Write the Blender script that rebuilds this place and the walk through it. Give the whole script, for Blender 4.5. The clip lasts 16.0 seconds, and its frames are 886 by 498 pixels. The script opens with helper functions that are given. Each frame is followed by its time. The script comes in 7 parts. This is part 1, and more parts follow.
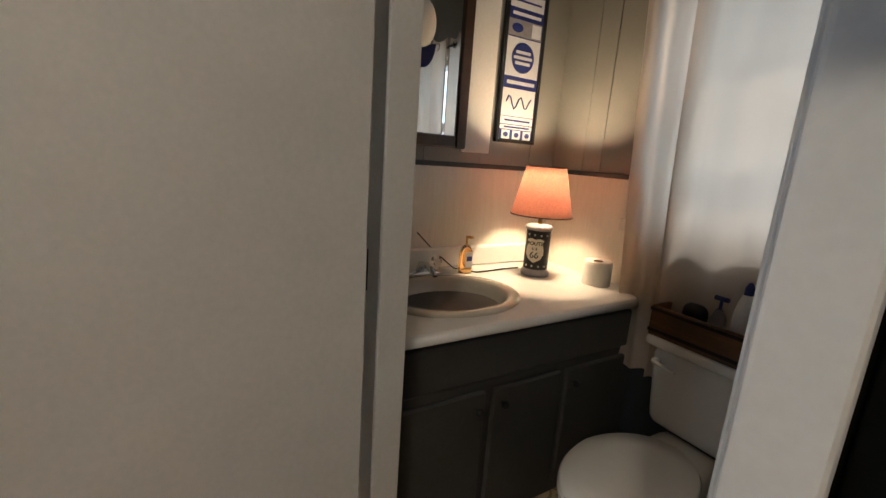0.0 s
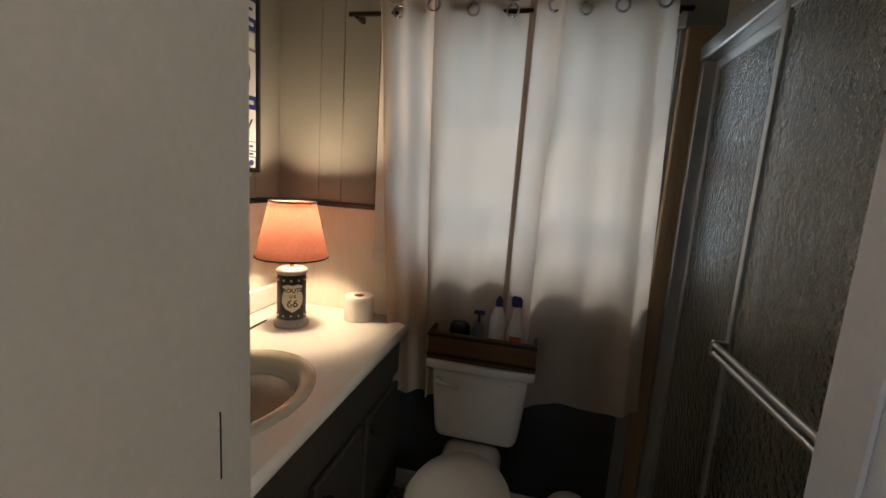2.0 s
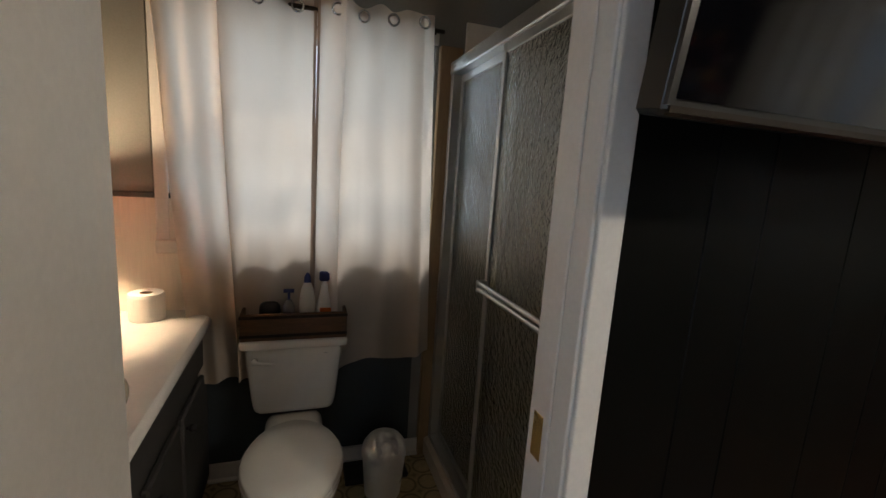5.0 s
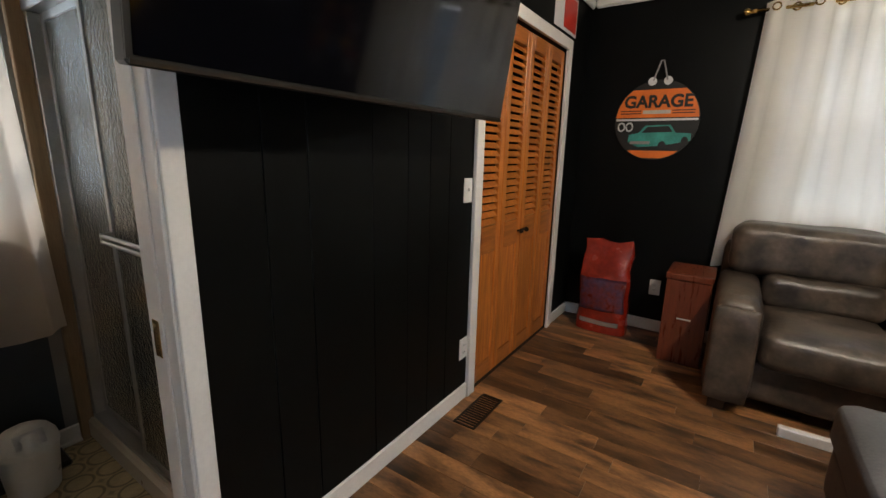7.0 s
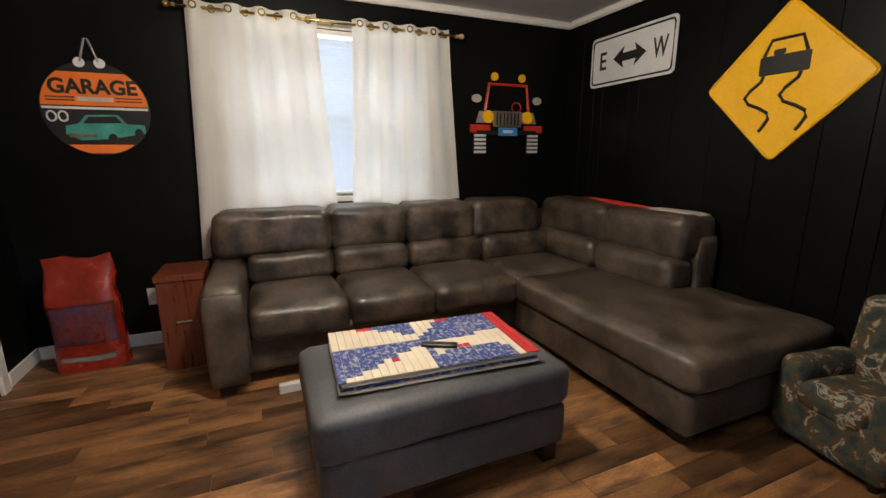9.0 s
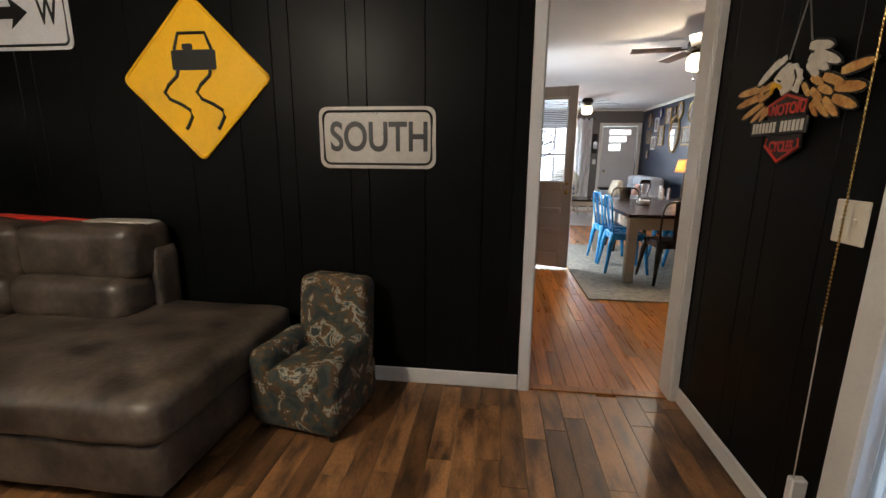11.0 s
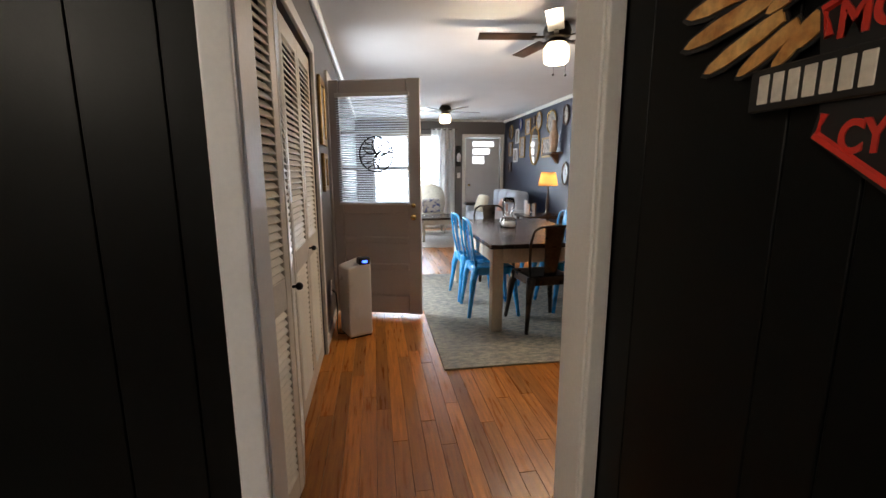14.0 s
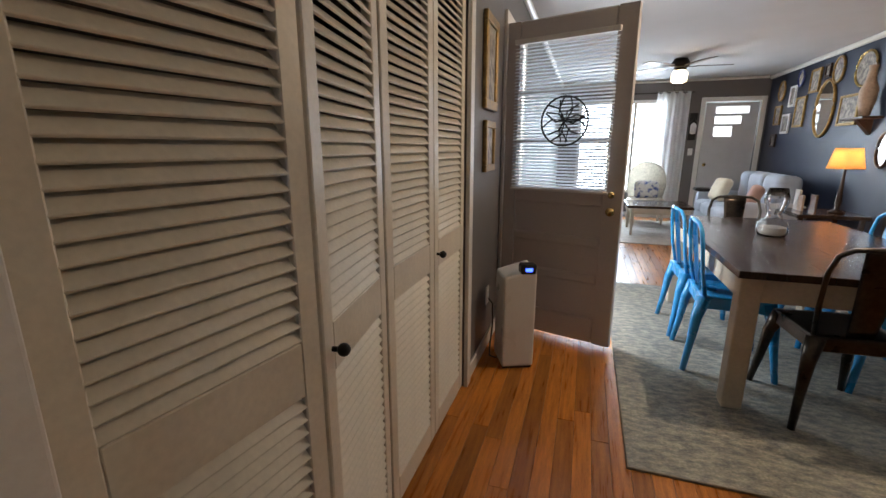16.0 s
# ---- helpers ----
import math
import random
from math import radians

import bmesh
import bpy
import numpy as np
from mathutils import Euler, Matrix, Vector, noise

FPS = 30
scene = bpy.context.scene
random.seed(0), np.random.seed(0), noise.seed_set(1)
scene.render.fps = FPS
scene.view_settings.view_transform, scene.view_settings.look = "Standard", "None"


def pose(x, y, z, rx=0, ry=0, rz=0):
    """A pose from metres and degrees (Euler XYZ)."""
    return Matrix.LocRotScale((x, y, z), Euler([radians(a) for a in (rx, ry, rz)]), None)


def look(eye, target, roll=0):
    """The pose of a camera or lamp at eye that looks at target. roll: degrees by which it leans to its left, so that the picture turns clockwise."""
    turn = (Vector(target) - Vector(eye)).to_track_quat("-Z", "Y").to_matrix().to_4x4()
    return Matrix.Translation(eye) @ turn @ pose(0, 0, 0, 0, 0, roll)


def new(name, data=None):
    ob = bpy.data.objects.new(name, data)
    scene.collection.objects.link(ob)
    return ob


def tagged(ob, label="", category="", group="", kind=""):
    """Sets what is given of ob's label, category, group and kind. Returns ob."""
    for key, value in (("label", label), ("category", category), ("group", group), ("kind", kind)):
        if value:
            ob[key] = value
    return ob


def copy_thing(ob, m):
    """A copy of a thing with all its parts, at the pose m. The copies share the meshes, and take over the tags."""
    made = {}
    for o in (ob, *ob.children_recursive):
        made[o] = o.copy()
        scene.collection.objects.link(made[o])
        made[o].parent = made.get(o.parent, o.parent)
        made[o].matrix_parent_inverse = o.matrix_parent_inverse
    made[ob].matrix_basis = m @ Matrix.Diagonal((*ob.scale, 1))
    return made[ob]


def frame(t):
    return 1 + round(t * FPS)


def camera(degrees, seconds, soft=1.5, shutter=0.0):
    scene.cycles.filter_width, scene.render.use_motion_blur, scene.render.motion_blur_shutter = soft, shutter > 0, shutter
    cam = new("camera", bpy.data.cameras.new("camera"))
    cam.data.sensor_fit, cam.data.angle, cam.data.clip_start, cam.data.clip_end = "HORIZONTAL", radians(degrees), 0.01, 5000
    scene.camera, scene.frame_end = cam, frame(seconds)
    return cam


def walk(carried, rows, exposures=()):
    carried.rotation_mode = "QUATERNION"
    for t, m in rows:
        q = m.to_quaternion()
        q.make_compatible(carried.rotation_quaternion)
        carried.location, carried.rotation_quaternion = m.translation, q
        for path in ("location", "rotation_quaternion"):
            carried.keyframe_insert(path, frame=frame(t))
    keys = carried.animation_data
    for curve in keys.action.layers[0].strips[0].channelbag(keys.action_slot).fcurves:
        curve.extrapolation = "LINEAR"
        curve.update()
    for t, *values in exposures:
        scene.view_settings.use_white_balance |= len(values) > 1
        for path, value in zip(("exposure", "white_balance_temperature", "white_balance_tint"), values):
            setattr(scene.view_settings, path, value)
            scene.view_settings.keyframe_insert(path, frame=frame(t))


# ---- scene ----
cam = camera(92.0, 16.0)
PATH = [
    (0, (-0.106, -0.085, 1.243), (1.564, -1.102, 0.823), 4.1),
    (0.5, (-0.01, -0.025, 1.245), (1.501, -1.303, 0.958), 4.5),
    (1, (0.168, 0.066, 1.253), (1.37, -1.514, 1.007), 3.3),
    (1.5, (0.264, 0.053, 1.339), (1.195, -1.684, 1.001), 3.7),
    (2, (0.359, 0.012, 1.344), (0.788, -1.916, 1.027), 3.9),
    (2.5, (0.428, -0.022, 1.348), (0.325, -1.99, 1.011), 4.8),
    (3, (0.481, -0.062, 1.369), (-0.059, -1.964, 1.068), 5.1),
    (3.5, (0.504, -0.062, 1.377), (-0.164, -1.925, 1.087), 5.2),
    (3.7, (0.506, -0.052, 1.374), (-0.157, -1.918, 1.091), 5.1),
    (5.8, (0.493, 0.393, 1.309), (-0.147, -1.461, 0.919), 2.9),
    (6, (0.518, 0.424, 1.298), (-0.257, -1.373, 0.887), 1.8),
    (6.5, (0.516, 0.522, 1.308), (-0.703, -1.003, 0.872), 0.5),
    (7, (0.46, 0.659, 1.306), (-1.161, -0.428, 0.866), 1.4),
    (7.5, (0.427, 0.794, 1.281), (-1.415, 0.165, 0.822), 0.9),
    (8, (0.413, 0.901, 1.281), (-1.524, 0.798, 0.794), 0.6),
    (8.5, (0.39, 0.944, 1.281), (-1.53, 1.21, 0.79), 0.1),
    (9, (0.33, 0.996, 1.288), (-1.467, 1.76, 0.857), -0.2),
    (9.5, (0.277, 1.082, 1.292), (-1.253, 2.304, 0.885), -0.4),
    (10, (0.263, 1.176, 1.28), (-0.841, 2.792, 0.869), -0.1),
    (10.2, (0.268, 1.215, 1.277), (-0.634, 2.951, 0.86), -0.2),
    (12.3, (0.561, 1.946, 1.267), (0.966, 3.859, 0.847), -1.0),
    (12.5, (0.566, 2.036, 1.27), (1.027, 3.935, 0.847), -1.6),
    (13, (0.664, 2.258, 1.271), (1.096, 4.176, 0.907), 0.1),
    (13.5, (0.786, 2.479, 1.281), (1.115, 4.418, 0.92), 0.7),
    (14, (0.846, 2.746, 1.282), (1.15, 4.69, 0.927), -0.2),
    (14.5, (0.89, 2.991, 1.278), (1.033, 4.951, 0.904), -1.1),
    (15, (0.989, 3.217, 1.279), (0.8, 5.167, 0.878), 1.0),
    (15.5, (1.019, 3.435, 1.258), (0.614, 5.338, 0.796), 0.5),
    (16, (1.014, 3.68, 1.273), (0.403, 5.528, 0.812), -0.0),
]
walk(cam, [(t, look(eye, aim, roll)) for t, eye, aim, roll in PATH], [(0, -0.70), (1, -0.80), (2.5, -0.88), (3.7, -0.8), (5.8, -0.45), (7, -0.25), (7.8, 0.05), (10.2, 0.05), (12.5, 0.05), (16, -0.2)])

# ---- world, sun, large lights ----
world = bpy.data.worlds.new("World")
scene.world = world
world.use_nodes = True
_wn = world.node_tree
_sky = _wn.nodes.new("ShaderNodeTexSky")
_sky.sky_type, _sky.sun_disc = "NISHITA", False
_sky.sun_elevation, _sky.sun_rotation = radians(48), radians(140)
_wn.links.new(_sky.outputs[0], _wn.nodes["Background"].inputs[0])
_wn.nodes["Background"].inputs[1].default_value = 0.12
sun = new("sun", bpy.data.lights.new("sun", "SUN"))
sun.data.energy, sun.data.angle, sun.data.color = 2.5, radians(0.5), (1, 0.95, 0.87)
sun.rotation_euler = (radians(42), 0, radians(40))


def area_lamp(name, at, towards, w, h, watts, colour):
    """Sky light entering through an opening."""
    ob = new(name, bpy.data.lights.new(name, "AREA"))
    ob.data.shape, ob.data.size, ob.data.size_y = "RECTANGLE", w, h
    ob.data.energy, ob.data.color = watts, colour
    ob.matrix_world = look(at, towards)
    return ob


def bulb(name, at, watts, colour, radius=0.04):
    ob = new(name, bpy.data.lights.new(name, "POINT"))
    ob.data.energy, ob.data.color, ob.data.shadow_soft_size = watts, colour, radius
    ob.location = at
    return ob


DAY, WARM = (0.90, 0.95, 1.0), (1.0, 0.62, 0.32)
area_lamp("skylight_bath", (0.485, -1.80, 1.50), (0.485, 0, 1.45), 1.0, 0.9, 11.5, (0.72, 0.86, 1.0))
area_lamp("skylight_den", (-3.20, 1.58, 1.60), (0, 1.58, 1.3), 1.3, 1.2, 50, DAY)
area_lamp("skylight_patio", (1.53, 1.50, 1.10), (0, 1.50, 1.0), 1.5, 1.9, 44, (0.60, 0.78, 1.0))
area_lamp("skylight_entry", (0.20, 7.08, 1.2), (3, 7.08, 0.9), 0.75, 1.9, 70, DAY)
area_lamp("skylight_living", (1.55, 12.62, 1.35), (1.55, 6, 1.0), 1.5, 1.7, 165, (0.74, 0.87, 1.0))
area_lamp("skylight_front_door", (3.3, 12.62, 1.7), (3.3, 6, 1.7), 0.6, 0.6, 14, DAY)
bulb("bulb_vanity", (1.233, -1.375, 1.165), 42.0, (1.0, 0.73, 0.46), 0.03)
bulb("bulb_den", (-1.10, 1.35, 2.20), 104, (1, 0.88, 0.72), 0.09)
bulb("bulb_dining_fan", (2.295, 6.17, 2.07), 70, (1, 0.78, 0.56), 0.03)
bulb("bulb_living_fan", (2.10, 10.47, 2.07), 14, (1, 0.74, 0.5), 0.03)
bulb("bulb_table_lamp", (3.55, 9.25, 1.18), 9, WARM, 0.03)

# ---- tools ----
BASE = {}


def thing(name, label, category, at=(0, 0, 0), group="", kind=""):
    """An Empty at the base of a thing; its parts are given in world places."""
    ob = new(name)
    ob.empty_display_size = 0.1
    ob.location = at
    BASE[ob.name] = Vector(at)
    return tagged(ob, label, category, group, kind)


def part(name, bm, material, parent=None, label="", smooth=False, kind=""):
    me = bpy.data.meshes.new(name)
    if parent is not None:
        bmesh.ops.translate(bm, verts=bm.verts, vec=-BASE[parent.name])
    bm.normal_update()
    bm.to_mesh(me)
    bm.free()
    if smooth:
        for p in me.polygons:
            p.use_smooth = True
    me.materials.append(material)
    ob = new(name, me)
    if parent is not None:
        ob.parent = parent
        BASE[ob.name] = BASE[parent.name]
    return tagged(ob, label, kind=kind)


def solid(name, bm, material, label, category="", smooth=False, group="", kind=""):
    """A thing that is one mesh."""
    return tagged(part(name, bm, material, None, "", smooth), label, category, group, kind)


def share(name, ob_or_mesh, parent, m):
    """A piece that shares its mesh with alike pieces."""
    ob = new(name, ob_or_mesh)
    ob.parent = parent
    ob.matrix_basis = Matrix.Translation(-BASE[parent.name]) @ m
    return ob


def mesh_of(bm, material, name="piece"):
    me = bpy.data.meshes.new(name)
    bm.normal_update()
    bm.to_mesh(me)
    bm.free()
    me.materials.append(material)
    return me


def box(x0, x1, y0, y1, z0, z1, bevel=0.0, bm=None, seg=1, m=None):
    target = bm or bmesh.new()
    b = bmesh.new() if bm else target
    geo = bmesh.ops.create_cube(b, size=1)
    for v in geo["verts"]:
        v.co = Vector((x0 + (v.co.x + 0.5) * (x1 - x0), y0 + (v.co.y + 0.5) * (y1 - y0), z0 + (v.co.z + 0.5) * (z1 - z0)))
    if bevel:
        bmesh.ops.bevel(b, geom=list(b.edges), offset=bevel, segments=seg, profile=0.6, affect="EDGES")
    if m is not None:
        bmesh.ops.transform(b, matrix=m, verts=b.verts)
    if bm:
        join(target, b)
    return target


def join(target, b):
    me = bpy.data.meshes.new("tmp")
    b.to_mesh(me)
    b.free()
    target.from_mesh(me)
    bpy.data.meshes.remove(me)


def rod(p, q, r0, r1=None, seg=12, bm=None):
    """A round bar from p to q."""
    bm = bm or bmesh.new()
    p, q = Vector(p), Vector(q)
    r1 = r0 if r1 is None else r1
    turn = (q - p).to_track_quat("Z", "Y").to_matrix().to_4x4()
    m = Matrix.Translation((p + q) / 2) @ turn
    bmesh.ops.create_cone(bm, cap_ends=True, segments=seg, radius1=r0, radius2=r1, depth=(q - p).length, matrix=m)
    return bm


def ball(c, r, bm=None, scale=(1, 1, 1), u=16, v=10):
    bm = bm or bmesh.new()
    bmesh.ops.create_uvsphere(bm, u_segments=u, v_segments=v, radius=r, matrix=Matrix.Translation(c) @ Matrix.Diagonal((*scale, 1)))
    return bm


def tube(points, r, seg=8, bm=None, closed=False):
    """A bent bar through points."""
    bm = bm or bmesh.new()
    pts = [Vector(p) for p in points]
    n, rings = len(pts), []
    for i, p in enumerate(pts):
        a = pts[(i - 1) % n] if closed else pts[max(i - 1, 0)]
        b = pts[(i + 1) % n] if closed else pts[min(i + 1, n - 1)]
        q = (b - a).to_track_quat("Z", "Y").to_matrix()
        rad = r[i] if isinstance(r, (list, tuple)) else r
        rings.append([bm.verts.new(p + q @ Vector((rad * math.cos(2 * math.pi * k / seg), rad * math.sin(2 * math.pi * k / seg), 0))) for k in range(seg)])
    for i in range(n if closed else n - 1):
        u, w = rings[i], rings[(i + 1) % n]
        for k in range(seg):
            bm.faces.new((u[k], u[(k + 1) % seg], w[(k + 1) % seg], w[k]))
    if not closed:
        bm.faces.new(rings[0][::-1])
        bm.faces.new(rings[-1])
    bmesh.ops.recalc_face_normals(bm, faces=bm.faces)
    return bm


def lathe(c, profile, seg=28, bm=None, oval=(1, 1)):
    """A turned body round the upright through c; profile: rows of radius and height."""
    bm = bm or bmesh.new()
    rings = []
    for r, z in profile:
        rings.append([bm.verts.new((c[0] + oval[0] * max(r, 0.0004) * math.cos(2 * math.pi * k / seg), c[1] + oval[1] * max(r, 0.0004) * math.sin(2 * math.pi * k / seg), c[2] + z)) for k in range(seg)])
    for u, w in zip(rings, rings[1:]):
        for k in range(seg):
            bm.faces.new((u[k], u[(k + 1) % seg], w[(k + 1) % seg], w[k]))
    bmesh.ops.recalc_face_normals(bm, faces=bm.faces)
    return bm


def cushion(x0, x1, y0, y1, z0, z1, r=0.05, puff=0.0, wrinkle=0.004, n=10, seed=0, m=None, side=0.0):
    """A padded block: rounded edges, a swelling top and uneven upholstery."""
    bm = bmesh.new()
    geo = bmesh.ops.create_cube(bm, size=2)
    bmesh.ops.subdivide_edges(bm, edges=list(bm.edges), cuts=n, use_grid_fill=True)
    c = Vector(((x0 + x1) / 2, (y0 + y1) / 2, (z0 + z1) / 2))
    h = Vector(((x1 - x0) / 2, (y1 - y0) / 2, (z1 - z0) / 2))
    r = min(r, *h)
    for v in bm.verts:
        u = v.co.copy()
        p = Vector((u.x * h.x, u.y * h.y, u.z * h.z))
        # more points near the rims
        for i in range(3):
            s = u[i]
            p[i] = h[i] * (math.copysign(abs(s) ** 0.75, s))
        q = Vector([max(-(h[i] - r), min(h[i] - r, p[i])) for i in range(3)])
        d = p - q
        if d.length > 1e-6:
            p = q + d.normalized() * r
        p.z += puff * max(0, u.z) * (1 - u.x ** 2) * (1 - u.y ** 2)
        p.x += side * u.x * (1 - u.y ** 2) * (1 - u.z ** 2)
        p.y += side * u.y * (1 - u.x ** 2) * (1 - u.z ** 2)
        w = noise.noise_vector((p + c) * 5 + Vector((seed, seed * 0.7, 0))) * wrinkle + noise.noise_vector((p + c) * 14 + Vector((seed, 0, seed))) * wrinkle * 0.4
        v.co = c + p + w
    if m is not None:
        bmesh.ops.transform(bm, matrix=m, verts=bm.verts)
    return bm


def sheet(fn, nu, nv, thick=0.0, bm=None):
    """A surface fn(u, v) for u, v in 0..1, with thickness."""
    bm = bm or bmesh.new()
    grid = [[bm.verts.new(fn(i / nu, j / nv)) for j in range(nv + 1)] for i in range(nu + 1)]
    faces = [bm.faces.new((grid[i][j], grid[i + 1][j], grid[i + 1][j + 1], grid[i][j + 1])) for i in range(nu) for j in range(nv)]
    if thick:
        bmesh.ops.solidify(bm, geom=faces, thickness=thick)
    return bm


def plate(points, y0, y1, axis="y", bm=None):
    """A flat shape cut out of board: outline points (a, z), from y0 to y1 along the axis."""
    bm = bm or bmesh.new()
    put = (lambda a, d, z: (a, d, z)) if axis == "y" else (lambda a, d, z: (d, a, z)) if axis == "x" else (lambda a, d, z: (a, z, d))
    lo = [bm.verts.new(put(a, y0, z)) for a, z in points]
    hi = [bm.verts.new(put(a, y1, z)) for a, z in points]
    n = len(points)
    bm.faces.new(lo)
    bm.faces.new(hi[::-1])
    for i in range(n):
        bm.faces.new((lo[i], hi[i], hi[(i + 1) % n], lo[(i + 1) % n]))
    bmesh.ops.recalc_face_normals(bm, faces=bm.faces)
    return bm


def round_rect(a0, a1, z0, z1, r, k=5):
    out = []
    for ca, cz, s in ((a1 - r, z1 - r, 0), (a0 + r, z1 - r, 90), (a0 + r, z0 + r, 180), (a1 - r, z0 + r, 270)):
        for i in range(k + 1):
            t = radians(s + 90 * i / k)
            out.append((ca + r * math.cos(t), cz + r * math.sin(t)))
    return out


def ring(a, z, ra, rz=None, k=36):
    rz = rz or ra
    return [(a + ra * math.cos(2 * math.pi * i / k), z + rz * math.sin(2 * math.pi * i / k)) for i in range(k)]


def words(name, text, size, m, material, parent, deep=0.002, stretch=1.0, bold=0.0):
    """Raised lettering with the built-in font, centred at the pose m."""
    cu = bpy.data.curves.new(name, "FONT")
    cu.body, cu.size, cu.extrude, cu.align_x, cu.align_y = text, size, deep, "CENTER", "CENTER"
    cu.offset = bold
    tmp = bpy.data.objects.new("tmp", cu)
    scene.collection.objects.link(tmp)
    me = bpy.data.meshes.new_from_object(tmp.evaluated_get(bpy.context.evaluated_depsgraph_get()))
    bpy.data.objects.remove(tmp)
    me.transform(m @ Matrix.Diagonal((stretch, 1, 1, 1)))
    if parent is not None:
        me.transform(Matrix.Translation(-BASE[parent.name]))
    me.materials.clear()
    me.materials.append(material)
    ob = new(name, me)
    ob.parent = parent
    return ob

# ---- materials ----
def mat(name, colour, rough=0.5, metal=0.0, var=0.15, scale=6.0, fine=60.0, bump=0.1, colour2=None, stretch=(1, 1, 1), coat=0.0,
        rough_var=0.1, per_object=0.0, sheen=0.0, spec=0.5, emit=None, island=0.0, ramp=(0.35, 0.65)):
    """Painted, stained or woven surface: colour broken up at two scales, uneven gloss and fine relief."""
    m = bpy.data.materials.new(name)
    m.use_nodes = True
    nt = m.node_tree
    N, L = nt.nodes.new, nt.links.new
    b = nt.nodes["Principled BSDF"]
    tc, mp = N("ShaderNodeTexCoord"), N("ShaderNodeMapping")
    mp.inputs["Scale"].default_value = stretch
    L(tc.outputs["Object"], mp.inputs[0])
    n1, n2 = N("ShaderNodeTexNoise"), N("ShaderNodeTexNoise")
    n1.inputs["Scale"].default_value, n1.inputs["Detail"].default_value = scale, 6
    n2.inputs["Scale"].default_value, n2.inputs["Detail"].default_value = fine, 4
    vec = mp.outputs[0]
    if per_object or island:
        oi = N("ShaderNodeObjectInfo") if per_object else N("ShaderNodeNewGeometry")
        rnd = oi.outputs["Random"] if per_object else oi.outputs["Random Per Island"]
        ad, sc = N("ShaderNodeVectorMath"), N("ShaderNodeMath")
        sc.operation = "MULTIPLY"
        sc.inputs[1].default_value = 37.0
        L(rnd, sc.inputs[0])
        L(vec, ad.inputs[0])
        L(sc.outputs[0], ad.inputs[1])
        vec = ad.outputs[0]
    L(vec, n1.inputs["Vector"])
    L(vec, n2.inputs["Vector"])
    c2 = colour2 or tuple(c * (1 - var) for c in colour)
    r = N("ShaderNodeValToRGB")
    r.color_ramp.elements[0].position, r.color_ramp.elements[1].position = ramp
    r.color_ramp.elements[0].color, r.color_ramp.elements[1].color = (*c2, 1), (*colour, 1)
    L(n1.outputs[0], r.inputs[0])
    out = r.outputs[0]
    mx = N("ShaderNodeMix")
    mx.data_type, mx.blend_type = "RGBA", "MULTIPLY"
    mx.inputs[0].default_value = min(1.0, var * 1.6)
    L(out, mx.inputs[6])
    g = N("ShaderNodeMapRange")
    g.inputs[1].default_value, g.inputs[2].default_value, g.inputs[3].default_value, g.inputs[4].default_value = 0.3, 0.7, 0.6, 1.15
    L(n2.outputs[0], g.inputs[0])
    L(g.outputs[0], mx.inputs[7])
    out = mx.outputs[2]
    if per_object or island:
        hs, mr = N("ShaderNodeHueSaturation"), N("ShaderNodeMapRange")
        k = per_object or island
        mr.inputs[3].default_value, mr.inputs[4].default_value = 1 - k, 1 + k
        L(rnd, mr.inputs[0])
        L(mr.outputs[0], hs.inputs["Value"])
        L(out, hs.inputs["Color"])
        out = hs.outputs[0]
    L(out, b.inputs["Base Color"])
    rr = N("ShaderNodeMapRange")
    rr.inputs[3].default_value, rr.inputs[4].default_value = max(0.02, rough - rough_var), min(1, rough + rough_var)
    L(n1.outputs[0], rr.inputs[0])
    L(rr.outputs[0], b.inputs["Roughness"])
    b.inputs["Metallic"].default_value = metal
    b.inputs["Coat Weight"].default_value = coat
    b.inputs["Sheen Weight"].default_value = sheen
    b.inputs["Specular IOR Level"].default_value = spec
    if bump:
        bp = N("ShaderNodeBump")
        bp.inputs["Strength"].default_value, bp.inputs["Distance"].default_value = bump, 0.004
        L(n2.outputs[0], bp.inputs["Height"])
        L(bp.outputs[0], b.inputs["Normal"])
    if emit:
        b.inputs["Emission Color"].default_value = (*emit[:3], 1)
        b.inputs["Emission Strength"].default_value = emit[3]
    return m


def cloth(name, colour, through_=0.5, weave=400.0, var=0.08):
    """Thin woven cloth that lets part of the light through."""
    m = mat(name, colour, 0.9, var=var, scale=4, fine=weave, bump=0.15)
    nt = m.node_tree
    b, o = nt.nodes["Principled BSDF"], nt.nodes["Material Output"]
    tr, mix = nt.nodes.new("ShaderNodeBsdfTranslucent"), nt.nodes.new("ShaderNodeMixShader")
    tr.inputs[0].default_value = (*colour, 1)
    mix.inputs[0].default_value = through_
    nt.links.new(b.outputs[0], mix.inputs[1])
    nt.links.new(tr.outputs[0], mix.inputs[2])
    nt.links.new(mix.outputs[0], o.inputs[0])
    return m


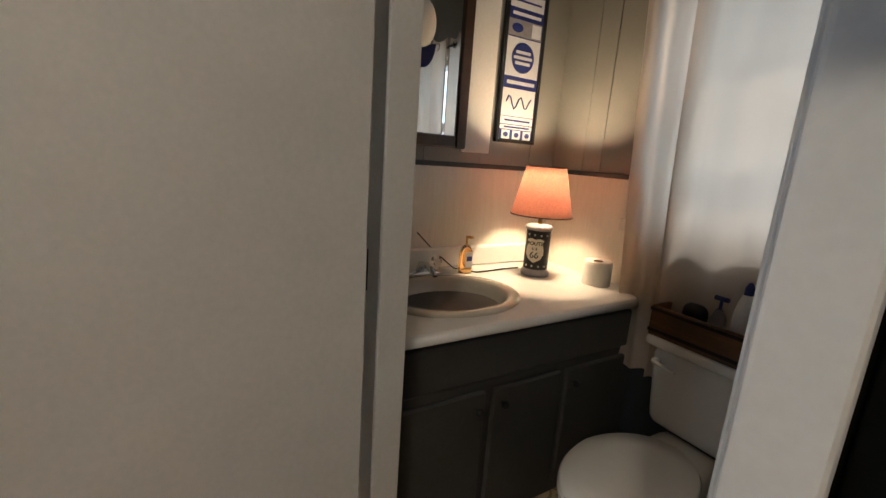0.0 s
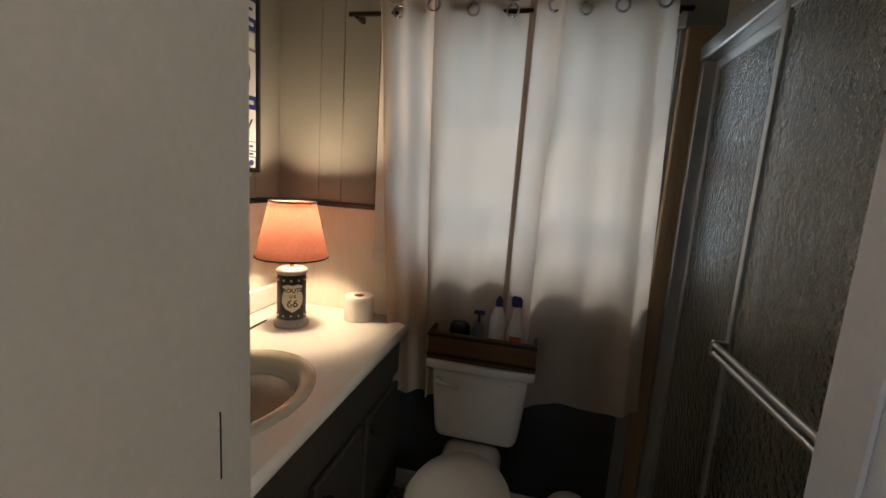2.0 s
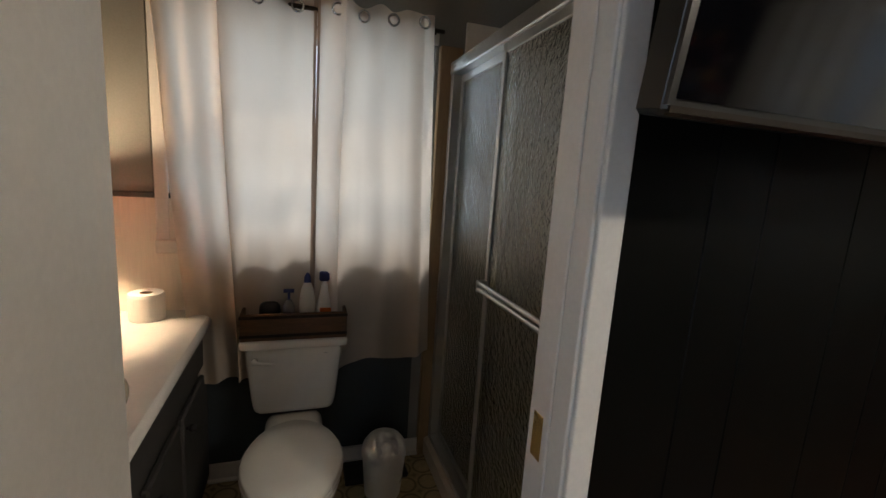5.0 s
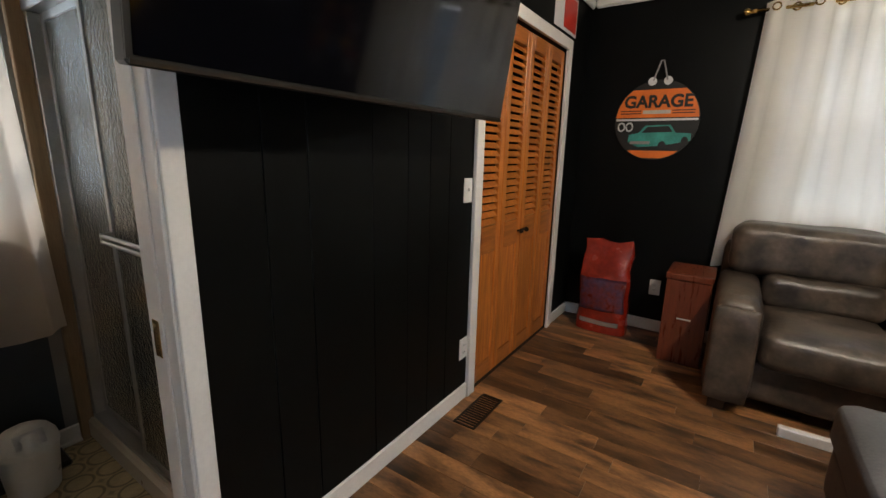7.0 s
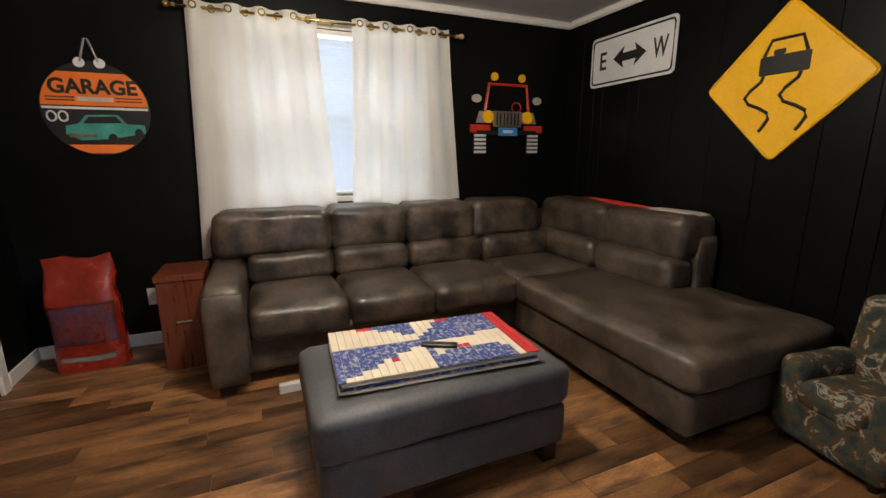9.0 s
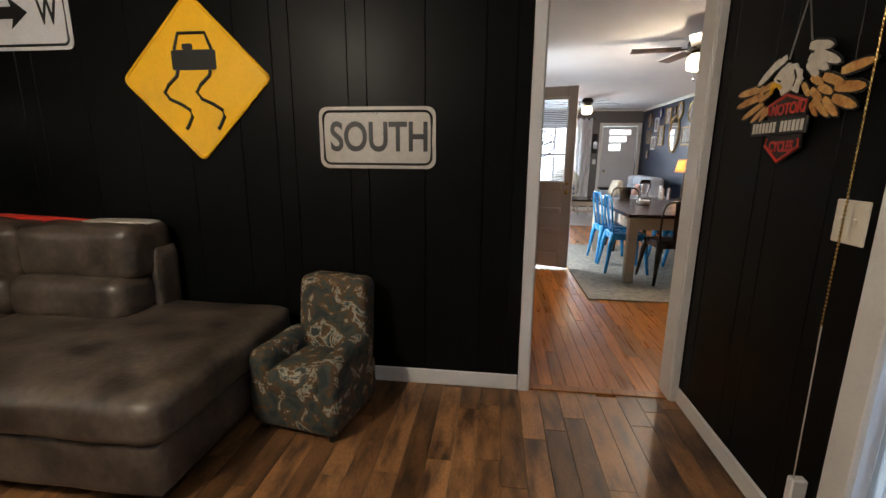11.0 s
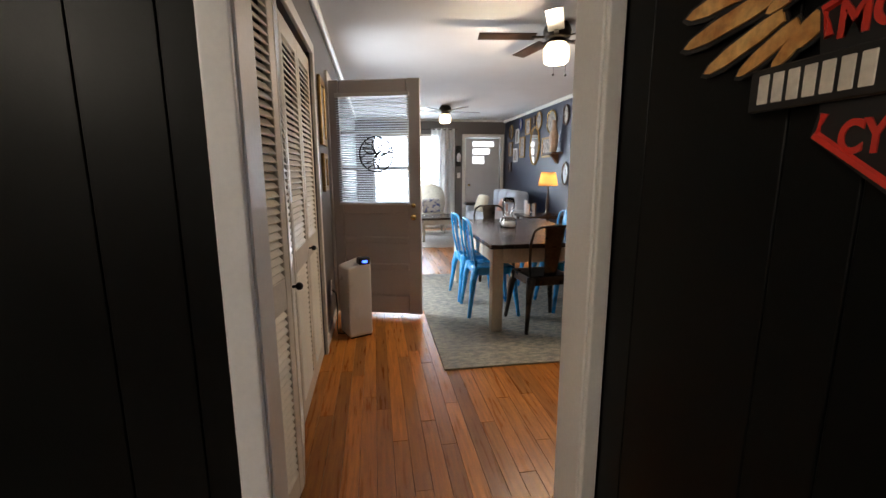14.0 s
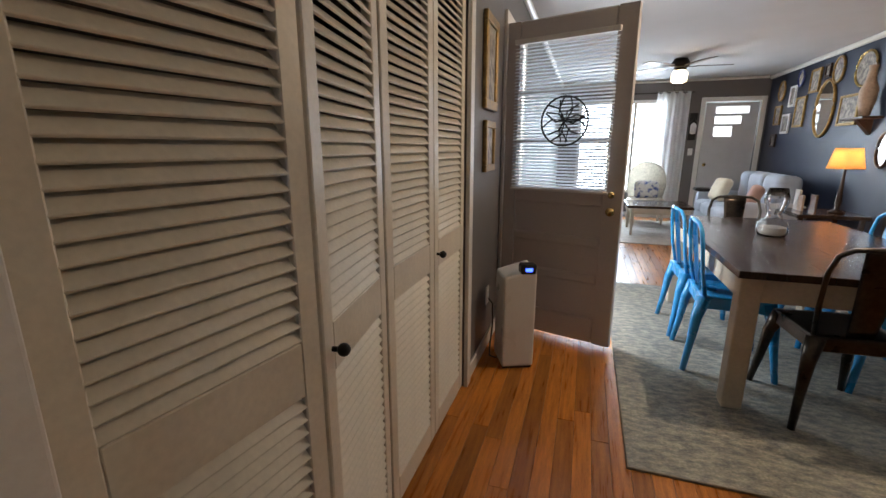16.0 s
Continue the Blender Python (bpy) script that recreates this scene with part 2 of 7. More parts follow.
def glass(name, colour=(1, 1, 1), rough=0.0, bump=0.0, scale=40.0):
    m = bpy.data.materials.new(name)
    m.use_nodes = True
    nt = m.node_tree
    b = nt.nodes["Principled BSDF"]
    b.inputs["Base Color"].default_value = (*colour, 1)
    b.inputs["Transmission Weight"].default_value, b.inputs["Roughness"].default_value, b.inputs["IOR"].default_value = 1, rough, 1.45
    if bump:
        tc, n, bp = nt.nodes.new("ShaderNodeTexCoord"), nt.nodes.new("ShaderNodeTexNoise"), nt.nodes.new("ShaderNodeBump")
        n.inputs["Scale"].default_value, n.inputs["Detail"].default_value = scale, 3
        bp.inputs["Strength"].default_value, bp.inputs["Distance"].default_value = bump, 0.01
        nt.links.new(tc.outputs["Object"], n.inputs["Vector"])
        nt.links.new(n.outputs[0], bp.inputs["Height"])
        nt.links.new(bp.outputs[0], b.inputs["Normal"])
    return m


M_BLACK = mat("black_semi_gloss_paint", (0.0036, 0.0041, 0.0040), 0.40, var=0.2, scale=2.5, fine=220, bump=0.05, spec=0.10)
M_WHITE = mat("white_trim_paint", (0.70, 0.68, 0.64), 0.4, var=0.07, scale=4, fine=90, bump=0.05)
M_CEIL = mat("ceiling_paint", (0.52, 0.52, 0.52), 0.9, var=0.05, scale=3, fine=150, bump=0.25)
M_GREYWALL = mat("grey_wall_paint", (0.135, 0.125, 0.125), 0.5, var=0.08, scale=2, fine=150, bump=0.08)
M_NAVY = mat("navy_wall_paint", (0.017, 0.026, 0.055), 0.42, var=0.15, scale=2, fine=150, bump=0.06)
M_UMBER = mat("dark_umber_wall_paint", (0.022, 0.017, 0.015), 0.5, var=0.15, scale=2, fine=150, bump=0.06)
M_BATHWALL = mat("dark_grey_bath_paint", (0.25, 0.245, 0.225), 0.40, var=0.12, scale=3, fine=160, bump=0.06)
M_BATHLOW = mat("dark_slate_bath_paint", (0.035, 0.045, 0.052), 0.45, var=0.15, scale=3, fine=160, bump=0.06)
M_SPLASH = mat("cream_laminate", (0.80, 0.75, 0.66), 0.35, var=0.07, scale=5, fine=40, bump=0.03, stretch=(3, 3, 0.25))
M_COUNTER = mat("white_laminate_worktop", (0.74, 0.72, 0.69), 0.22, var=0.05, scale=8, fine=120, bump=0.02)
M_VANITY = mat("charcoal_cabinet_paint", (0.055, 0.053, 0.050), 0.5, var=0.2, scale=5, fine=70, bump=0.08)
M_PORC = mat("almond_porcelain", (0.82, 0.79, 0.73), 0.12, var=0.03, scale=3, fine=20, bump=0.0, coat=0.5)
M_SINK = mat("beige_porcelain", (0.50, 0.45, 0.36), 0.12, var=0.04, scale=3, fine=20, bump=0.0, coat=0.5)
M_CHROME = mat("chrome", (0.75, 0.75, 0.76), 0.12, 1.0, var=0.05, scale=10, fine=60, bump=0.0)
M_ALU = mat("brushed_aluminium", (0.55, 0.54, 0.52), 0.32, 1.0, var=0.1, scale=10, fine=150, bump=0.05)
M_BRASS = mat("brass", (0.60, 0.42, 0.16), 0.25, 1.0, var=0.2, scale=20, fine=80, bump=0.03)
M_BRONZE = mat("dark_bronze_metal", (0.035, 0.028, 0.022), 0.4, 0.8, var=0.2, scale=20, fine=80, bump=0.03)
M_IRON = mat("black_iron", (0.012, 0.012, 0.012), 0.45, 0.3, var=0.2, scale=20, fine=90, bump=0.05)
M_GUN = mat("gunmetal_lacquered_steel", (0.085, 0.073, 0.062), 0.3, 1.0, var=0.4, scale=9, fine=50, bump=0.05)
M_BLUE = mat("sky_blue_enamelled_steel", (0.025, 0.30, 0.66), 0.28, var=0.12, scale=6, fine=60, bump=0.03, coat=0.3)
M_LEATHER = mat("brown_grey_distressed_microfibre", (0.104, 0.078, 0.058), 0.40, var=0.45, scale=6.5, fine=34, bump=0.6, colour2=(0.028, 0.022, 0.018), rough_var=0.18, ramp=(0.36, 0.64))
M_LEATHER2 = mat("charcoal_distressed_microfibre", (0.092, 0.092, 0.098), 0.55, var=0.3, scale=5, fine=80, bump=0.2, colour2=(0.048, 0.048, 0.050), rough_var=0.14)
M_OAKDOOR = mat("honey_pine", (0.52, 0.175, 0.030), 0.34, var=0.3, scale=7, fine=40, bump=0.08, colour2=(0.32, 0.090, 0.016), stretch=(9, 9, 0.7), per_object=0.10)
M_OAKRAIL = mat("honey_pine_rail", (0.40, 0.135, 0.030), 0.36, var=0.3, scale=7, fine=40, bump=0.08, colour2=(0.26, 0.075, 0.016), stretch=(0.7, 9, 9))
M_LOUVER = mat("cream_louver_paint", (0.74, 0.69, 0.58), 0.42, var=0.12, scale=5, fine=70, bump=0.08)
M_DENFLOOR = mat("rustic_brown_laminate", (0.30, 0.142, 0.056), 0.38, var=0.5, scale=2.2, fine=26, bump=0.10, colour2=(0.042, 0.020, 0.011), stretch=(7, 1.8, 4), per_object=0.60, rough_var=0.08, ramp=(0.30, 0.60))
M_OAK = mat("oak_strip_floor", (0.52, 0.195, 0.034), 0.30, var=0.38, scale=4, fine=44, bump=0.06, colour2=(0.33, 0.11, 0.018), stretch=(14, 1, 4), per_object=0.32, coat=0.04, spec=0.35)
M_OAK2 = mat("oak_strip_floor_far", (0.52, 0.195, 0.034), 0.30, var=0.38, scale=4, fine=44, bump=0.06, colour2=(0.33, 0.11, 0.018), stretch=(14, 1, 4), island=0.32, coat=0.04, spec=0.35)
M_GROOVE = mat("dark_joint", (0.02, 0.012, 0.008), 0.8, var=0.2)
M_CURTAIN = cloth("beige_curtain_cloth", (0.68, 0.59, 0.50), 0.52)
M_HEM = cloth("brown_curtain_hem", (0.40, 0.30, 0.24), 0.3)
M_CURTAINW = cloth("white_linen_curtain", (0.84, 0.82, 0.76), 0.42)
M_SHEER = cloth("white_sheer", (0.88, 0.88, 0.88), 0.6)
M_BLIND = cloth("white_blind_slat", (0.78, 0.82, 0.88), 0.16)
M_BLIND2 = cloth("grey_blue_blind_slat", (0.58, 0.66, 0.76), 0.05)
M_VANE = cloth("white_vertical_vane", (0.82, 0.85, 0.90), 0.5)
M_SHADE = cloth("rust_red_lampshade_cloth", (0.46, 0.22, 0.16), 0.13, 160, 0.35)
M_SHADE2 = cloth("cream_lampshade_cloth", (0.80, 0.50, 0.22), 0.35, 160, 0.1)
M_GLASS = glass("clear_glass")
M_RAIN = glass("rain_glass", (0.80, 0.80, 0.74), 0.12, 0.6, 55)
M_MIRROR = mat("mirror", (0.86, 0.88, 0.88), 0.02, 1.0, var=0.0, bump=0.0, rough_var=0.0)
M_PLASTIC = mat("white_plastic", (0.72, 0.71, 0.68), 0.3, var=0.04, scale=6, fine=80, bump=0.02)
M_IVORY = mat("ivory_plastic", (0.74, 0.68, 0.55), 0.35, var=0.05, scale=6, fine=80, bump=0.02)
M_SCREEN = mat("black_screen", (0.002, 0.002, 0.003), 0.08, var=0.0, bump=0.0, rough_var=0.02, spec=0.30)
M_DARKPL = mat("black_plastic", (0.006, 0.006, 0.006), 0.35, var=0.1, bump=0.03)
M_YELLOW = mat("amber_sign_enamel", (0.92, 0.50, 0.010), 0.35, var=0.08, scale=7, fine=60, bump=0.03)
M_SIGNW = mat("white_reflective_sign", (0.66, 0.66, 0.66), 0.4, var=0.08, scale=7, fine=60, bump=0.03)
M_SIGNG = mat("weathered_sign_white", (0.50, 0.46, 0.40), 0.45, var=0.14, scale=9, fine=50, bump=0.06)
M_INK = mat("black_ink", (0.010, 0.010, 0.010), 0.45, var=0.1, bump=0.02)
M_RED = mat("red_paint", (0.55, 0.035, 0.022), 0.35, var=0.12, scale=7, bump=0.04)
M_ORANGE = mat("orange_sign_print", (0.75, 0.17, 0.018), 0.45, var=0.12, scale=7, bump=0.03)
M_TEAL = mat("teal_print", (0.05, 0.32, 0.26), 0.4, var=0.3, scale=12, bump=0.03)
M_GREYP = mat("grey_print", (0.28, 0.26, 0.26), 0.4, var=0.2, scale=12, bump=0.03)
M_BLUEP = mat("blue_print", (0.04, 0.22, 0.55), 0.4, var=0.1, bump=0.02)
M_NAVYP = mat("navy_print", (0.018, 0.03, 0.16), 0.35, var=0.12, bump=0.02)
M_CREAM = mat("cream_cotton", (0.66, 0.58, 0.44), 0.9, var=0.1, scale=12, fine=200, bump=0.3)
M_QBLUE = mat("navy_floral_cotton", (0.035, 0.055, 0.21), 0.9, var=0.4, scale=55, fine=170, bump=0.3, colour2=(0.30, 0.31, 0.38), ramp=(0.36, 0.5))
M_QRED = mat("red_cotton", (0.48, 0.022, 0.022), 0.9, var=0.15, scale=12, fine=200, bump=0.3)
M_BAGRED = mat("red_glossy_bag", (0.30, 0.024, 0.012), 0.25, var=0.35, scale=9, fine=30, bump=0.3, coat=0.3)
M_BAGPUR = mat("violet_bag_print", (0.16, 0.10, 0.20), 0.3, var=0.5, scale=14, fine=40, bump=0.3, colour2=(0.30, 0.05, 0.03))
M_MAHOG = mat("red_brown_wood", (0.16, 0.038, 0.016), 0.3, var=0.3, scale=6, fine=40, bump=0.05, stretch=(8, 8, 0.8))
M_TABLETOP = mat("dark_walnut_tabletop", (0.040, 0.022, 0.014), 0.22, var=0.4, scale=5, fine=40, bump=0.05, stretch=(9, 1, 4))
M_TABLELEG = mat("distressed_cream_paint", (0.55, 0.50, 0.40), 0.5, var=0.14, scale=8, fine=60, bump=0.1)
M_RUSTIC = mat("stained_crate_wood", (0.145, 0.062, 0.018), 0.45, var=0.4, scale=8, fine=50, bump=0.15, stretch=(1, 8, 8))
M_TAN = mat("tan_wood_trim", (0.33, 0.22, 0.12), 0.45, var=0.2, scale=6, fine=50, bump=0.06, stretch=(6, 6, 0.6))
M_GILT = mat("gilt_frame", (0.42, 0.26, 0.08), 0.4, 0.5, var=0.4, scale=30, fine=90, bump=0.3)
M_WALNUT = mat("dark_wood_frame", (0.045, 0.022, 0.012), 0.35, var=0.3, scale=20, fine=60, bump=0.1)
M_PAPER = mat("faded_print", (0.42, 0.38, 0.32), 0.7, var=0.5, scale=22, fine=80, bump=0.02, colour2=(0.13, 0.12, 0.12))
M_GREYDOOR = mat("warm_grey_door_paint", (0.52, 0.48, 0.46), 0.42, var=0.06, scale=3, fine=100, bump=0.05)
M_SOFA2 = mat("light_grey_blue_upholstery", (0.44, 0.48, 0.55), 0.85, var=0.12, scale=6, fine=150, bump=0.25)
M_PINK = mat("dusty_pink_cotton", (0.50, 0.30, 0.24), 0.9, var=0.12, scale=8, fine=150, bump=0.25)
M_BULBG = mat("lit_globe", (0.9, 0.85, 0.75), 0.5, var=0.0, bump=0.0, emit=(1, 0.80, 0.52, 4.0))
M_LED = mat("blue_led", (0.02, 0.05, 0.6), 0.3, var=0.0, bump=0.0, emit=(0.05, 0.12, 1, 5.0))
M_CONC = mat("concrete", (0.35, 0.33, 0.30), 0.8, var=0.15, scale=4, fine=60, bump=0.2)
M_LEAF = mat("garden_green", (0.06, 0.12, 0.03), 0.7, var=0.5, scale=30, fine=80, bump=0.3)
M_STONE = mat("stoneware", (0.45, 0.30, 0.20), 0.5, var=0.3, scale=14, bump=0.1)


def camo():
    """Printed cloth with leaves and twigs."""
    m = mat("leaf_camouflage_cloth", (0.10, 0.10, 0.07), 0.85, var=0.4, scale=9, fine=120, bump=0.3)
    nt = m.node_tree
    N, L = nt.nodes.new, nt.links.new
    b = nt.nodes["Principled BSDF"]
    tc = N("ShaderNodeTexCoord")
    no, vo = N("ShaderNodeTexNoise"), N("ShaderNodeTexVoronoi")
    no.inputs["Scale"].default_value, no.inputs["Detail"].default_value, no.inputs["Distortion"].default_value = 13, 8, 0.7
    no.inputs["Roughness"].default_value = 0.62
    vo.inputs["Scale"].default_value = 15
    r = N("ShaderNodeValToRGB")
    cs = ((0.0, (0.010, 0.014, 0.013)), (0.40, (0.022, 0.030, 0.027)), (0.47, (0.045, 0.055, 0.045)), (0.53, (0.075, 0.040, 0.014)), (0.57, (0.12, 0.062, 0.020)), (0.61, (0.34, 0.32, 0.25)), (0.66, (0.03, 0.038, 0.034)))
    while len(r.color_ramp.elements) < len(cs):
        r.color_ramp.elements.new(0.5)
    for e, (p, c) in zip(r.color_ramp.elements, cs):
        e.position, e.color = p, (*c, 1)
    L(tc.outputs["Object"], no.inputs["Vector"])
    L(tc.outputs["Object"], vo.inputs["Vector"])
    mx = N("ShaderNodeMath")
    mx.operation = "MULTIPLY_ADD"
    mx.inputs[1].default_value = 0.10
    L(vo.outputs["Distance"], mx.inputs[0])
    sb = N("ShaderNodeMath")
    sb.operation = "SUBTRACT"
    sb.inputs[1].default_value = 0.04
    L(no.outputs[0], sb.inputs[0])
    L(sb.outputs[0], mx.inputs[2])
    L(mx.outputs[0], r.inputs[0])
    L(r.outputs[0], b.inputs["Base Color"])
    return m


def vinyl():
    """Sheet vinyl printed with ringed octagons."""
    m = mat("printed_beige_vinyl", (0.60, 0.49, 0.30), 0.35, var=0.2, scale=12, fine=60, bump=0.05)
    nt = m.node_tree
    N, L = nt.nodes.new, nt.links.new
    b = nt.nodes["Principled BSDF"]
    src = b.inputs["Base Color"].links[0].from_socket
    tc, sc, fr, su, ln = N("ShaderNodeTexCoord"), N("ShaderNodeVectorMath"), N("ShaderNodeVectorMath"), N("ShaderNodeVectorMath"), N("ShaderNodeVectorMath")
    sc.operation, fr.operation, su.operation, ln.operation = "SCALE", "FRACTION", "SUBTRACT", "LENGTH"
    sc.inputs["Scale"].default_value = 9.5
    su.inputs[1].default_value = (0.5, 0.5, 0)
    mp = N("ShaderNodeMapping")
    mp.inputs["Scale"].default_value = (1, 1, 0)
    L(tc.outputs["Object"], mp.inputs[0])
    L(mp.outputs[0], sc.inputs[0])
    L(sc.outputs[0], fr.inputs[0])
    L(fr.outputs[0], su.inputs[0])
    L(su.outputs[0], ln.inputs[0])
    r = N("ShaderNodeValToRGB")
    cs = ((0.0, 1.0), (0.36, 1.0), (0.40, 0.45), (0.46, 0.5), (0.49, 1.0), (0.60, 0.9), (0.64, 0.55))
    while len(r.color_ramp.elements) < len(cs):
        r.color_ramp.elements.new(0.5)
    for e, (p, c) in zip(r.color_ramp.elements, cs):
        e.position, e.color = p, (c, c * 0.97, c * 0.9, 1)
    L(ln.outputs["Value"], r.inputs[0])
    mx = N("ShaderNodeMix")
    mx.data_type, mx.blend_type = "RGBA", "MULTIPLY"
    mx.inputs[0].default_value = 1
    L(src, mx.inputs[6])
    L(r.outputs[0], mx.inputs[7])
    L(mx.outputs[2], b.inputs["Base Color"])
    return m


def rug_cloth():
    m = mat("distressed_rug_pile", (0.47, 0.44, 0.355), 0.95, var=0.6, scale=24, fine=110, bump=0.6, colour2=(0.20, 0.21, 0.21), stretch=(0.8, 1.7, 1), ramp=(0.32, 0.68))
    return m


M_CAMO, M_VINYL, M_RUG = camo(), vinyl(), rug_cloth()

# ---- large structure ----
CEIL = 2.42


def setting(name, bm, material, label="", smooth=False):
    ob = part(name, bm, material, None, label, smooth)
    BASE[ob.name] = Vector((0, 0, 0))
    return tagged(ob, label, kind="structure")


def boxes(rows, bevel=0.0):
    bm = bmesh.new()
    for r in rows:
        box(*r, bevel=bevel, bm=bm)
    return bm


# den: x -3.03..1.38, y -0.41..3.66
wall_south = setting("wall_south", boxes([(-3.15, -2.57, -0.47, -0.41, 0, CEIL), (-2.57, -1.45, -0.47, -0.41, 2.0, CEIL), (-1.45, -0.012, -0.47, -0.416, 0, CEIL),
                                          (-0.012, 0.815, -0.47, -0.416, 2.05, CEIL), (0.815, 1.52, -0.47, -0.41, 0, CEIL)]), M_BLACK, "black panelled wall with a closet and a doorway")
wall_south_bath = setting("wall_bath_north", boxes([(-1.05, -0.012, -0.53, -0.47, 0, CEIL), (-0.012, 0.815, -0.53, -0.47, 2.05, CEIL), (0.815, 1.56, -0.53, -0.47, 0, CEIL)]), M_BATHWALL, "dark grey bathroom wall round a doorway")
wall_west = setting("wall_west", boxes([(-3.15, -3.03, -0.41, 0.88, 0, CEIL), (-3.15, -3.03, 2.28, 3.78, 0, CEIL), (-3.15, -3.03, 0.88, 2.28, 0, 0.98), (-3.15, -3.03, 0.88, 2.28, 2.16, CEIL)]), M_BLACK, "black wall with a curtained window")
wall_north = setting("wall_north", boxes([(-3.15, 0.575, 3.668, 3.72, 0, CEIL), (0.575, 1.352, 3.668, 3.72, 2.05, CEIL), (1.352, 1.52, 3.668, 3.72, 0, CEIL)]), M_BLACK, "black panelled wall with an open doorway")
wall_north_back = setting("wall_dining_south", boxes([(-0.4, 0.575, 3.72, 3.78, 0, CEIL), (0.575, 1.352, 3.72, 3.78, 2.05, CEIL), (1.352, 5.2, 3.72, 3.78, 0, CEIL)]), M_GREYWALL, "grey dining room wall round the doorway")
wall_east = setting("wall_east", boxes([(1.386, 1.50, 2.62, 3.668, 0, CEIL), (1.386, 1.50, -0.41, 0.75, 0, CEIL), (1.386, 1.50, 0.75, 2.62, 2.08, CEIL)]), M_BLACK, "black wall beside a patio door")
ceiling = setting("ceiling_den", boxes([(-3.15, 1.52, -0.47, 3.72, CEIL, CEIL + 0.1)]), M_CEIL, "white textured ceiling")
ceiling2 = setting("ceiling_bath", boxes([(-1.05, 1.6, -1.8, -0.47, CEIL, CEIL + 0.1)]), M_CEIL, "white bathroom ceiling")
ceiling3 = setting("ceiling_living", boxes([(-0.4, 5.2, 3.72, 12.6, CEIL, CEIL + 0.1)]), M_CEIL, "white living room ceiling")
subfloor = setting("floor_den", boxes([(-3.15, 1.52, -0.47, 3.70, -0.1, -0.012)]), M_GROOVE, "rustic brown laminate plank floor")
floor_bath = setting("floor_bath", boxes([(-1.05, 1.6, -1.8, -0.47, -0.1, -0.002)]), M_VINYL, "beige printed sheet vinyl floor")
floor_living = setting("floor_living", boxes([(-0.4, 5.2, 3.70, 12.6, -0.1, -0.010)]), M_GROOVE, "honey oak strip floor")
closet_den = setting("closet_den", boxes([(-2.7, -1.3, -1.12, -1.08, 0, 2.3), (-2.72, -2.68, -1.1, -0.47, 0, 2.3), (-1.32, -1.28, -1.1, -0.47, 0, 2.3), (-2.7, -1.3, -1.1, -0.47, 2.3, 2.34), (-2.7, -1.3, -1.1, -0.47, -0.1, -0.011)]), M_BLACK, "dark closet interior")

# bathroom: x -0.95..1.46, y -1.63..-0.53
wall_bs = setting("wall_bath_south", boxes([(0.97, 1.56, -1.78, -1.63, 1.21, CEIL), (-0.10, -0.03, -1.78, -1.63, 0.0, CEIL), (-0.03, 0.97, -1.78, -1.63, 1.89, CEIL), (-0.03, 0.0, -1.78, -1.63, 0.0, 1.05), (0.0, 0.97, -1.78, -1.63, 0.62, 1.05), (-1.05, -0.10, -1.78, -1.63, 0, CEIL)]), M_BATHWALL, "dark grey bathroom wall with a curtained window")
wall_bl = setting("wall_bath_south_low", boxes([(0.0, 1.56, -1.78, -1.63, 0, 0.62), (0.97, 1.56, -1.78, -1.63, 0.62, 1.21)]), M_BATHLOW, "dark slate lower bathroom wall")
wall_be = setting("wall_bath_east", boxes([(1.46, 1.58, -1.63, -0.53, 0, CEIL)]), M_BATHWALL, "dark grey panelled bathroom wall")
wall_bw = setting("wall_shower", boxes([(-1.05, -0.95, -1.63, -0.53, 0, CEIL)]), M_SPLASH, "cream shower surround")
setting("wall_shower_sides", boxes([(-0.95, -0.16, -1.63, -1.615, 0, 2.0), (-0.95, -0.16, -0.545, -0.53, 0, 2.0)]), M_SPLASH, "cream shower side panels")
setting("backsplash", boxes([(1.452, 1.46, -1.622, -0.53, 0.77, 1.205), (0.86, 1.452, -1.63, -1.622, 0.77, 1.205)]), M_SPLASH, "cream laminate wall panel above the worktop")
setting("backsplash_trim", boxes([(1.448, 1.46, -1.618, -0.53, 1.205, 1.225), (0.86, 1.448, -1.63, -1.618, 1.205, 1.225)], 0.003), M_BATHLOW, "narrow dark ledge strip")

# living room: x 0.46..3.8, y 3.78..12.45
wall_lw = setting("wall_living_west", boxes([(0.34, 0.46, 5.72, 6.66, 0, CEIL), (0.34, 0.46, 7.46, 12.5, 0, CEIL), (0.34, 0.46, 6.66, 7.46, 2.06, CEIL), (0.34, 0.46, 3.78, 5.72, 2.03, CEIL), (0.34, 0.46, 3.78, 3.86, 0, 2.03)]), M_GREYWALL, "grey living room wall with closet and open door")
setting("closet_hall", boxes([(-0.3, 0.34, 3.78, 3.80, 0, 2.2), (-0.3, 0.34, 5.75, 5.78, 0, 2.2), (-0.32, -0.30, 3.78, 5.78, 0, 2.2), (-0.3, 0.34, 3.78, 5.78, 2.2, 2.22)]), M_GREYWALL, "dim closet interior")
wall_ln = setting("wall_living_north", boxes([(0.34, 0.80, 12.45, 12.57, 0, CEIL), (2.30, 2.88, 12.45, 12.57, 0, CEIL), (0.80, 2.30, 12.45, 12.57, 0, 0.45), (0.80, 2.30, 12.45, 12.57, 2.10, CEIL), (2.88, 3.70, 12.45, 12.57, 2.04, CEIL), (3.70, 3.95, 12.45, 12.57, 0, CEIL)]), M_GREYWALL, "grey wall with a bright window and front door")
wall_le = setting("wall_gallery", boxes([(3.80, 3.95, 8.95, 12.45, 0, CEIL)]), M_NAVY, "navy wall hung with framed pictures")
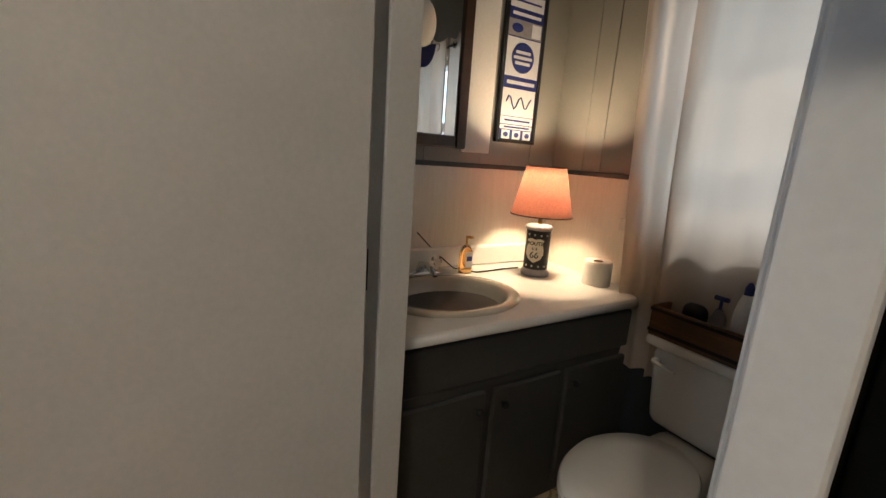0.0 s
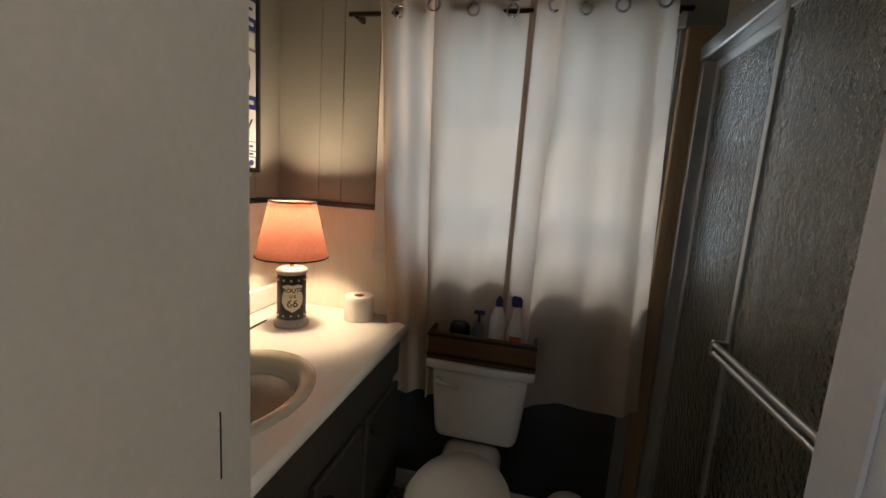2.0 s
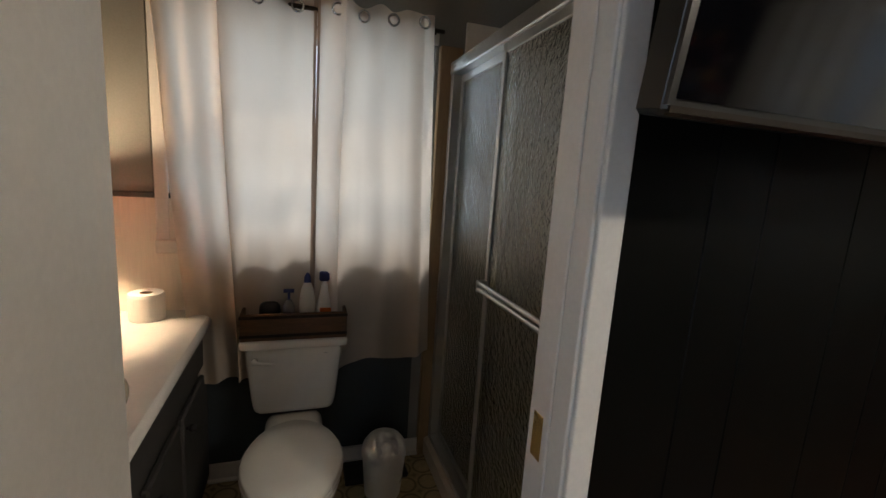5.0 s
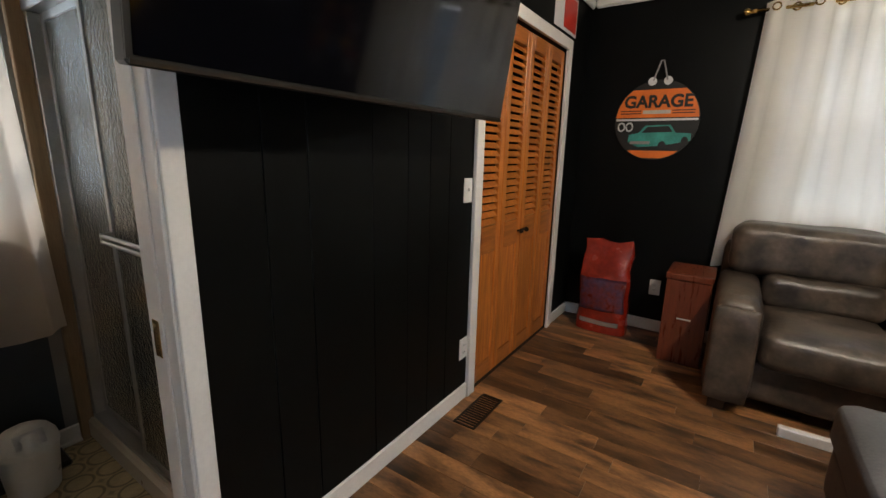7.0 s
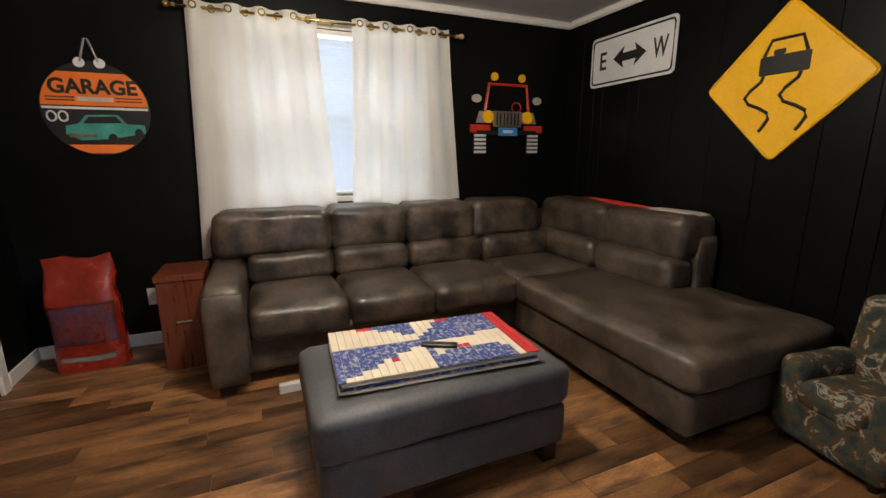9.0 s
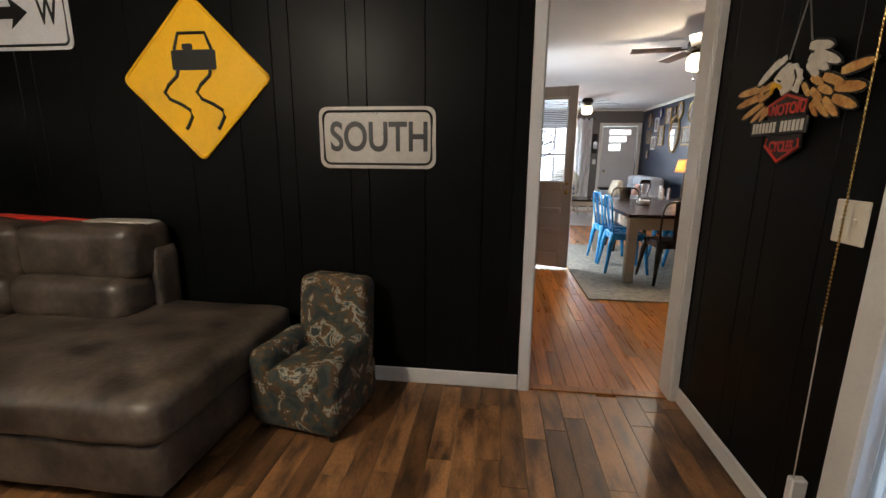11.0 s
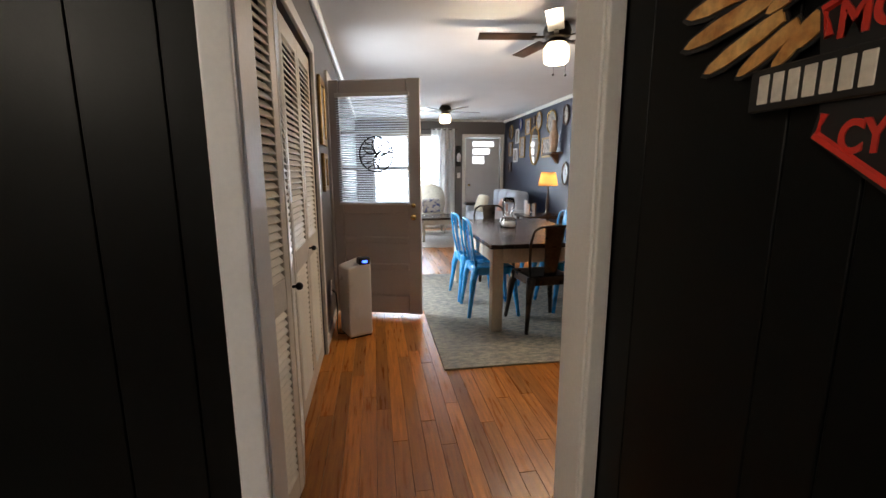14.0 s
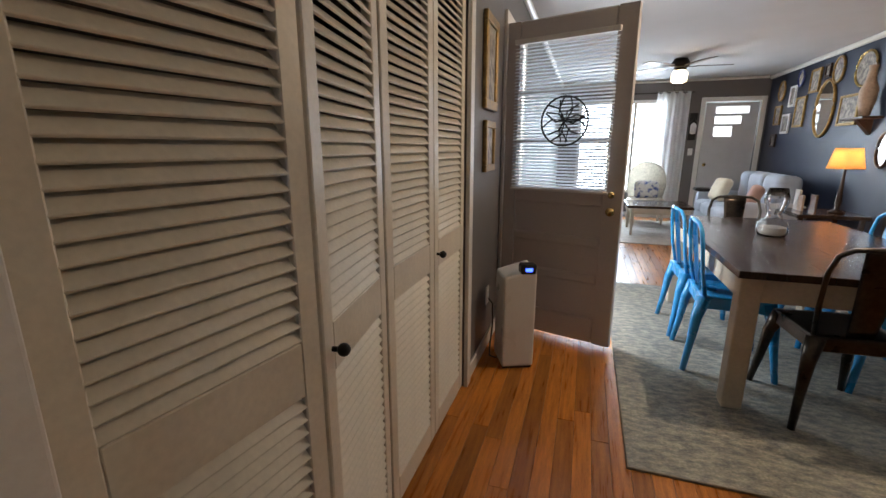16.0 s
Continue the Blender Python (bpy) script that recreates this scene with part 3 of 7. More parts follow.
wall_ls = setting("wall_dining_return", boxes([(3.80, 5.2, 8.85, 8.95, 0, CEIL)]), M_UMBER, "dark wall behind the hutch")
setting("wall_dining_east", boxes([(5.1, 5.2, 3.78, 8.85, 0, CEIL)]), M_GREYWALL, "grey dining room side wall")


# ---- trim ----
def trim(name, rows, label, bevel=0.006):
    th = thing(name, label, "", (0, 0, 0), kind="structure")
    for r in rows:
        part("board", box(*r, bevel=bevel), M_WHITE, th)
    return th


trim("baseboard", [(-3.03, -2.66, -0.41, -0.395, 0, 0.09), (-1.375, -0.042, -0.41, -0.395, 0, 0.09), (0.885, 1.38, -0.41, -0.395, 0, 0.09), (-3.03, -3.015, -0.395, 3.645, 0, 0.09),
                   (-3.015, 0.531, 3.645, 3.66, 0, 0.09), (1.366, 1.38, 2.67, 3.635, 0, 0.09)], "white painted baseboard round the den")
trim("baseboard_bath", [(-0.07, 0.87, -1.63, -1.616, 0, 0.085), (-0.07, 0.87, -1.63, -1.604, 0, 0.018)], "white bathroom baseboard")
trim("baseboard_living", [(0.46, 0.474, 5.79, 6.58, 0, 0.09), (0.46, 0.474, 7.54, 12.45, 0, 0.09), (3.786, 3.80, 8.95, 12.45, 0, 0.09), (0.474, 2.80, 12.436, 12.45, 0, 0.09)], "white living room baseboard")
trim("crown_moulding", [(-3.03, -2.99, -0.37, 3.66, 2.36, 2.42), (-2.99, 1.34, 3.62, 3.66, 2.36, 2.42), (-3.03, 1.38, -0.41, -0.37, 2.36, 2.42), (1.34, 1.38, -0.37, 3.66, 2.36, 2.42)], "white crown moulding round the ceiling", 0.015)
trim("crown_moulding_living", [(0.46, 0.505, 3.78, 12.45, 2.36, 2.42), (3.755, 3.80, 8.95, 12.45, 2.36, 2.42), (0.505, 3.755, 12.41, 12.45, 2.38, 2.42), (3.80, 5.1, 8.81, 8.85, 2.36, 2.42)], "white living room crown moulding", 0.015)


def casing(name, axis, at, lo, hi, top, w, face, label, w_hi=None):
    """A door or closet casing with rounded edges: two uprights and a head."""
    th = thing(name, label, "", (0, 0, 0), kind="structure")
    for nm, a0, a1, z0, z1 in (("jamb_casing", lo - w, lo, 0, top + w), ("jamb_casing", hi, hi + (w_hi or w), 0, top + w), ("head_casing", lo, hi, top, top + w)):
        d0, d1 = sorted((at, at + face))
        r = (a0, a1, d0, d1, z0, z1) if axis == "x" else (d0, d1, a0, a1, z0, z1)
        bm = box(*r, bevel=min(0.006, abs(face) * 0.45), seg=3)
        part(nm, bm, M_WHITE, th)
    return th


casing("door_casing_bath", "x", -0.41, 0.014, 0.79, 2.045, 0.055, 0.014, "white moulded bathroom door casing")
casing("closet_casing", "x", -0.41, -2.57, -1.45, 2.0, 0.07, 0.022, "white moulded closet casing")
casing("door_casing_living", "x", 3.66, 0.592, 1.338, 2.045, 0.060, -0.02, "white painted casing of the living room doorway", 0.040)
casing("door_casing_living_back", "x", 3.78, 0.592, 1.338, 2.045, 0.060, 0.02, "white painted casing on the dining side")
casing("closet_casing_hall", "y", 0.46, 3.93, 5.71, 2.02, 0.065, 0.022, "white casing of the louvered closet")
casing("door_casing_entry", "y", 0.46, 6.66, 7.46, 2.05, 0.065, 0.02, "white casing of the open entry door")
trim("door_jamb_bath", [(-0.012, 0.021, -0.535, -0.405, 0, 2.05), (0.78, 0.815, -0.535, -0.405, 0, 2.05), (0.021, 0.78, -0.535, -0.405, 2.03, 2.05), (0.021, 0.027, -0.53, -0.455, 0, 2.03), (0.768, 0.78, -0.53, -0.455, 0, 2.03)], "white bathroom door jamb", 0.003)
trim("door_jamb_living", [(0.575, 0.598, 3.655, 3.785, 0, 2.045), (1.332, 1.352, 3.655, 3.785, 0, 2.045), (0.598, 1.332, 3.655, 3.785, 2.03, 2.05)], "white jamb of the living room doorway", 0.003)
trim("patio_casing", [(1.362, 1.386, 2.575, 2.665, 0, 2.17), (1.36, 1.386, 0.67, 0.79, 0, 2.17), (1.362, 1.386, 0.79, 2.575, 2.05, 2.17)], "white patio door casing", 0.004)
setting("door_threshold", boxes([(0.598, 1.332, 3.66, 3.72, -0.02, 0.008)], 0.003), M_OAK, "worn oak threshold strip")

# ---- bathroom ----
def bath_door():
    th = thing("door_1", "white hollow-core door standing open into the den", "door", (0.73, -0.4, 0), kind="structure")
    part("door_slab", box(0.714, 0.749, -0.402, 0.335, 0.012, 2.025, 0.003), M_WHITE, th)
    for z in (0.25, 1.0, 1.8):
        bm = rod((0.764, -0.408, z - 0.045), (0.764, -0.408, z + 0.045), 0.007)
        box(0.716, 0.760, -0.4045, -0.4022, z - 0.045, z + 0.045, bm=bm)
        part("hinge", bm, M_IRON, th, "black butt hinge")
    for s, x in ((1, 0.749), (-1, 0.714)):
        bm = rod((x, 0.27, 0.93), (x + s * 0.05, 0.27, 0.93), 0.012)
        ball((x + s * 0.055, 0.27, 0.93), 0.027, bm)
        part("door_knob", bm, M_BRASS, th, "brass door knob", True)
    return th


bath_door()
bm = box(0.0265, 0.0285, -0.51, -0.475, 0.78, 0.88, 0.001)
solid("strike_plate", bm, M_BRASS, "worn brass strike plate on the white jamb", "strike plate")

vanity = thing("vanity_cabinet", "charcoal painted vanity cabinet under the white worktop", "cabinet", (1.16, -1.08, 0))
part("body", boxes([(0.875, 1.45, -1.62, -0.54, 0.0, 0.735)], 0.003), M_VANITY, vanity)
for y0, y1 in ((-1.20, -0.90), (-0.87, -0.57), (-1.59, -1.23)):
    d = part("cabinet_door" if y0 > -1.5 else "cabinet_door", box(0.855, 0.875, y0, y1, 0.06, 0.53, 0.006), M_VANITY, vanity)
    yk = y0 + 0.035 if y0 == -0.87 else y1 - 0.035
    bmk = rod((0.855, yk, 0.475), (0.842, yk, 0.475), 0.006)
    ball((0.836, yk, 0.475), 0.014, bmk)
    part("knob", bmk, M_IRON, d, "black knob", True)
part("false_drawer", box(0.858, 0.875, -1.60, -0.56, 0.565, 0.715, 0.006), M_VANITY, vanity)

wt = thing("worktop", "white laminate vanity worktop with a raised back edge", "worktop", (1.15, -1.08, 0.735))
bm = bmesh.new()
sx, sy, sa, sb = 1.10, -0.86, 0.185, 0.235
outer = round_rect(0.835, 1.452, -1.622, -0.532, 0.02, 3)
inner = ring(sx, sy, sa, sb, 40)


def slab_with_hole(outer, inner, z0, z1):
    """A slab with an oval cut-out."""
    bm = bmesh.new()
    loops = []
    for z in (z0, z1):
        vo = [bm.verts.new((a, b, z)) for a, b in outer]
        vi = [bm.verts.new((a, b, z)) for a, b in inner]
        eo = [bm.edges.new((vo[i], vo[(i + 1) % len(vo)])) for i in range(len(vo))]
        ei = [bm.edges.new((vi[i], vi[(i + 1) % len(vi)])) for i in range(len(vi))]
        bmesh.ops.triangle_fill(bm, edges=eo + ei, use_beauty=True)
        loops.append((vo, vi))
    for k in (0, 1):
        lo, hi = loops[0][k], loops[1][k]
        for i in range(len(lo)):
            bm.faces.new((lo[i], lo[(i + 1) % len(lo)], hi[(i + 1) % len(lo)], hi[i]))
    bmesh.ops.recalc_face_normals(bm, faces=bm.faces)
    return bm


part("top", slab_with_hole(outer, inner, 0.737, 0.772), M_COUNTER, wt)
part("front_edge", tube([(0.838, -1.62, 0.7535), (0.838, -0.535, 0.7535)], 0.0185, 14), M_COUNTER, wt, smooth=True)
part("upstand", boxes([(1.425, 1.4515, -1.62, -0.533, 0.772, 0.865)], 0.008), M_COUNTER, wt)

sink = thing("sink", "beige porcelain oval drop-in sink", "sink", (sx, sy, 0.772))
part("bowl", lathe((sx, sy, 0.772), [(0.0, -0.13), (0.05, -0.128), (0.10, -0.11), (0.14, -0.07), (0.163, -0.02), (0.172, 0.004), (0.185, 0.014), (0.205, 0.014), (0.213, 0.006), (0.213, 0.0)], 40, oval=(1.0, 1.25)), M_SINK, sink, smooth=True)
part("drain", lathe((sx, sy, 0.644), [(0.0, 0.004), (0.02, 0.004), (0.024, 0.001)], 20), M_CHROME, sink, "chrome drain", True)
fau = thing("faucet", "chrome faucet with clear knob handles behind the sink", "faucet", (1.335, -0.86, 0.772))
bm = cushion(1.31, 1.36, -0.95, -0.77, 0.772, 0.80, 0.012, wrinkle=0, n=5)
part("faucet_base", bm, M_CHROME, fau, smooth=True)
part("spout", tube([(1.335, -0.86, 0.795), (1.32, -0.86, 0.825), (1.27, -0.86, 0.835), (1.215, -0.86, 0.822), (1.205, -0.86, 0.808)], [0.016, 0.016, 0.013, 0.012, 0.010], 10), M_CHROME, fau, smooth=True)
for y in (-0.935, -0.785):
    part("handle", lathe((1.335, y, 0.80), [(0.0, 0.052), (0.016, 0.05), (0.022, 0.035), (0.016, 0.012), (0.012, 0.0)], 12), M_GLASS, fau, "clear faceted knob")

soap = thing("soap_dispenser", "amber hand soap bottle with a pump, half full", "soap bottle", (1.34, -1.08, 0.772))
part("bottle", lathe((1.34, -1.08, 0.772), [(0.0, 0.0), (0.032, 0.0), (0.034, 0.02), (0.03, 0.09), (0.02, 0.11), (0.012, 0.118)], 18, oval=(0.7, 1)), glass("amber_soap", (0.95, 0.55, 0.22), 0.05), soap, smooth=True)
part("bottle_label", box(1.313, 1.316, -1.098, -1.062, 0.80, 0.865, 0.001), M_SIGNW, soap, "white and blue label")
part("label_mark", box(1.3115, 1.313, -1.093, -1.067, 0.828, 0.848), M_NAVYP, soap)
bm = rod((1.34, -1.08, 0.888), (1.34, -1.08, 0.925), 0.005)
rod((1.34, -1.08, 0.925), (1.30, -1.08, 0.93), 0.006, bm=bm)
part("pump", bm, mat("amber_plastic", (0.60, 0.32, 0.10), 0.3), soap)

# table lamp with a printed tin body
lx, ly, lz = 1.233, -1.375, 0.772
lamp = thing("table_lamp", "lit table lamp, tin highway sign body and rust cloth shade", "lamp", (lx, ly, lz))
part("base", lathe((lx, ly, lz), [(0.0, 0.0), (0.062, 0.0), (0.064, 0.012), (0.056, 0.022), (0.052, 0.03)], 32), M_GREYP, lamp, smooth=True)
part("body", lathe((lx, ly, lz), [(0.052, 0.03), (0.051, 0.196)], 32), M_IRON, lamp, "black printed tin cylinder", True)
part("collar", lathe((lx, ly, lz), [(0.051, 0.196), (0.057, 0.202), (0.056, 0.212), (0.046, 0.218), (0.0, 0.22)], 32), M_GREYP, lamp, smooth=True)
for k in range(12):
    a = 2 * math.pi * k / 12
    for z in (0.045, 0.178):
        part("rivet", ball((lx + 0.052 * math.cos(a), ly + 0.052 * math.sin(a), lz + z), 0.0045, u=8, v=6), M_ALU, lamp)
FACE = math.atan2(0.0 - ly, 0.25 - lx)
lm = Matrix.Translation((lx, ly, lz + 0.112)) @ Matrix.Rotation(FACE + math.pi / 2, 4, "Z")


def curved(points, r, th=0.0012):
    """A flat outline (a, z) bent round the lamp's body."""
    bm = bmesh.new()
    n = len(points)
    bm.faces.new([bm.verts.new((a, 0, z)) for a, z in points])
    bmesh.ops.triangulate(bm, faces=bm.faces)
    bmesh.ops.subdivide_edges(bm, edges=list(bm.edges), cuts=3, use_grid_fill=True)
    bmesh.ops.solidify(bm, geom=list(bm.faces), thickness=th)
    for v in bm.verts:
        t = v.co.x / r
        d = r + 0.0016 - v.co.y
        v.co = Vector((d * math.sin(t), -d * math.cos(t), v.co.z))
    bmesh.ops.transform(bm, matrix=lm, verts=bm.verts)
    return bm


shield = [(-0.036, 0.046), (-0.018, 0.052), (0, 0.048), (0.018, 0.052), (0.036, 0.046), (0.030, 0.030), (0.037, 0.006), (0.037, -0.016), (0.026, -0.036), (0.0, -0.052), (-0.026, -0.036), (-0.037, -0.016), (-0.037, 0.006), (-0.030, 0.030)]
part("shield", curved(shield, 0.052), mat("cream_enamel", (0.72, 0.66, 0.52), 0.4), lamp, "cream highway shield")
for txt, z, s in (("ROUTE", 0.030, 0.021), ("U S", 0.008, 0.014), ("66", -0.020, 0.038)):
    w = words("lettering", txt, s, Matrix.Translation((0, 0, z)) @ Matrix.Rotation(radians(90), 4, "X"), M_INK, None, 0.0006, bold=0.0006)
    for v in w.data.vertices:
        t = v.co.x / 0.052
        d = 0.0546 - v.co.y
        v.co = lm @ Vector((d * math.sin(t), -d * math.cos(t), v.co.z)) - Vector((lx, ly, lz))
    w.parent = lamp
part("neck", rod((lx, ly, lz + 0.218), (lx, ly, lz + 0.345), 0.009), M_BRASS, lamp)
part("bulb", lathe((lx, ly, lz + 0.345), [(0.010, 0.0), (0.012, 0.015), (0.016, 0.03), (0.013, 0.048), (0.0, 0.055)], 14), mat("lit_bulb", (1, 0.9, 0.75), 0.4, var=0, bump=0, emit=(1, 0.72, 0.42, 8)), lamp, smooth=True)
part("shade", sheet(lambda u, v: (lx + (0.128 - 0.046 * v) * math.cos(2 * math.pi * u), ly + (0.128 - 0.046 * v) * math.sin(2 * math.pi * u), lz + 0.260 + 0.200 * v), 48, 6, 0.0015), M_SHADE, lamp, smooth=True)
for z, r in ((0.260, 0.1285), (0.460, 0.0825)):
    part("shade_rim", tube([(lx + r * math.cos(k * math.pi / 20), ly + r * math.sin(k * math.pi / 20), lz + z) for k in range(40)], 0.0028, 6, closed=True), M_IRON, lamp)
solid("lamp_cord", tube([(1.33 - 0.002 * k, -1.33 + 0.034 * k, 0.776 + 0.001 * math.sin(k)) for k in range(-1, 7)] + [(1.40, -1.06, 0.778), (1.44, -0.98, 0.85), (1.448, -0.90, 0.93)], 0.003, 6), M_DARKPL, "thin dark lamp cord along the worktop", "cord")

tp = thing("toilet_roll", "white toilet paper roll standing on the worktop", "toilet roll", (1.03, -1.53, 0.772))
part("paper", lathe((1.03, -1.53, 0.772), [(0.021, 0.0), (0.056, 0.0), (0.0575, 0.01), (0.0575, 0.088), (0.055, 0.098), (0.021, 0.098), (0.021, 0.0)], 32), mat("tissue", (0.80, 0.77, 0.72), 0.95, var=0.05, bump=0.3), tp, smooth=False)
part("core", lathe((1.03, -1.53, 0.772), [(0.020, 0.001), (0.020, 0.097)], 24), M_STONE, tp, "brown card tube")

# toilet
tx = 0.52
toi = thing("toilet", "almond porcelain toilet with its lid closed", "toilet", (tx, -1.25, 0))
bm = cushion(tx - 0.185, tx + 0.185, -1.615, -1.45, 0.375, 0.66, 0.04, wrinkle=0, n=8)
for v in bm.verts:
    k = (v.co.z - 0.375) / 0.285
    v.co.x = tx + (v.co.x - tx) * (0.84 + 0.16 * k)
part("tank", bm, M_PORC, toi, smooth=True)
part("tank_lid", cushion(tx - 0.20, tx + 0.20, -1.622, -1.435, 0.655, 0.695, 0.016, wrinkle=0, n=8), M_PORC, toi, smooth=True)
bm = rod((tx + 0.145, -1.452, 0.615), (tx + 0.145, -1.425, 0.615), 0.011)
tube([(tx + 0.15, -1.428, 0.615), (tx + 0.12, -1.424, 0.612), (tx + 0.07, -1.424, 0.606)], [0.009, 0.007, 0.006], 8, bm)
part("flush_lever", bm, M_PORC, toi, smooth=True)
bmb = lathe((tx - 0.115, -1.452, 0.615), [(0.0, 0.0), (0.016, 0.0), (0.018, 0.003), (0.0, 0.003)], 20)
bmesh.ops.rotate(bmb, verts=bmb.verts, cent=(tx - 0.115, -1.452, 0.615), matrix=Matrix.Rotation(radians(90), 3, "X"))
part("maker_badge", bmb, M_ALU, toi, "small round badge")


def bowl_shape(c, rows, seg=36):
    """An egg-shaped body, longer to the front: rows of half width, half length, centre shift, height."""
    bm = bmesh.new()
    rings = []
    for w, l, s, z in rows:
        rg = []
        for k in range(seg):
            a = 2 * math.pi * k / seg
            yy = math.sin(a)
            rg.append(bm.verts.new((c[0] + w * math.cos(a) * (1 - 0.12 * max(0, yy)), c[1] + s + l * yy, c[2] + z)))
        rings.append(rg)
    for u, w in zip(rings, rings[1:]):
        for k in range(seg):
            bm.faces.new((u[k], u[(k + 1) % seg], w[(k + 1) % seg], w[k]))
    bm.faces.new(rings[0][::-1])
    bm.faces.new(rings[-1])
    bmesh.ops.recalc_face_normals(bm, faces=bm.faces)
    return bm


part("bowl", bowl_shape((tx, -1.16, 0), [(0.105, 0.22, -0.05, 0.0), (0.10, 0.21, -0.05, 0.04), (0.095, 0.19, -0.04, 0.12), (0.11, 0.19, -0.02, 0.20), (0.145, 0.22, 0.0, 0.28), (0.162, 0.24, 0.005, 0.33), (0.165, 0.243, 0.005, 0.355)]), M_PORC, toi, smooth=True)
part("pedestal_back", cushion(tx - 0.11, tx + 0.11, -1.50, -1.30, 0.20, 0.375, 0.04, wrinkle=0, n=6), M_PORC, toi, smooth=True)
part("seat", bowl_shape((tx, -1.155, 0), [(0.163, 0.238, 0.005, 0.356), (0.167, 0.242, 0.005, 0.362), (0.165, 0.24, 0.005, 0.372)]), M_PORC, toi, smooth=True)
part("seat_lid", bowl_shape((tx, -1.155, 0), [(0.163, 0.238, 0.004, 0.374), (0.167, 0.242, 0.004, 0.382), (0.158, 0.233, 0.004, 0.392), (0.10, 0.15, 0.008, 0.397), (0.01, 0.01, 0.008, 0.398)]), M_PORC, toi, "closed seat lid", True)

# crate on the tank, with its bottles
cr = thing("wooden_crate", "stained wooden crate resting on the toilet tank", "crate", (tx, -1.53, 0.695))
for nm, r in (("long_side", (tx - 0.195, tx + 0.195, -1.452, -1.440, 0.700, 0.800)), ("long_side", (tx - 0.195, tx + 0.195, -1.612, -1.600, 0.700, 0.800)), ("end_panel", (tx - 0.195, tx - 0.183, -1.600, -1.452, 0.700, 0.800)),
              ("end_panel", (tx + 0.183, tx + 0.195, -1.600, -1.452, 0.700, 0.800)), ("bottom", (tx - 0.195, tx + 0.195, -1.612, -1.440, 0.695, 0.700))):
    part(nm, box(*r, bevel=0.002), M_RUSTIC, cr)
for z in (0.715, 0.788):
    part("band", box(tx - 0.197, tx + 0.197, -1.440, -1.4365, z - 0.006, z + 0.006, 0.001), M_BRONZE, cr, "dark metal band")
bt = thing("cleaner_bottle", "white squeeze bottle with a blue cap in the crate", "bottle", (0.475, -1.53, 0.70))
part("bottle", lathe((0.475, -1.53, 0.70), [(0.0, 0.0), (0.028, 0.0), (0.031, 0.02), (0.03, 0.13), (0.024, 0.17), (0.013, 0.20)], 20, oval=(1, 0.7)), M_PLASTIC, bt, smooth=True)
part("cap", lathe((0.475, -1.53, 0.90), [(0.014, 0.0), (0.013, 0.022), (0.006, 0.036), (0.0, 0.04)], 14), M_NAVYP, bt, "blue cap", True)
sp = thing("spray_bottle", "white spray bottle with a dark blue trigger", "spray bottle", (0.405, -1.53, 0.70))
part("bottle", lathe((0.405, -1.53, 0.70), [(0.0, 0.0), (0.036, 0.0), (0.038, 0.02), (0.037, 0.10), (0.022, 0.15), (0.016, 0.19), (0.013, 0.205)], 20, oval=(1, 0.7)), M_PLASTIC, sp, smooth=True)
part("label_patch", box(0.383, 0.427, -1.5025, -1.500, 0.74, 0.80, 0.001), M_ORANGE, sp, "orange label")
bm = box(0.385, 0.43, -1.545, -1.515, 0.905, 0.945, 0.006)
box(0.37, 0.39, -1.54, -1.52, 0.922, 0.942, 0.004, bm)
box(0.392, 0.40, -1.535, -1.525, 0.875, 0.91, 0.003, bm)
part("trigger", bm, M_NAVYP, sp, "navy trigger head")
pb = thing("lotion_bottle", "small dark pump bottle in the crate", "bottle", (0.545, -1.53, 0.70))
part("bottle", lathe((0.545, -1.53, 0.70), [(0.0, 0.0), (0.022, 0.0), (0.023, 0.10), (0.010, 0.13)], 16), M_GREYP, pb, smooth=True)
bm = rod((0.545, -1.53, 0.83), (0.545, -1.53, 0.865), 0.005)
rod((0.565, -1.53, 0.865), (0.525, -1.53, 0.865), 0.008, bm=bm)
part("pump", bm, M_NAVYP, pb)
solid("hair_brush", cushion(0.575, 0.655, -1.555, -1.50, 0.70, 0.825, 0.028, wrinkle=0.001, n=5), M_DARKPL, "black rounded brush head in the crate", "brush", True)

bn = thing("waste_bin", "small white swing-top waste bin on the vinyl floor", "bin", (0.16, -1.40, 0))
part("bin_body", lathe((0.16, -1.40, 0), [(0.0, 0.0), (0.07, 0.0), (0.076, 0.01), (0.090, 0.18), (0.092, 0.190)], 32), M_PLASTIC, bn, smooth=True)
part("bin_lid", lathe((0.16, -1.40, 0.190), [(0.094, 0.0), (0.094, 0.018), (0.088, 0.042), (0.070, 0.068), (0.036, 0.086), (0.0, 0.091)], 32), M_PLASTIC, bn, smooth=True)
part("swing_flap", sheet(lambda u, v: (0.16 + 0.045 * (2 * u - 1) * 0.95, -1.40 + 0.093 * math.cos(radians(25 + 35 * v)), 0.190 + 0.094 * math.sin(radians(25 + 35 * v))), 8, 6, 0.002), M_SIGNW, bn, "swing flap", True)
solid("bath_scale", box(0.03, 0.31, -1.600, -1.46, 0.0, 0.025, 0.006), M_DARKPL, "black flat scale on the floor behind the bin", "scale")

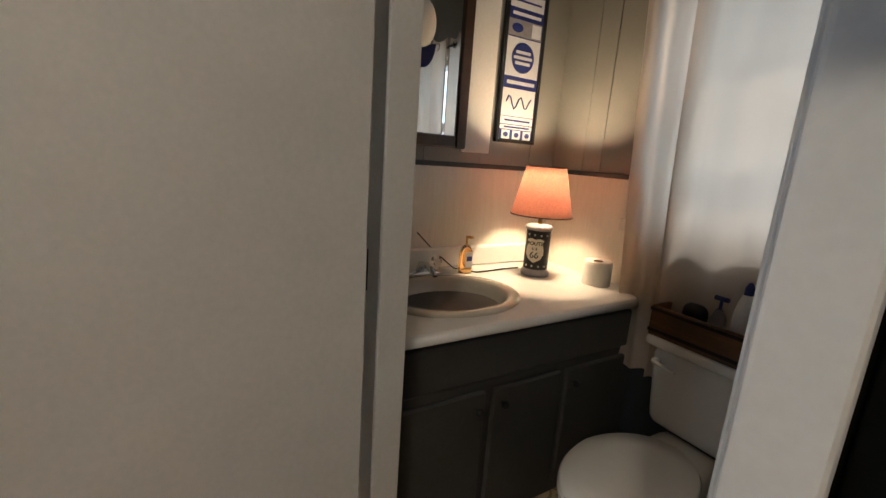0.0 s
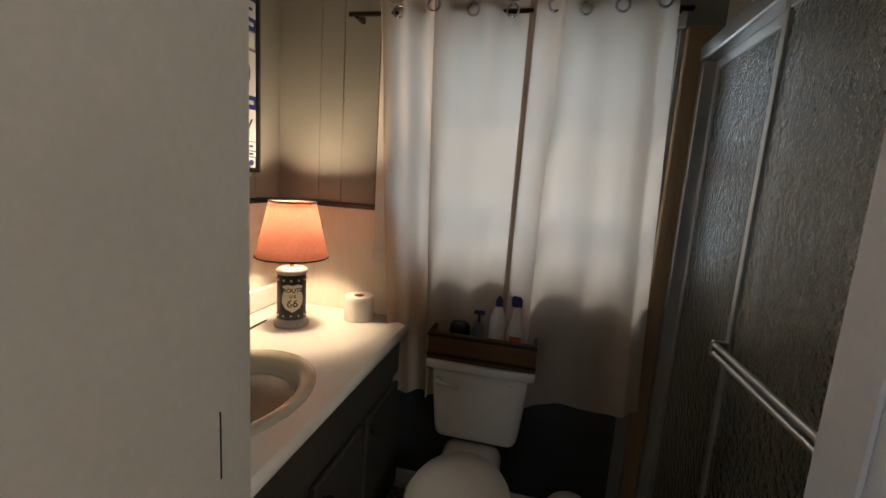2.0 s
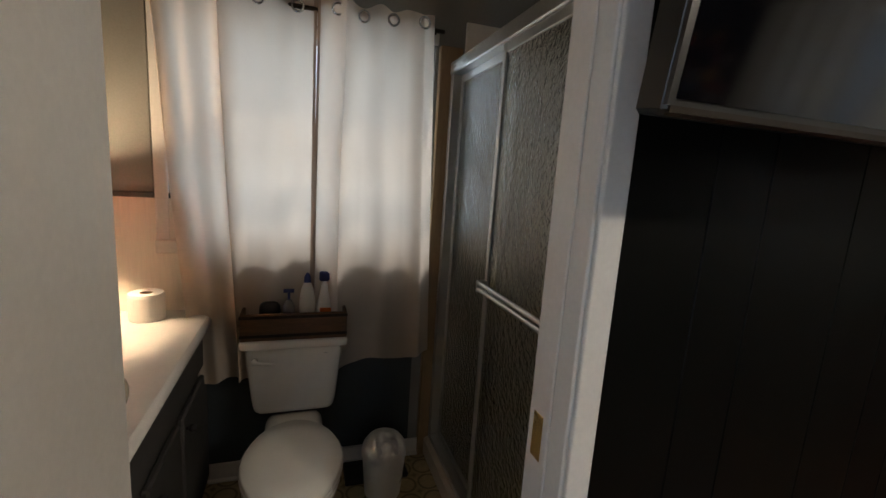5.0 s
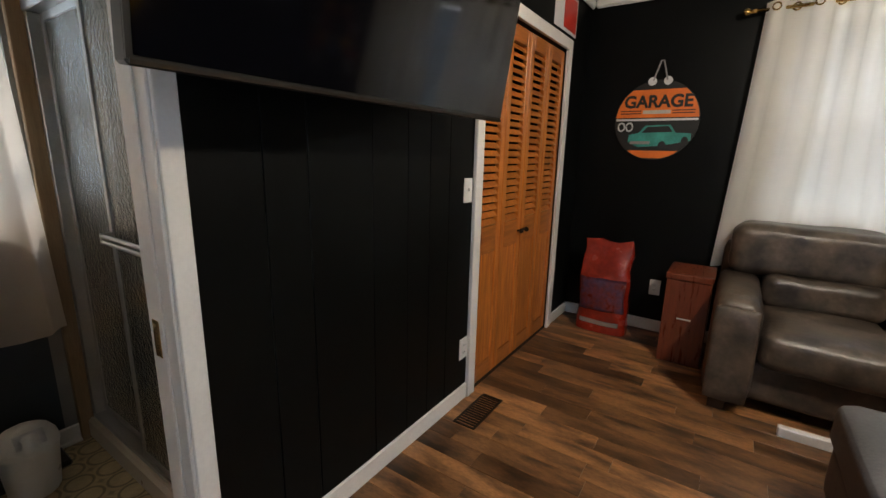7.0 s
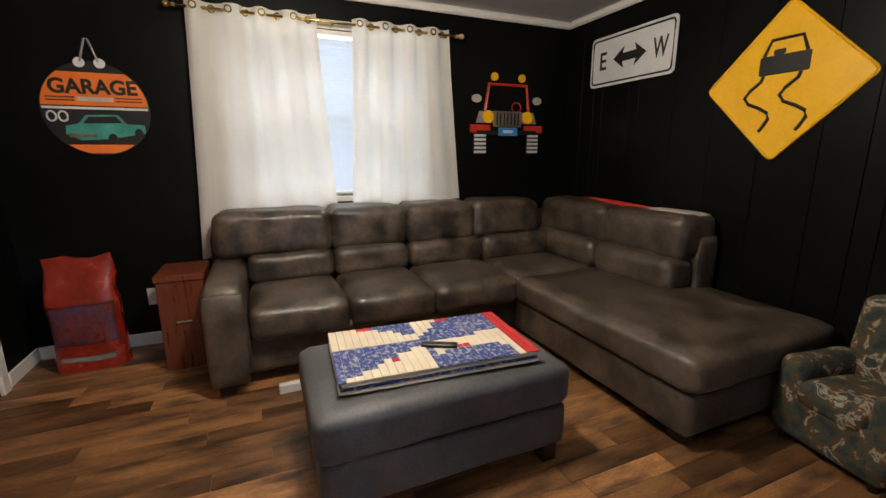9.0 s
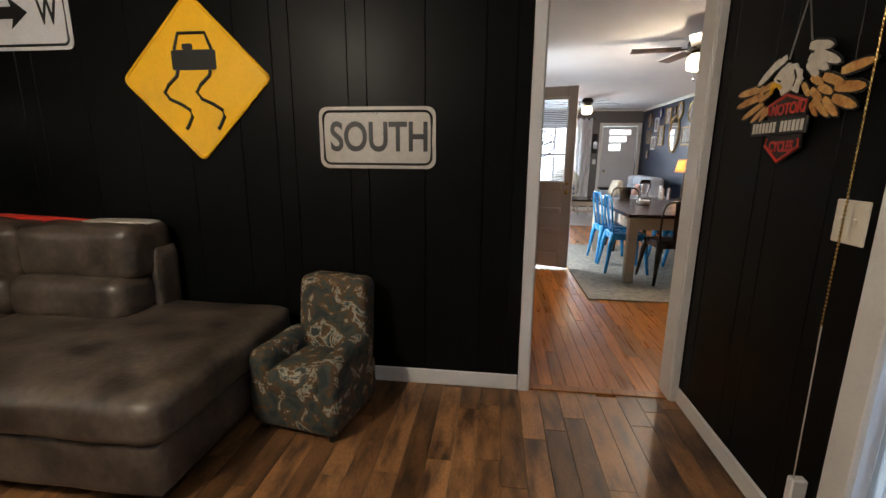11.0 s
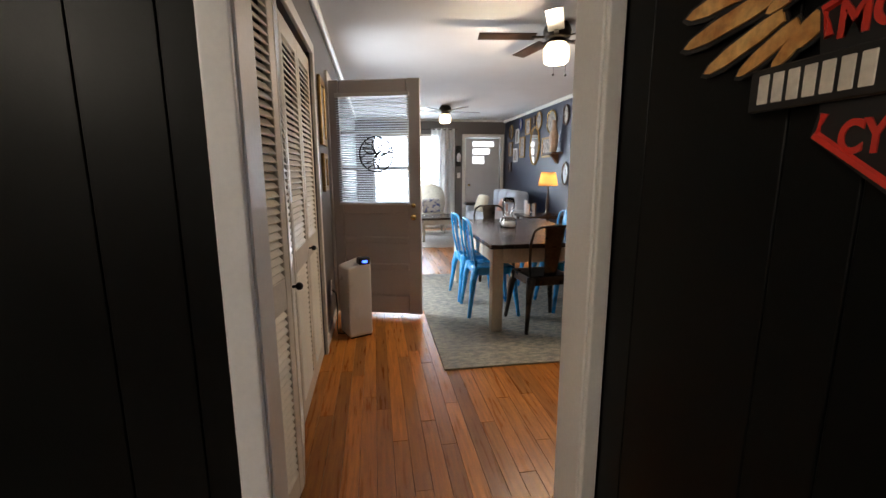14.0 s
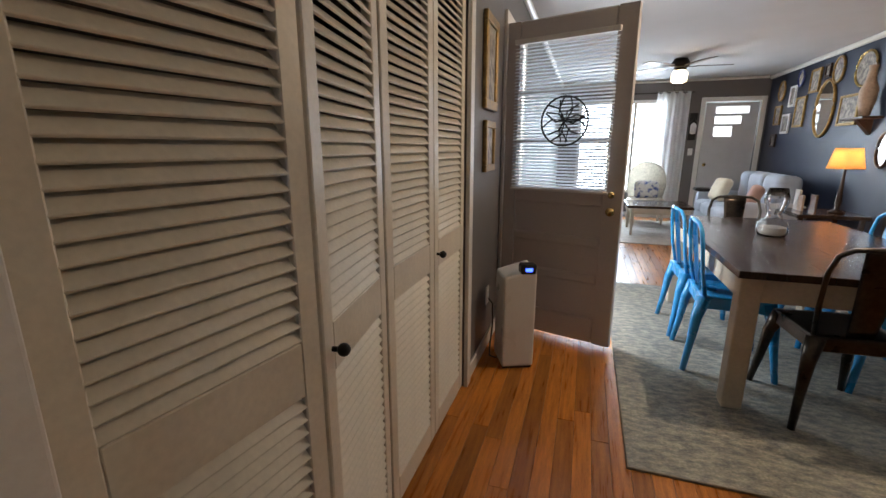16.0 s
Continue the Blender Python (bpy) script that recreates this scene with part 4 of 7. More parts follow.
# shower enclosure
sh = thing("shower_enclosure", "sliding rain glass shower doors in an aluminium frame", "shower", (-0.12, -1.1, 0))
part("curb", box(-0.18, -0.075, -1.615, -0.535, 0.0, 0.10, 0.012), mat("shower_pan", (0.52, 0.44, 0.34), 0.3, var=0.06), sh, "tan shower pan kerb")
part("pan", box(-0.95, -0.18, -1.615, -0.545, 0.0, 0.04, 0.01), M_SPLASH, sh)
part("sill_track", box(-0.155, -0.095, -1.60, -0.545, 0.10, 0.122, 0.003), M_ALU, sh)
part("header", box(-0.16, -0.09, -1.60, -0.545, 1.775, 1.825, 0.004), M_ALU, sh)
for y in (-1.60, -0.56):
    part("jamb", box(-0.155, -0.095, y, y + 0.028, 0.122, 1.775, 0.003), M_ALU, sh)
for x, y0, y1 in ((-0.142, -1.572, -1.04), (-0.108, -1.10, -0.56)):
    bm = boxes([(x - 0.008, x + 0.008, y0, y0 + 0.022, 0.125, 1.775), (x - 0.008, x + 0.008, y1 - 0.022, y1, 0.125, 1.775), (x - 0.008, x + 0.008, y0 + 0.022, y1 - 0.022, 0.125, 0.15), (x - 0.008, x + 0.008, y0 + 0.022, y1 - 0.022, 1.745, 1.775)], 0.002)
    p = part("sliding_panel", bm, M_ALU, sh)
    part("glass_pane", box(x - 0.003, x + 0.003, y0 + 0.02, y1 - 0.02, 0.148, 1.747), M_RAIN, p, "rippled rain glass")
bm = rod((-0.07, -1.08, 0.985), (-0.07, -0.58, 0.985), 0.008)
rod((-0.07, -1.08, 1.005), (-0.07, -0.58, 1.005), 0.008, bm=bm)
for y in (-1.075, -0.585):
    box(-0.10, -0.062, y - 0.008, y + 0.008, 0.975, 1.015, 0.003, bm)
part("towel_bar", bm, M_ALU, sh, "aluminium towel bar")
setting("shower_post", boxes([(-0.145, -0.045, -1.632, -1.602, 0.0, 1.89)], 0.004), M_TAN, "tan wooden post beside the shower")

# bathroom window, rod and curtains
win = thing("window_1", "white framed sash window behind beige curtains", "", (0.55, -1.70, 1.05), kind="structure")
part("window_frame", boxes([(-0.03, -0.012, -1.76, -1.66, 1.05, 1.89), (0.935, 0.97, -1.76, -1.66, 1.05, 1.89), (-0.012, 0.935, -1.76, -1.66, 1.05, 1.09), (-0.012, 0.935, -1.76, -1.66, 1.85, 1.89), (-0.012, 0.935, -1.74, -1.69, 1.42, 1.48)], 0.003), M_WHITE, win)
pane = part("pane", box(-0.012, 0.935, -1.718, -1.714, 1.09, 1.85), M_GLASS, win)
pane.visible_shadow = False
part("window_casing", boxes([(0.97, 1.015, -1.63, -1.615, 1.0, 1.94), (-0.04, 0.97, -1.63, -1.615, 1.89, 1.94), (-0.04, 1.015, -1.63, -1.60, 1.0, 1.05)], 0.003), M_WHITE, win)
rodb = thing("curtain_rod", "dark metal curtain rod above the bathroom window", "curtain rod", (0.5, -1.56, 1.925))
part("rod", rod((-0.04, -1.555, 1.925), (1.12, -1.555, 1.925), 0.009), M_BRONZE, rodb, smooth=True)
for x in (0.0, 1.09):
    part("bracket", box(x - 0.008, x + 0.008, -1.615, -1.552, 1.91, 1.935, 0.002), M_BRONZE, rodb)


def drape(name, x0, x1, hem0, hem1, top, y, amp, waves, material, label, lean=(0.0, 0.0), seed=0, axis="x", parent_label="", grommets=6, gmat=None):
    """A hanging cloth in waves, with metal rings at the top; x0..x1 at the top, lean shifts both hem corners."""
    th = thing(name, label, "curtain", (x0, y, top) if axis == "x" else (y, x0, top))

    def fn(u, v):
        a = x0 + (x1 - x0) * u + (lean[0] * (1 - u) + lean[1] * u) * (1 - v) ** 1.2
        ph = 2 * math.pi * waves * (u + 0.05 * noise.noise((u * 3 + seed, seed, v * 0.6)))
        w = math.sin(ph)
        d = amp * (0.60 + 0.40 * v) * math.copysign(abs(w) ** 0.7, w) + 0.004 * noise.noise((u * 26 + seed, v * 5, seed)) + 0.35 * amp * noise.noise((u * 9 + seed, v * 3, seed)) * (1 - v)
        hem = hem0 + (hem1 - hem0) * u + 0.012 * math.sin(ph * 0.5 + seed)
        z = hem + (top - hem) * v
        return (a, y + d, z) if axis == "x" else (y + d, a, z)

    part("cloth", sheet(fn, int(26 * waves), 30, 0.0), material, th, smooth=True)
    for k in range(grommets):
        u = (k + 0.5) / grommets
        p = Vector(fn(u, 1.0))
        z = top - 0.035
        pts = []
        for i in range(14):
            t = 2 * math.pi * i / 14
            pts.append((p.x + 0.02 * math.cos(t), p.y + (0.006 if axis == "x" else 0), z + 0.02 * math.sin(t)) if axis == "x" else (p.x + 0.006, p.y + 0.02 * math.cos(t), z + 0.02 * math.sin(t)))
        part("grommet", tube(pts, 0.005, 6, closed=True), gmat or M_CHROME, th, "metal curtain ring", True)
    return th


def gathered(x0, x1, lean, hem, top, y, ridges, label, seed):
    """A flat hung panel with a few deep gathers: ridges give place, half width, doubling and depth; dark hem on the inner edge."""
    th = thing("curtain", label, "curtain", (x0, y, top))

    def fn(s, v):
        a = x0 + (x1 - x0) * s + (lean[0] * (1 - s) + lean[1] * s) * (1 - v)
        d = 0.005 * noise.noise((s * 7 + seed, v * 2.5, seed)) + 0.006 * math.sin(9 * s + seed)
        for s0, h, f, deep in ridges:
            t = (s + 0.03 * noise.noise((v * 1.7, seed, s0 * 9)) - s0) / h
            if abs(t) < 1:
                a += f * math.sin(math.pi * t) * (0.65 + 0.35 * (1 - v))
                d += deep * (0.5 + 0.5 * math.cos(math.pi * t))
        z = hem[0] + (hem[1] - hem[0]) * s + 0.010 * math.sin(14 * s + seed)
        return Vector((a, y + d, z + (top + 0.010 * math.cos(2 * math.pi * 4 * s) - z) * v))

    part("cloth", sheet(fn, 110, 36), M_CURTAIN, th, smooth=True)
    e = 1.0 if seed < 5 else 0.0
    part("side_hem", sheet(lambda u, v: fn(abs(e - 0.022 * u), v) + Vector((0, 0.0025, 0)), 2, 30), M_HEM, th, "doubled brown side hem", True)
    part("bottom_hem", sheet(lambda u, v: fn(u, 0.035 * v) + Vector((0, 0.002, 0)), 90, 2), M_CURTAIN, th, "doubled bottom hem", True)
    for k in range(4):
        p = fn((k + 0.5) / 4, 0.975)
        part("grommet", tube([(p.x + 0.020 * math.cos(t * math.pi / 8), p.y + 0.006, 1.925 + 0.020 * math.sin(t * math.pi / 8)) for t in range(16)], 0.005, 6, closed=True), M_CHROME, th, "chrome curtain ring", True)
    return th


gathered(0.995, 0.452, (-0.10, 0.005), (0.495, 0.53), 1.965, -1.548, ((0.03, 0.07, 0.012, 0.035), (0.40, 0.11, 0.022, 0.065), (0.20, 0.12, 0.004, 0.030), (0.72, 0.16, 0.004, 0.018)), "beige grommet curtain, lit from behind by the window", 3.0)
gathered(0.450, 0.005, (0.012, -0.055), (0.535, 0.565), 1.965, -1.540, ((0.20, 0.16, 0.022, 0.055), (0.55, 0.16, 0.004, 0.022), (0.88, 0.13, 0.012, 0.040)), "beige grommet curtain drawn beside the shower", 7.0)

# mirror, white panel, framed sign and cap on the vanity wall
mi = thing("wall_mirror", "dark wood framed mirror over the vanity", "mirror", (1.45, -0.87, 1.3))
part("mirror_glass", box(1.425, 1.432, -1.035, -0.62, 1.33, 2.0), M_MIRROR, mi)
part("frame", boxes([(1.412, 1.459, -1.085, -1.035, 1.28, 2.05), (1.412, 1.459, -0.62, -0.57, 1.28, 2.05), (1.412, 1.459, -1.035, -0.62, 1.28, 1.33), (1.412, 1.459, -1.035, -0.62, 2.0, 2.05)], 0.006), M_WALNUT, mi)
solid("white_panel", box(1.440, 1.459, -1.225, -1.09, 1.27, 2.02, 0.003), M_WHITE, "narrow white board on the wall beside the mirror", "panel")
fs = thing("framed_sign", "tall black framed sign of blue and white car badges", "sign", (1.44, -1.364, 1.31))
part("frame", boxes([(1.436, 1.459, -1.475, -1.460, 1.325, 2.16), (1.436, 1.459, -1.268, -1.253, 1.325, 2.16), (1.436, 1.459, -1.460, -1.268, 1.325, 1.340), (1.436, 1.459, -1.460, -1.268, 2.145, 2.16)], 0.002), M_DARKPL, fs)
part("board", box(1.446, 1.456, -1.460, -1.268, 1.340, 2.145), M_NAVYP, fs)
rows = [(1.342, 1.380, "W3"), (1.384, 1.402, "W"), (1.406, 1.437, "N2"), (1.440, 1.555, "S"), (1.56, 1.60, "NS"), (1.605, 1.76, "R"), (1.765, 1.83, "G2"), (1.835, 1.87, "NS"), (1.875, 1.93, "WB"), (1.935, 2.02, "N"), (2.025, 2.14, "R")]
for z0, z1, kind_ in rows:
    zc, hh = (z0 + z1) / 2, z1 - z0
    xf = 1.4445
    if kind_ == "W3":
        for k in range(3):
            y0 = -1.453 + 0.061 * k
            t = part("tile", box(xf, 1.446, y0, y0 + 0.044, z0, z1), M_SIGNW, fs, "small white badge")
            part("mark", plate(ring(y0 + 0.022, zc, 0.014, 0.011, 16), xf - 0.001, xf, "x"), M_NAVYP, t)
    elif kind_ in ("W", "WB", "S", "G2", "N2"):
        t = part("tile", box(xf, 1.446, -1.456, -1.272, z0, z1), M_GREYP if kind_ == "G2" else M_SIGNW, fs)
        if kind_ == "S":
            bm = tube([(xf - 0.001, -1.295 - 0.0115 * k, zc + 0.030 * math.sin(k * 1.15) * (1 - 0.02 * k)) for k in range(13)], 0.003, 5)
            part("script_mark", bm, M_NAVYP, t)
        elif kind_ == "G2":
            part("mark", plate(ring(-1.32, zc, 0.03, 0.018, 24), xf - 0.001, xf, "x"), M_NAVYP, t)
            part("mark", box(xf - 0.001, xf, -1.45, -1.40, z0 + 0.006, z1 - 0.006), M_SIGNW, t)
        else:
            part("mark", box(xf - 0.001, xf, -1.44, -1.295, zc - 0.004, zc + 0.004), M_NAVYP, t)
    elif kind_ == "R":
        t = part("tile", box(xf, 1.446, -1.456, -1.272, z0, z1), M_SIGNW, fs)
        p = part("roundel", plate(ring(-1.364, zc, 0.062, min(0.062, hh * 0.44), 32), xf - 0.001, xf, "x"), M_NAVYP, t)
        for k in (-1, 0, 1):
            part("mark", box(xf - 0.002, xf - 0.001, -1.415 + abs(k) * 0.01, -1.313 - abs(k) * 0.01, zc + 0.022 * k - 0.006, zc + 0.022 * k + 0.006), M_SIGNW, t)
    elif kind_ in ("N", "NS"):
        part("mark", box(xf, 1.446, -1.445, -1.29, zc - hh * 0.18, zc + hh * 0.18), M_SIGNW, fs)

cp = thing("baseball_cap", "white baseball cap with navy brim hung by the mirror", "cap", (1.36, -0.80, 1.6))
bm = ball((1.375, -0.80, 1.70), 0.085, scale=(0.75, 1.0, 1.15), u=24, v=14)
for v in bm.verts:
    v.co.x = min(v.co.x, 1.41)
part("crown", bm, mat("white_twill", (0.62, 0.58, 0.52), 0.9, var=0.08, fine=250, bump=0.2), cp, smooth=True)
part("brim", sheet(lambda u, v: (1.375 - 0.05 * v * math.sin(math.pi * u) - 0.02, -0.80 + 0.085 * (2 * u - 1), 1.625 - 0.085 * v * math.sin(math.pi * u) ** 0.6 + 0.015 * (2 * u - 1) ** 2), 16, 6, 0.003), M_NAVYP, cp, "curved navy brim", True)

# ---- den ----
def sofa():
    th = thing("sectional_sofa", "brown-grey microfibre sectional sofa with a chaise along two walls", "sofa", (-2.4, 2.2, 0))
    L = M_LEATHER
    # run along the window wall
    part("base", cushion(-2.98, -2.14, 0.70, 2.66, 0.07, 0.30, 0.02, n=6, wrinkle=0.003), L, th, smooth=True)
    part("arm", cushion(-2.98, -2.06, 0.655, 0.875, 0.07, 0.62, 0.07, puff=0.01, n=10, seed=1), L, th, "padded arm", True)
    part("arm_front", cushion(-2.07, -2.035, 0.665, 0.865, 0.07, 0.58, 0.02, n=6, seed=2), L, th, smooth=True)
    for k, (a, b) in enumerate(((0.875, 1.435), (1.435, 1.985), (1.985, 2.60))):
        part("seat_cushion", cushion(-2.72, -2.07, a + 0.003, b - 0.003, 0.27, 0.465, 0.06, puff=0.022, n=12, seed=3 + k, wrinkle=0.006, side=0.008), L, th, smooth=True)
        part("lumbar_roll", cushion(-2.84, -2.60, a + 0.004, b - 0.004, 0.45, 0.655, 0.065, n=14, seed=13 + k, wrinkle=0.010), L, th, smooth=True)
    part("back_frame", cushion(-3.0, -2.80, 0.66, 3.62, 0.07, 0.80, 0.05, n=8, wrinkle=0.003), L, th, smooth=True)
    for k, (a, b) in enumerate(((0.70, 1.435), (1.435, 1.985), (1.985, 2.55), (2.55, 3.16))):
        part("back_cushion", cushion(-2.99, -2.66, a + 0.003, b - 0.003, 0.62, 0.925, 0.062, puff=0.006, n=16, seed=23 + k, wrinkle=0.011, side=0.012), L, th, smooth=True)
    # corner and chaise along the sign wall
    part("corner_seat", cushion(-2.74, -2.10, 2.60, 3.30, 0.25, 0.462, 0.06, puff=0.018, n=12, seed=31, wrinkle=0.006), L, th, smooth=True)
    part("corner_lumbar", cushion(-2.84, -2.60, 2.60, 3.32, 0.43, 0.66, 0.075, n=10, seed=32, wrinkle=0.007), L, th, smooth=True)
    part("chaise_base", cushion(-2.14, -0.76, 2.60, 3.60, 0.07, 0.285, 0.025, n=8, seed=33, wrinkle=0.004), L, th, smooth=True)
    part("chaise_cushion", cushion(-2.12, -0.735, 2.575, 3.60, 0.275, 0.462, 0.055, puff=0.018, n=16, seed=34, wrinkle=0.007, side=0.01), L, th, smooth=True)
    part("back_frame_chaise", cushion(-2.95, -1.40, 3.43, 3.63, 0.07, 0.80, 0.05, n=8, seed=35), L, th, smooth=True)
    for k, (a, b) in enumerate(((-2.86, -2.08), (-2.08, -1.42))):
        part("lumbar_roll", cushion(a + 0.004, b - 0.004, 3.20, 3.47, 0.44, 0.67, 0.08, n=12, seed=41 + k, wrinkle=0.008), L, th, smooth=True)
        part("back_cushion", cushion(a + 0.004, b - 0.004, 3.29, 3.62, 0.63, 0.92, 0.065, n=16, seed=43 + k, wrinkle=0.012, side=0.012), L, th, smooth=True)
    for x, y in ((-2.12, 0.74), (-0.86, 2.70), (-0.86, 3.50), (-2.12, 2.5)):
        part("foot", box(x - 0.04, x + 0.04, y - 0.04, y + 0.04, 0.0, 0.08, 0.004), M_WALNUT, th, "dark wooden foot")
    return th


sofa()

ot = thing("storage_ottoman", "charcoal microfibre storage ottoman in front of the sofa", "ottoman", (-1.25, 1.6, 0))
part("lid", cushion(-1.565, -0.935, 1.085, 2.115, 0.268, 0.452, 0.045, puff=0.012, n=14, seed=51, wrinkle=0.004), M_LEATHER2, ot, "padded lid", True)
part("box", cushion(-1.55, -0.95, 1.10, 2.10, 0.085, 0.272, 0.02, n=8, seed=52, wrinkle=0.003), M_LEATHER2, ot, smooth=True)
for x in (-1.50, -1.0):
    for y in (1.16, 2.04):
        part("foot", box(x - 0.035, x + 0.035, y - 0.035, y + 0.035, 0, 0.085, 0.004), M_WALNUT, ot, "dark wooden foot")


def quilt():
    """A folded log-cabin patchwork: cream and navy fields in stepped strips, red along one end."""
    m = Matrix.Translation((-1.245, 1.60, 0.466)) @ Matrix.Rotation(radians(-4), 4, "Z")
    th = thing("patchwork_quilt", "folded cream, navy and red patchwork quilt on the ottoman", "quilt", m.translation)
    W, Lh, T = 0.46, 0.80, 0.048
    nx, ny = 14, 26
    for k in range(4):
        part("fold", cushion(-W / 2 + 0.004 * k, W / 2 - 0.003 * k, -Lh / 2 + 0.006 * k, Lh / 2 - 0.003 * k, T / 4 * k, T / 4 * (k + 1), 0.006, wrinkle=0.0025, n=8, seed=60 + k, m=m), (M_CREAM, M_QBLUE, M_CREAM, M_CREAM)[k], th, smooth=True)

    def colour(u, v):
        """Four blocks, each cut along a stepped diagonal; a red chimney square in every block."""
        if u > 0.925:
            return "r"
        u /= 0.925
        a, b = u % 0.5 * 2, v % 0.5 * 2
        if u < 0.5 and v < 0.5:
            return "r" if abs(a - 0.42) < 0.07 and b < 0.16 else "b" if a - b > 0.36 or b > 0.90 else "w"
        if u < 0.5:
            return "r" if abs(a - 0.62) < 0.07 and abs(b - 0.50) < 0.09 else "b" if b < 1.04 - a else "w"
        if v < 0.5:
            return "r" if abs(a - 0.38) < 0.08 and b < 0.16 else "w" if b < 0.75 - 1.9 * a or b > 1.15 - 0.35 * a else "b"
        return "r" if abs(a - 0.40) < 0.08 and abs(b - 0.40) < 0.09 else "w" if b < 0.34 + 0.45 * abs(a - 0.5) and a > 0.1 or a > 0.9 else "b"

    cell = {(i, j): colour((j + 0.5) / ny, (i + 0.5) / nx) for i in range(nx) for j in range(ny)}
    mats = {"r": M_QRED, "b": M_QBLUE, "w": M_CREAM}
    for j in range(ny):
        i = 0
        while i < nx:
            k = i
            while k + 1 < nx and cell[k + 1, j] == cell[i, j]:
                k += 1
            x0, x1 = -W / 2 + W * i / nx, -W / 2 + W * (k + 1) / nx
            y0, y1 = -Lh / 2 + Lh * j / ny, -Lh / 2 + Lh * (j + 1) / ny
            z = T + 0.0015 * noise.noise((i, j, 0.5))
            part("patch", box(x0 + 0.0006, x1 - 0.0006, y0 + 0.0006, y1 - 0.0006, z - 0.003, z + 0.003, 0.002, m=m), mats[cell[i, j]], th)
            i = k + 1
    return th


quilt()
rc = thing("remote_control", "slim black remote control on the quilt", "remote control", (-1.20, 1.60, 0.517))
part("case", cushion(-0.02, 0.02, -0.075, 0.075, 0.0, 0.016, 0.007, wrinkle=0, n=4, m=Matrix.Translation((-1.18, 1.62, 0.517)) @ Matrix.Rotation(radians(-28), 4, "Z")), M_DARKPL, rc, smooth=True)

cc = thing("childs_armchair", "small camouflage print recliner chair beside the chaise", "armchair", (-0.47, 3.3, 0))
cm = Matrix.Translation((-0.47, 3.31, 0)) @ Matrix.Rotation(radians(-10), 4, "Z")
part("base", cushion(-0.22, 0.22, -0.23, 0.20, 0.03, 0.25, 0.03, n=8, seed=71, m=cm), M_CAMO, cc, smooth=True)
part("seat_cushion", cushion(-0.135, 0.135, -0.245, 0.10, 0.20, 0.32, 0.045, puff=0.015, n=8, seed=72, m=cm), M_CAMO, cc, smooth=True)
for s in (-1, 1):
    part("arm", cushion(s * 0.18 - 0.055, s * 0.18 + 0.055, -0.24, 0.16, 0.05, 0.40, 0.05, puff=0.01, n=8, seed=73 + s, m=cm), M_CAMO, cc, smooth=True)
part("backrest", cushion(-0.19, 0.19, 0.05, 0.22, 0.25, 0.69, 0.055, n=12, seed=75, wrinkle=0.006, m=cm @ Matrix.Rotation(radians(-7), 4, "X")), M_CAMO, cc, smooth=True)
for x in (-0.18, 0.18):
    for y in (-0.19, 0.16):
        part("foot", rod(cm @ Vector((x, y, 0)), cm @ Vector((x, y, 0.04)), 0.018), M_DARKPL, cc)

# television on a swivel bracket
tm = Matrix.Translation((-0.49, -0.11, 1.785)) @ Matrix.Rotation(radians(-8), 4, "X")
tv = thing("television", "large black flat television tilted out from the wall", "television", (-0.49, -0.4, 1.5))
part("case", box(-0.64, 0.64, -0.035, 0.012, -0.36, 0.36, 0.006, m=tm), M_DARKPL, tv)
part("screen", box(-0.63, 0.63, 0.012, 0.0145, -0.343, 0.35, m=tm), M_SCREEN, tv, "dark glossy screen")
part("bottom_trim", box(-0.636, 0.636, 0.0125, 0.0155, -0.357, -0.350, m=tm), M_BRONZE, tv, "thin dark metal edge")
part("side_trim", box(0.632, 0.641, 0.010, 0.0155, -0.35, 0.355, m=tm), M_DARKPL, tv, "thin side edge")
bm = box(-0.61, -0.37, -0.41, -0.395, 1.62, 1.95, 0.004)
box(-0.52, -0.46, -0.395, -0.13, 1.74, 1.84, 0.004, bm)
part("wall_bracket", bm, M_IRON, tv)


def switch_plate(name, at, axis, sign, w, h, n, label, mtl, outlet=False):
    """A wall plate with rockers or a pair of sockets; the plate faces along axis."""
    th = thing(name, label, "outlet" if outlet else "switch", at)

    def bx(a0, a1, d0, d1, z0, z1, b=0.0015):
        d0, d1 = sorted((sign * d0, sign * d1))
        return box(at[0] + a0, at[0] + a1, at[1] + d0, at[1] + d1, at[2] + z0, at[2] + z1, b) if axis == "y" else box(at[0] + d0, at[0] + d1, at[1] + a0, at[1] + a1, at[2] + z0, at[2] + z1, b)

    part("plate", bx(-w / 2, w / 2, 0, 0.006, -h / 2, h / 2, 0.003), mtl, th)
    for k in range(n):
        c = (k - (n - 1) / 2) * 0.046
        if outlet:
            for z in (-0.02, 0.02):
                s = part("socket", bx(c - 0.016, c + 0.016, 0.006, 0.0085, z - 0.014, z + 0.014), mtl, th)
                for d in (-0.006, 0.006):
                    part("slot", bx(c + d - 0.0012, c + d + 0.0012, 0.0085, 0.009, z - 0.005, z + 0.005, 0), M_INK, s)
        else:
            part("toggle", bx(c - 0.005, c + 0.005, 0.006, 0.016, -0.004, 0.012), mtl, th)
    return th


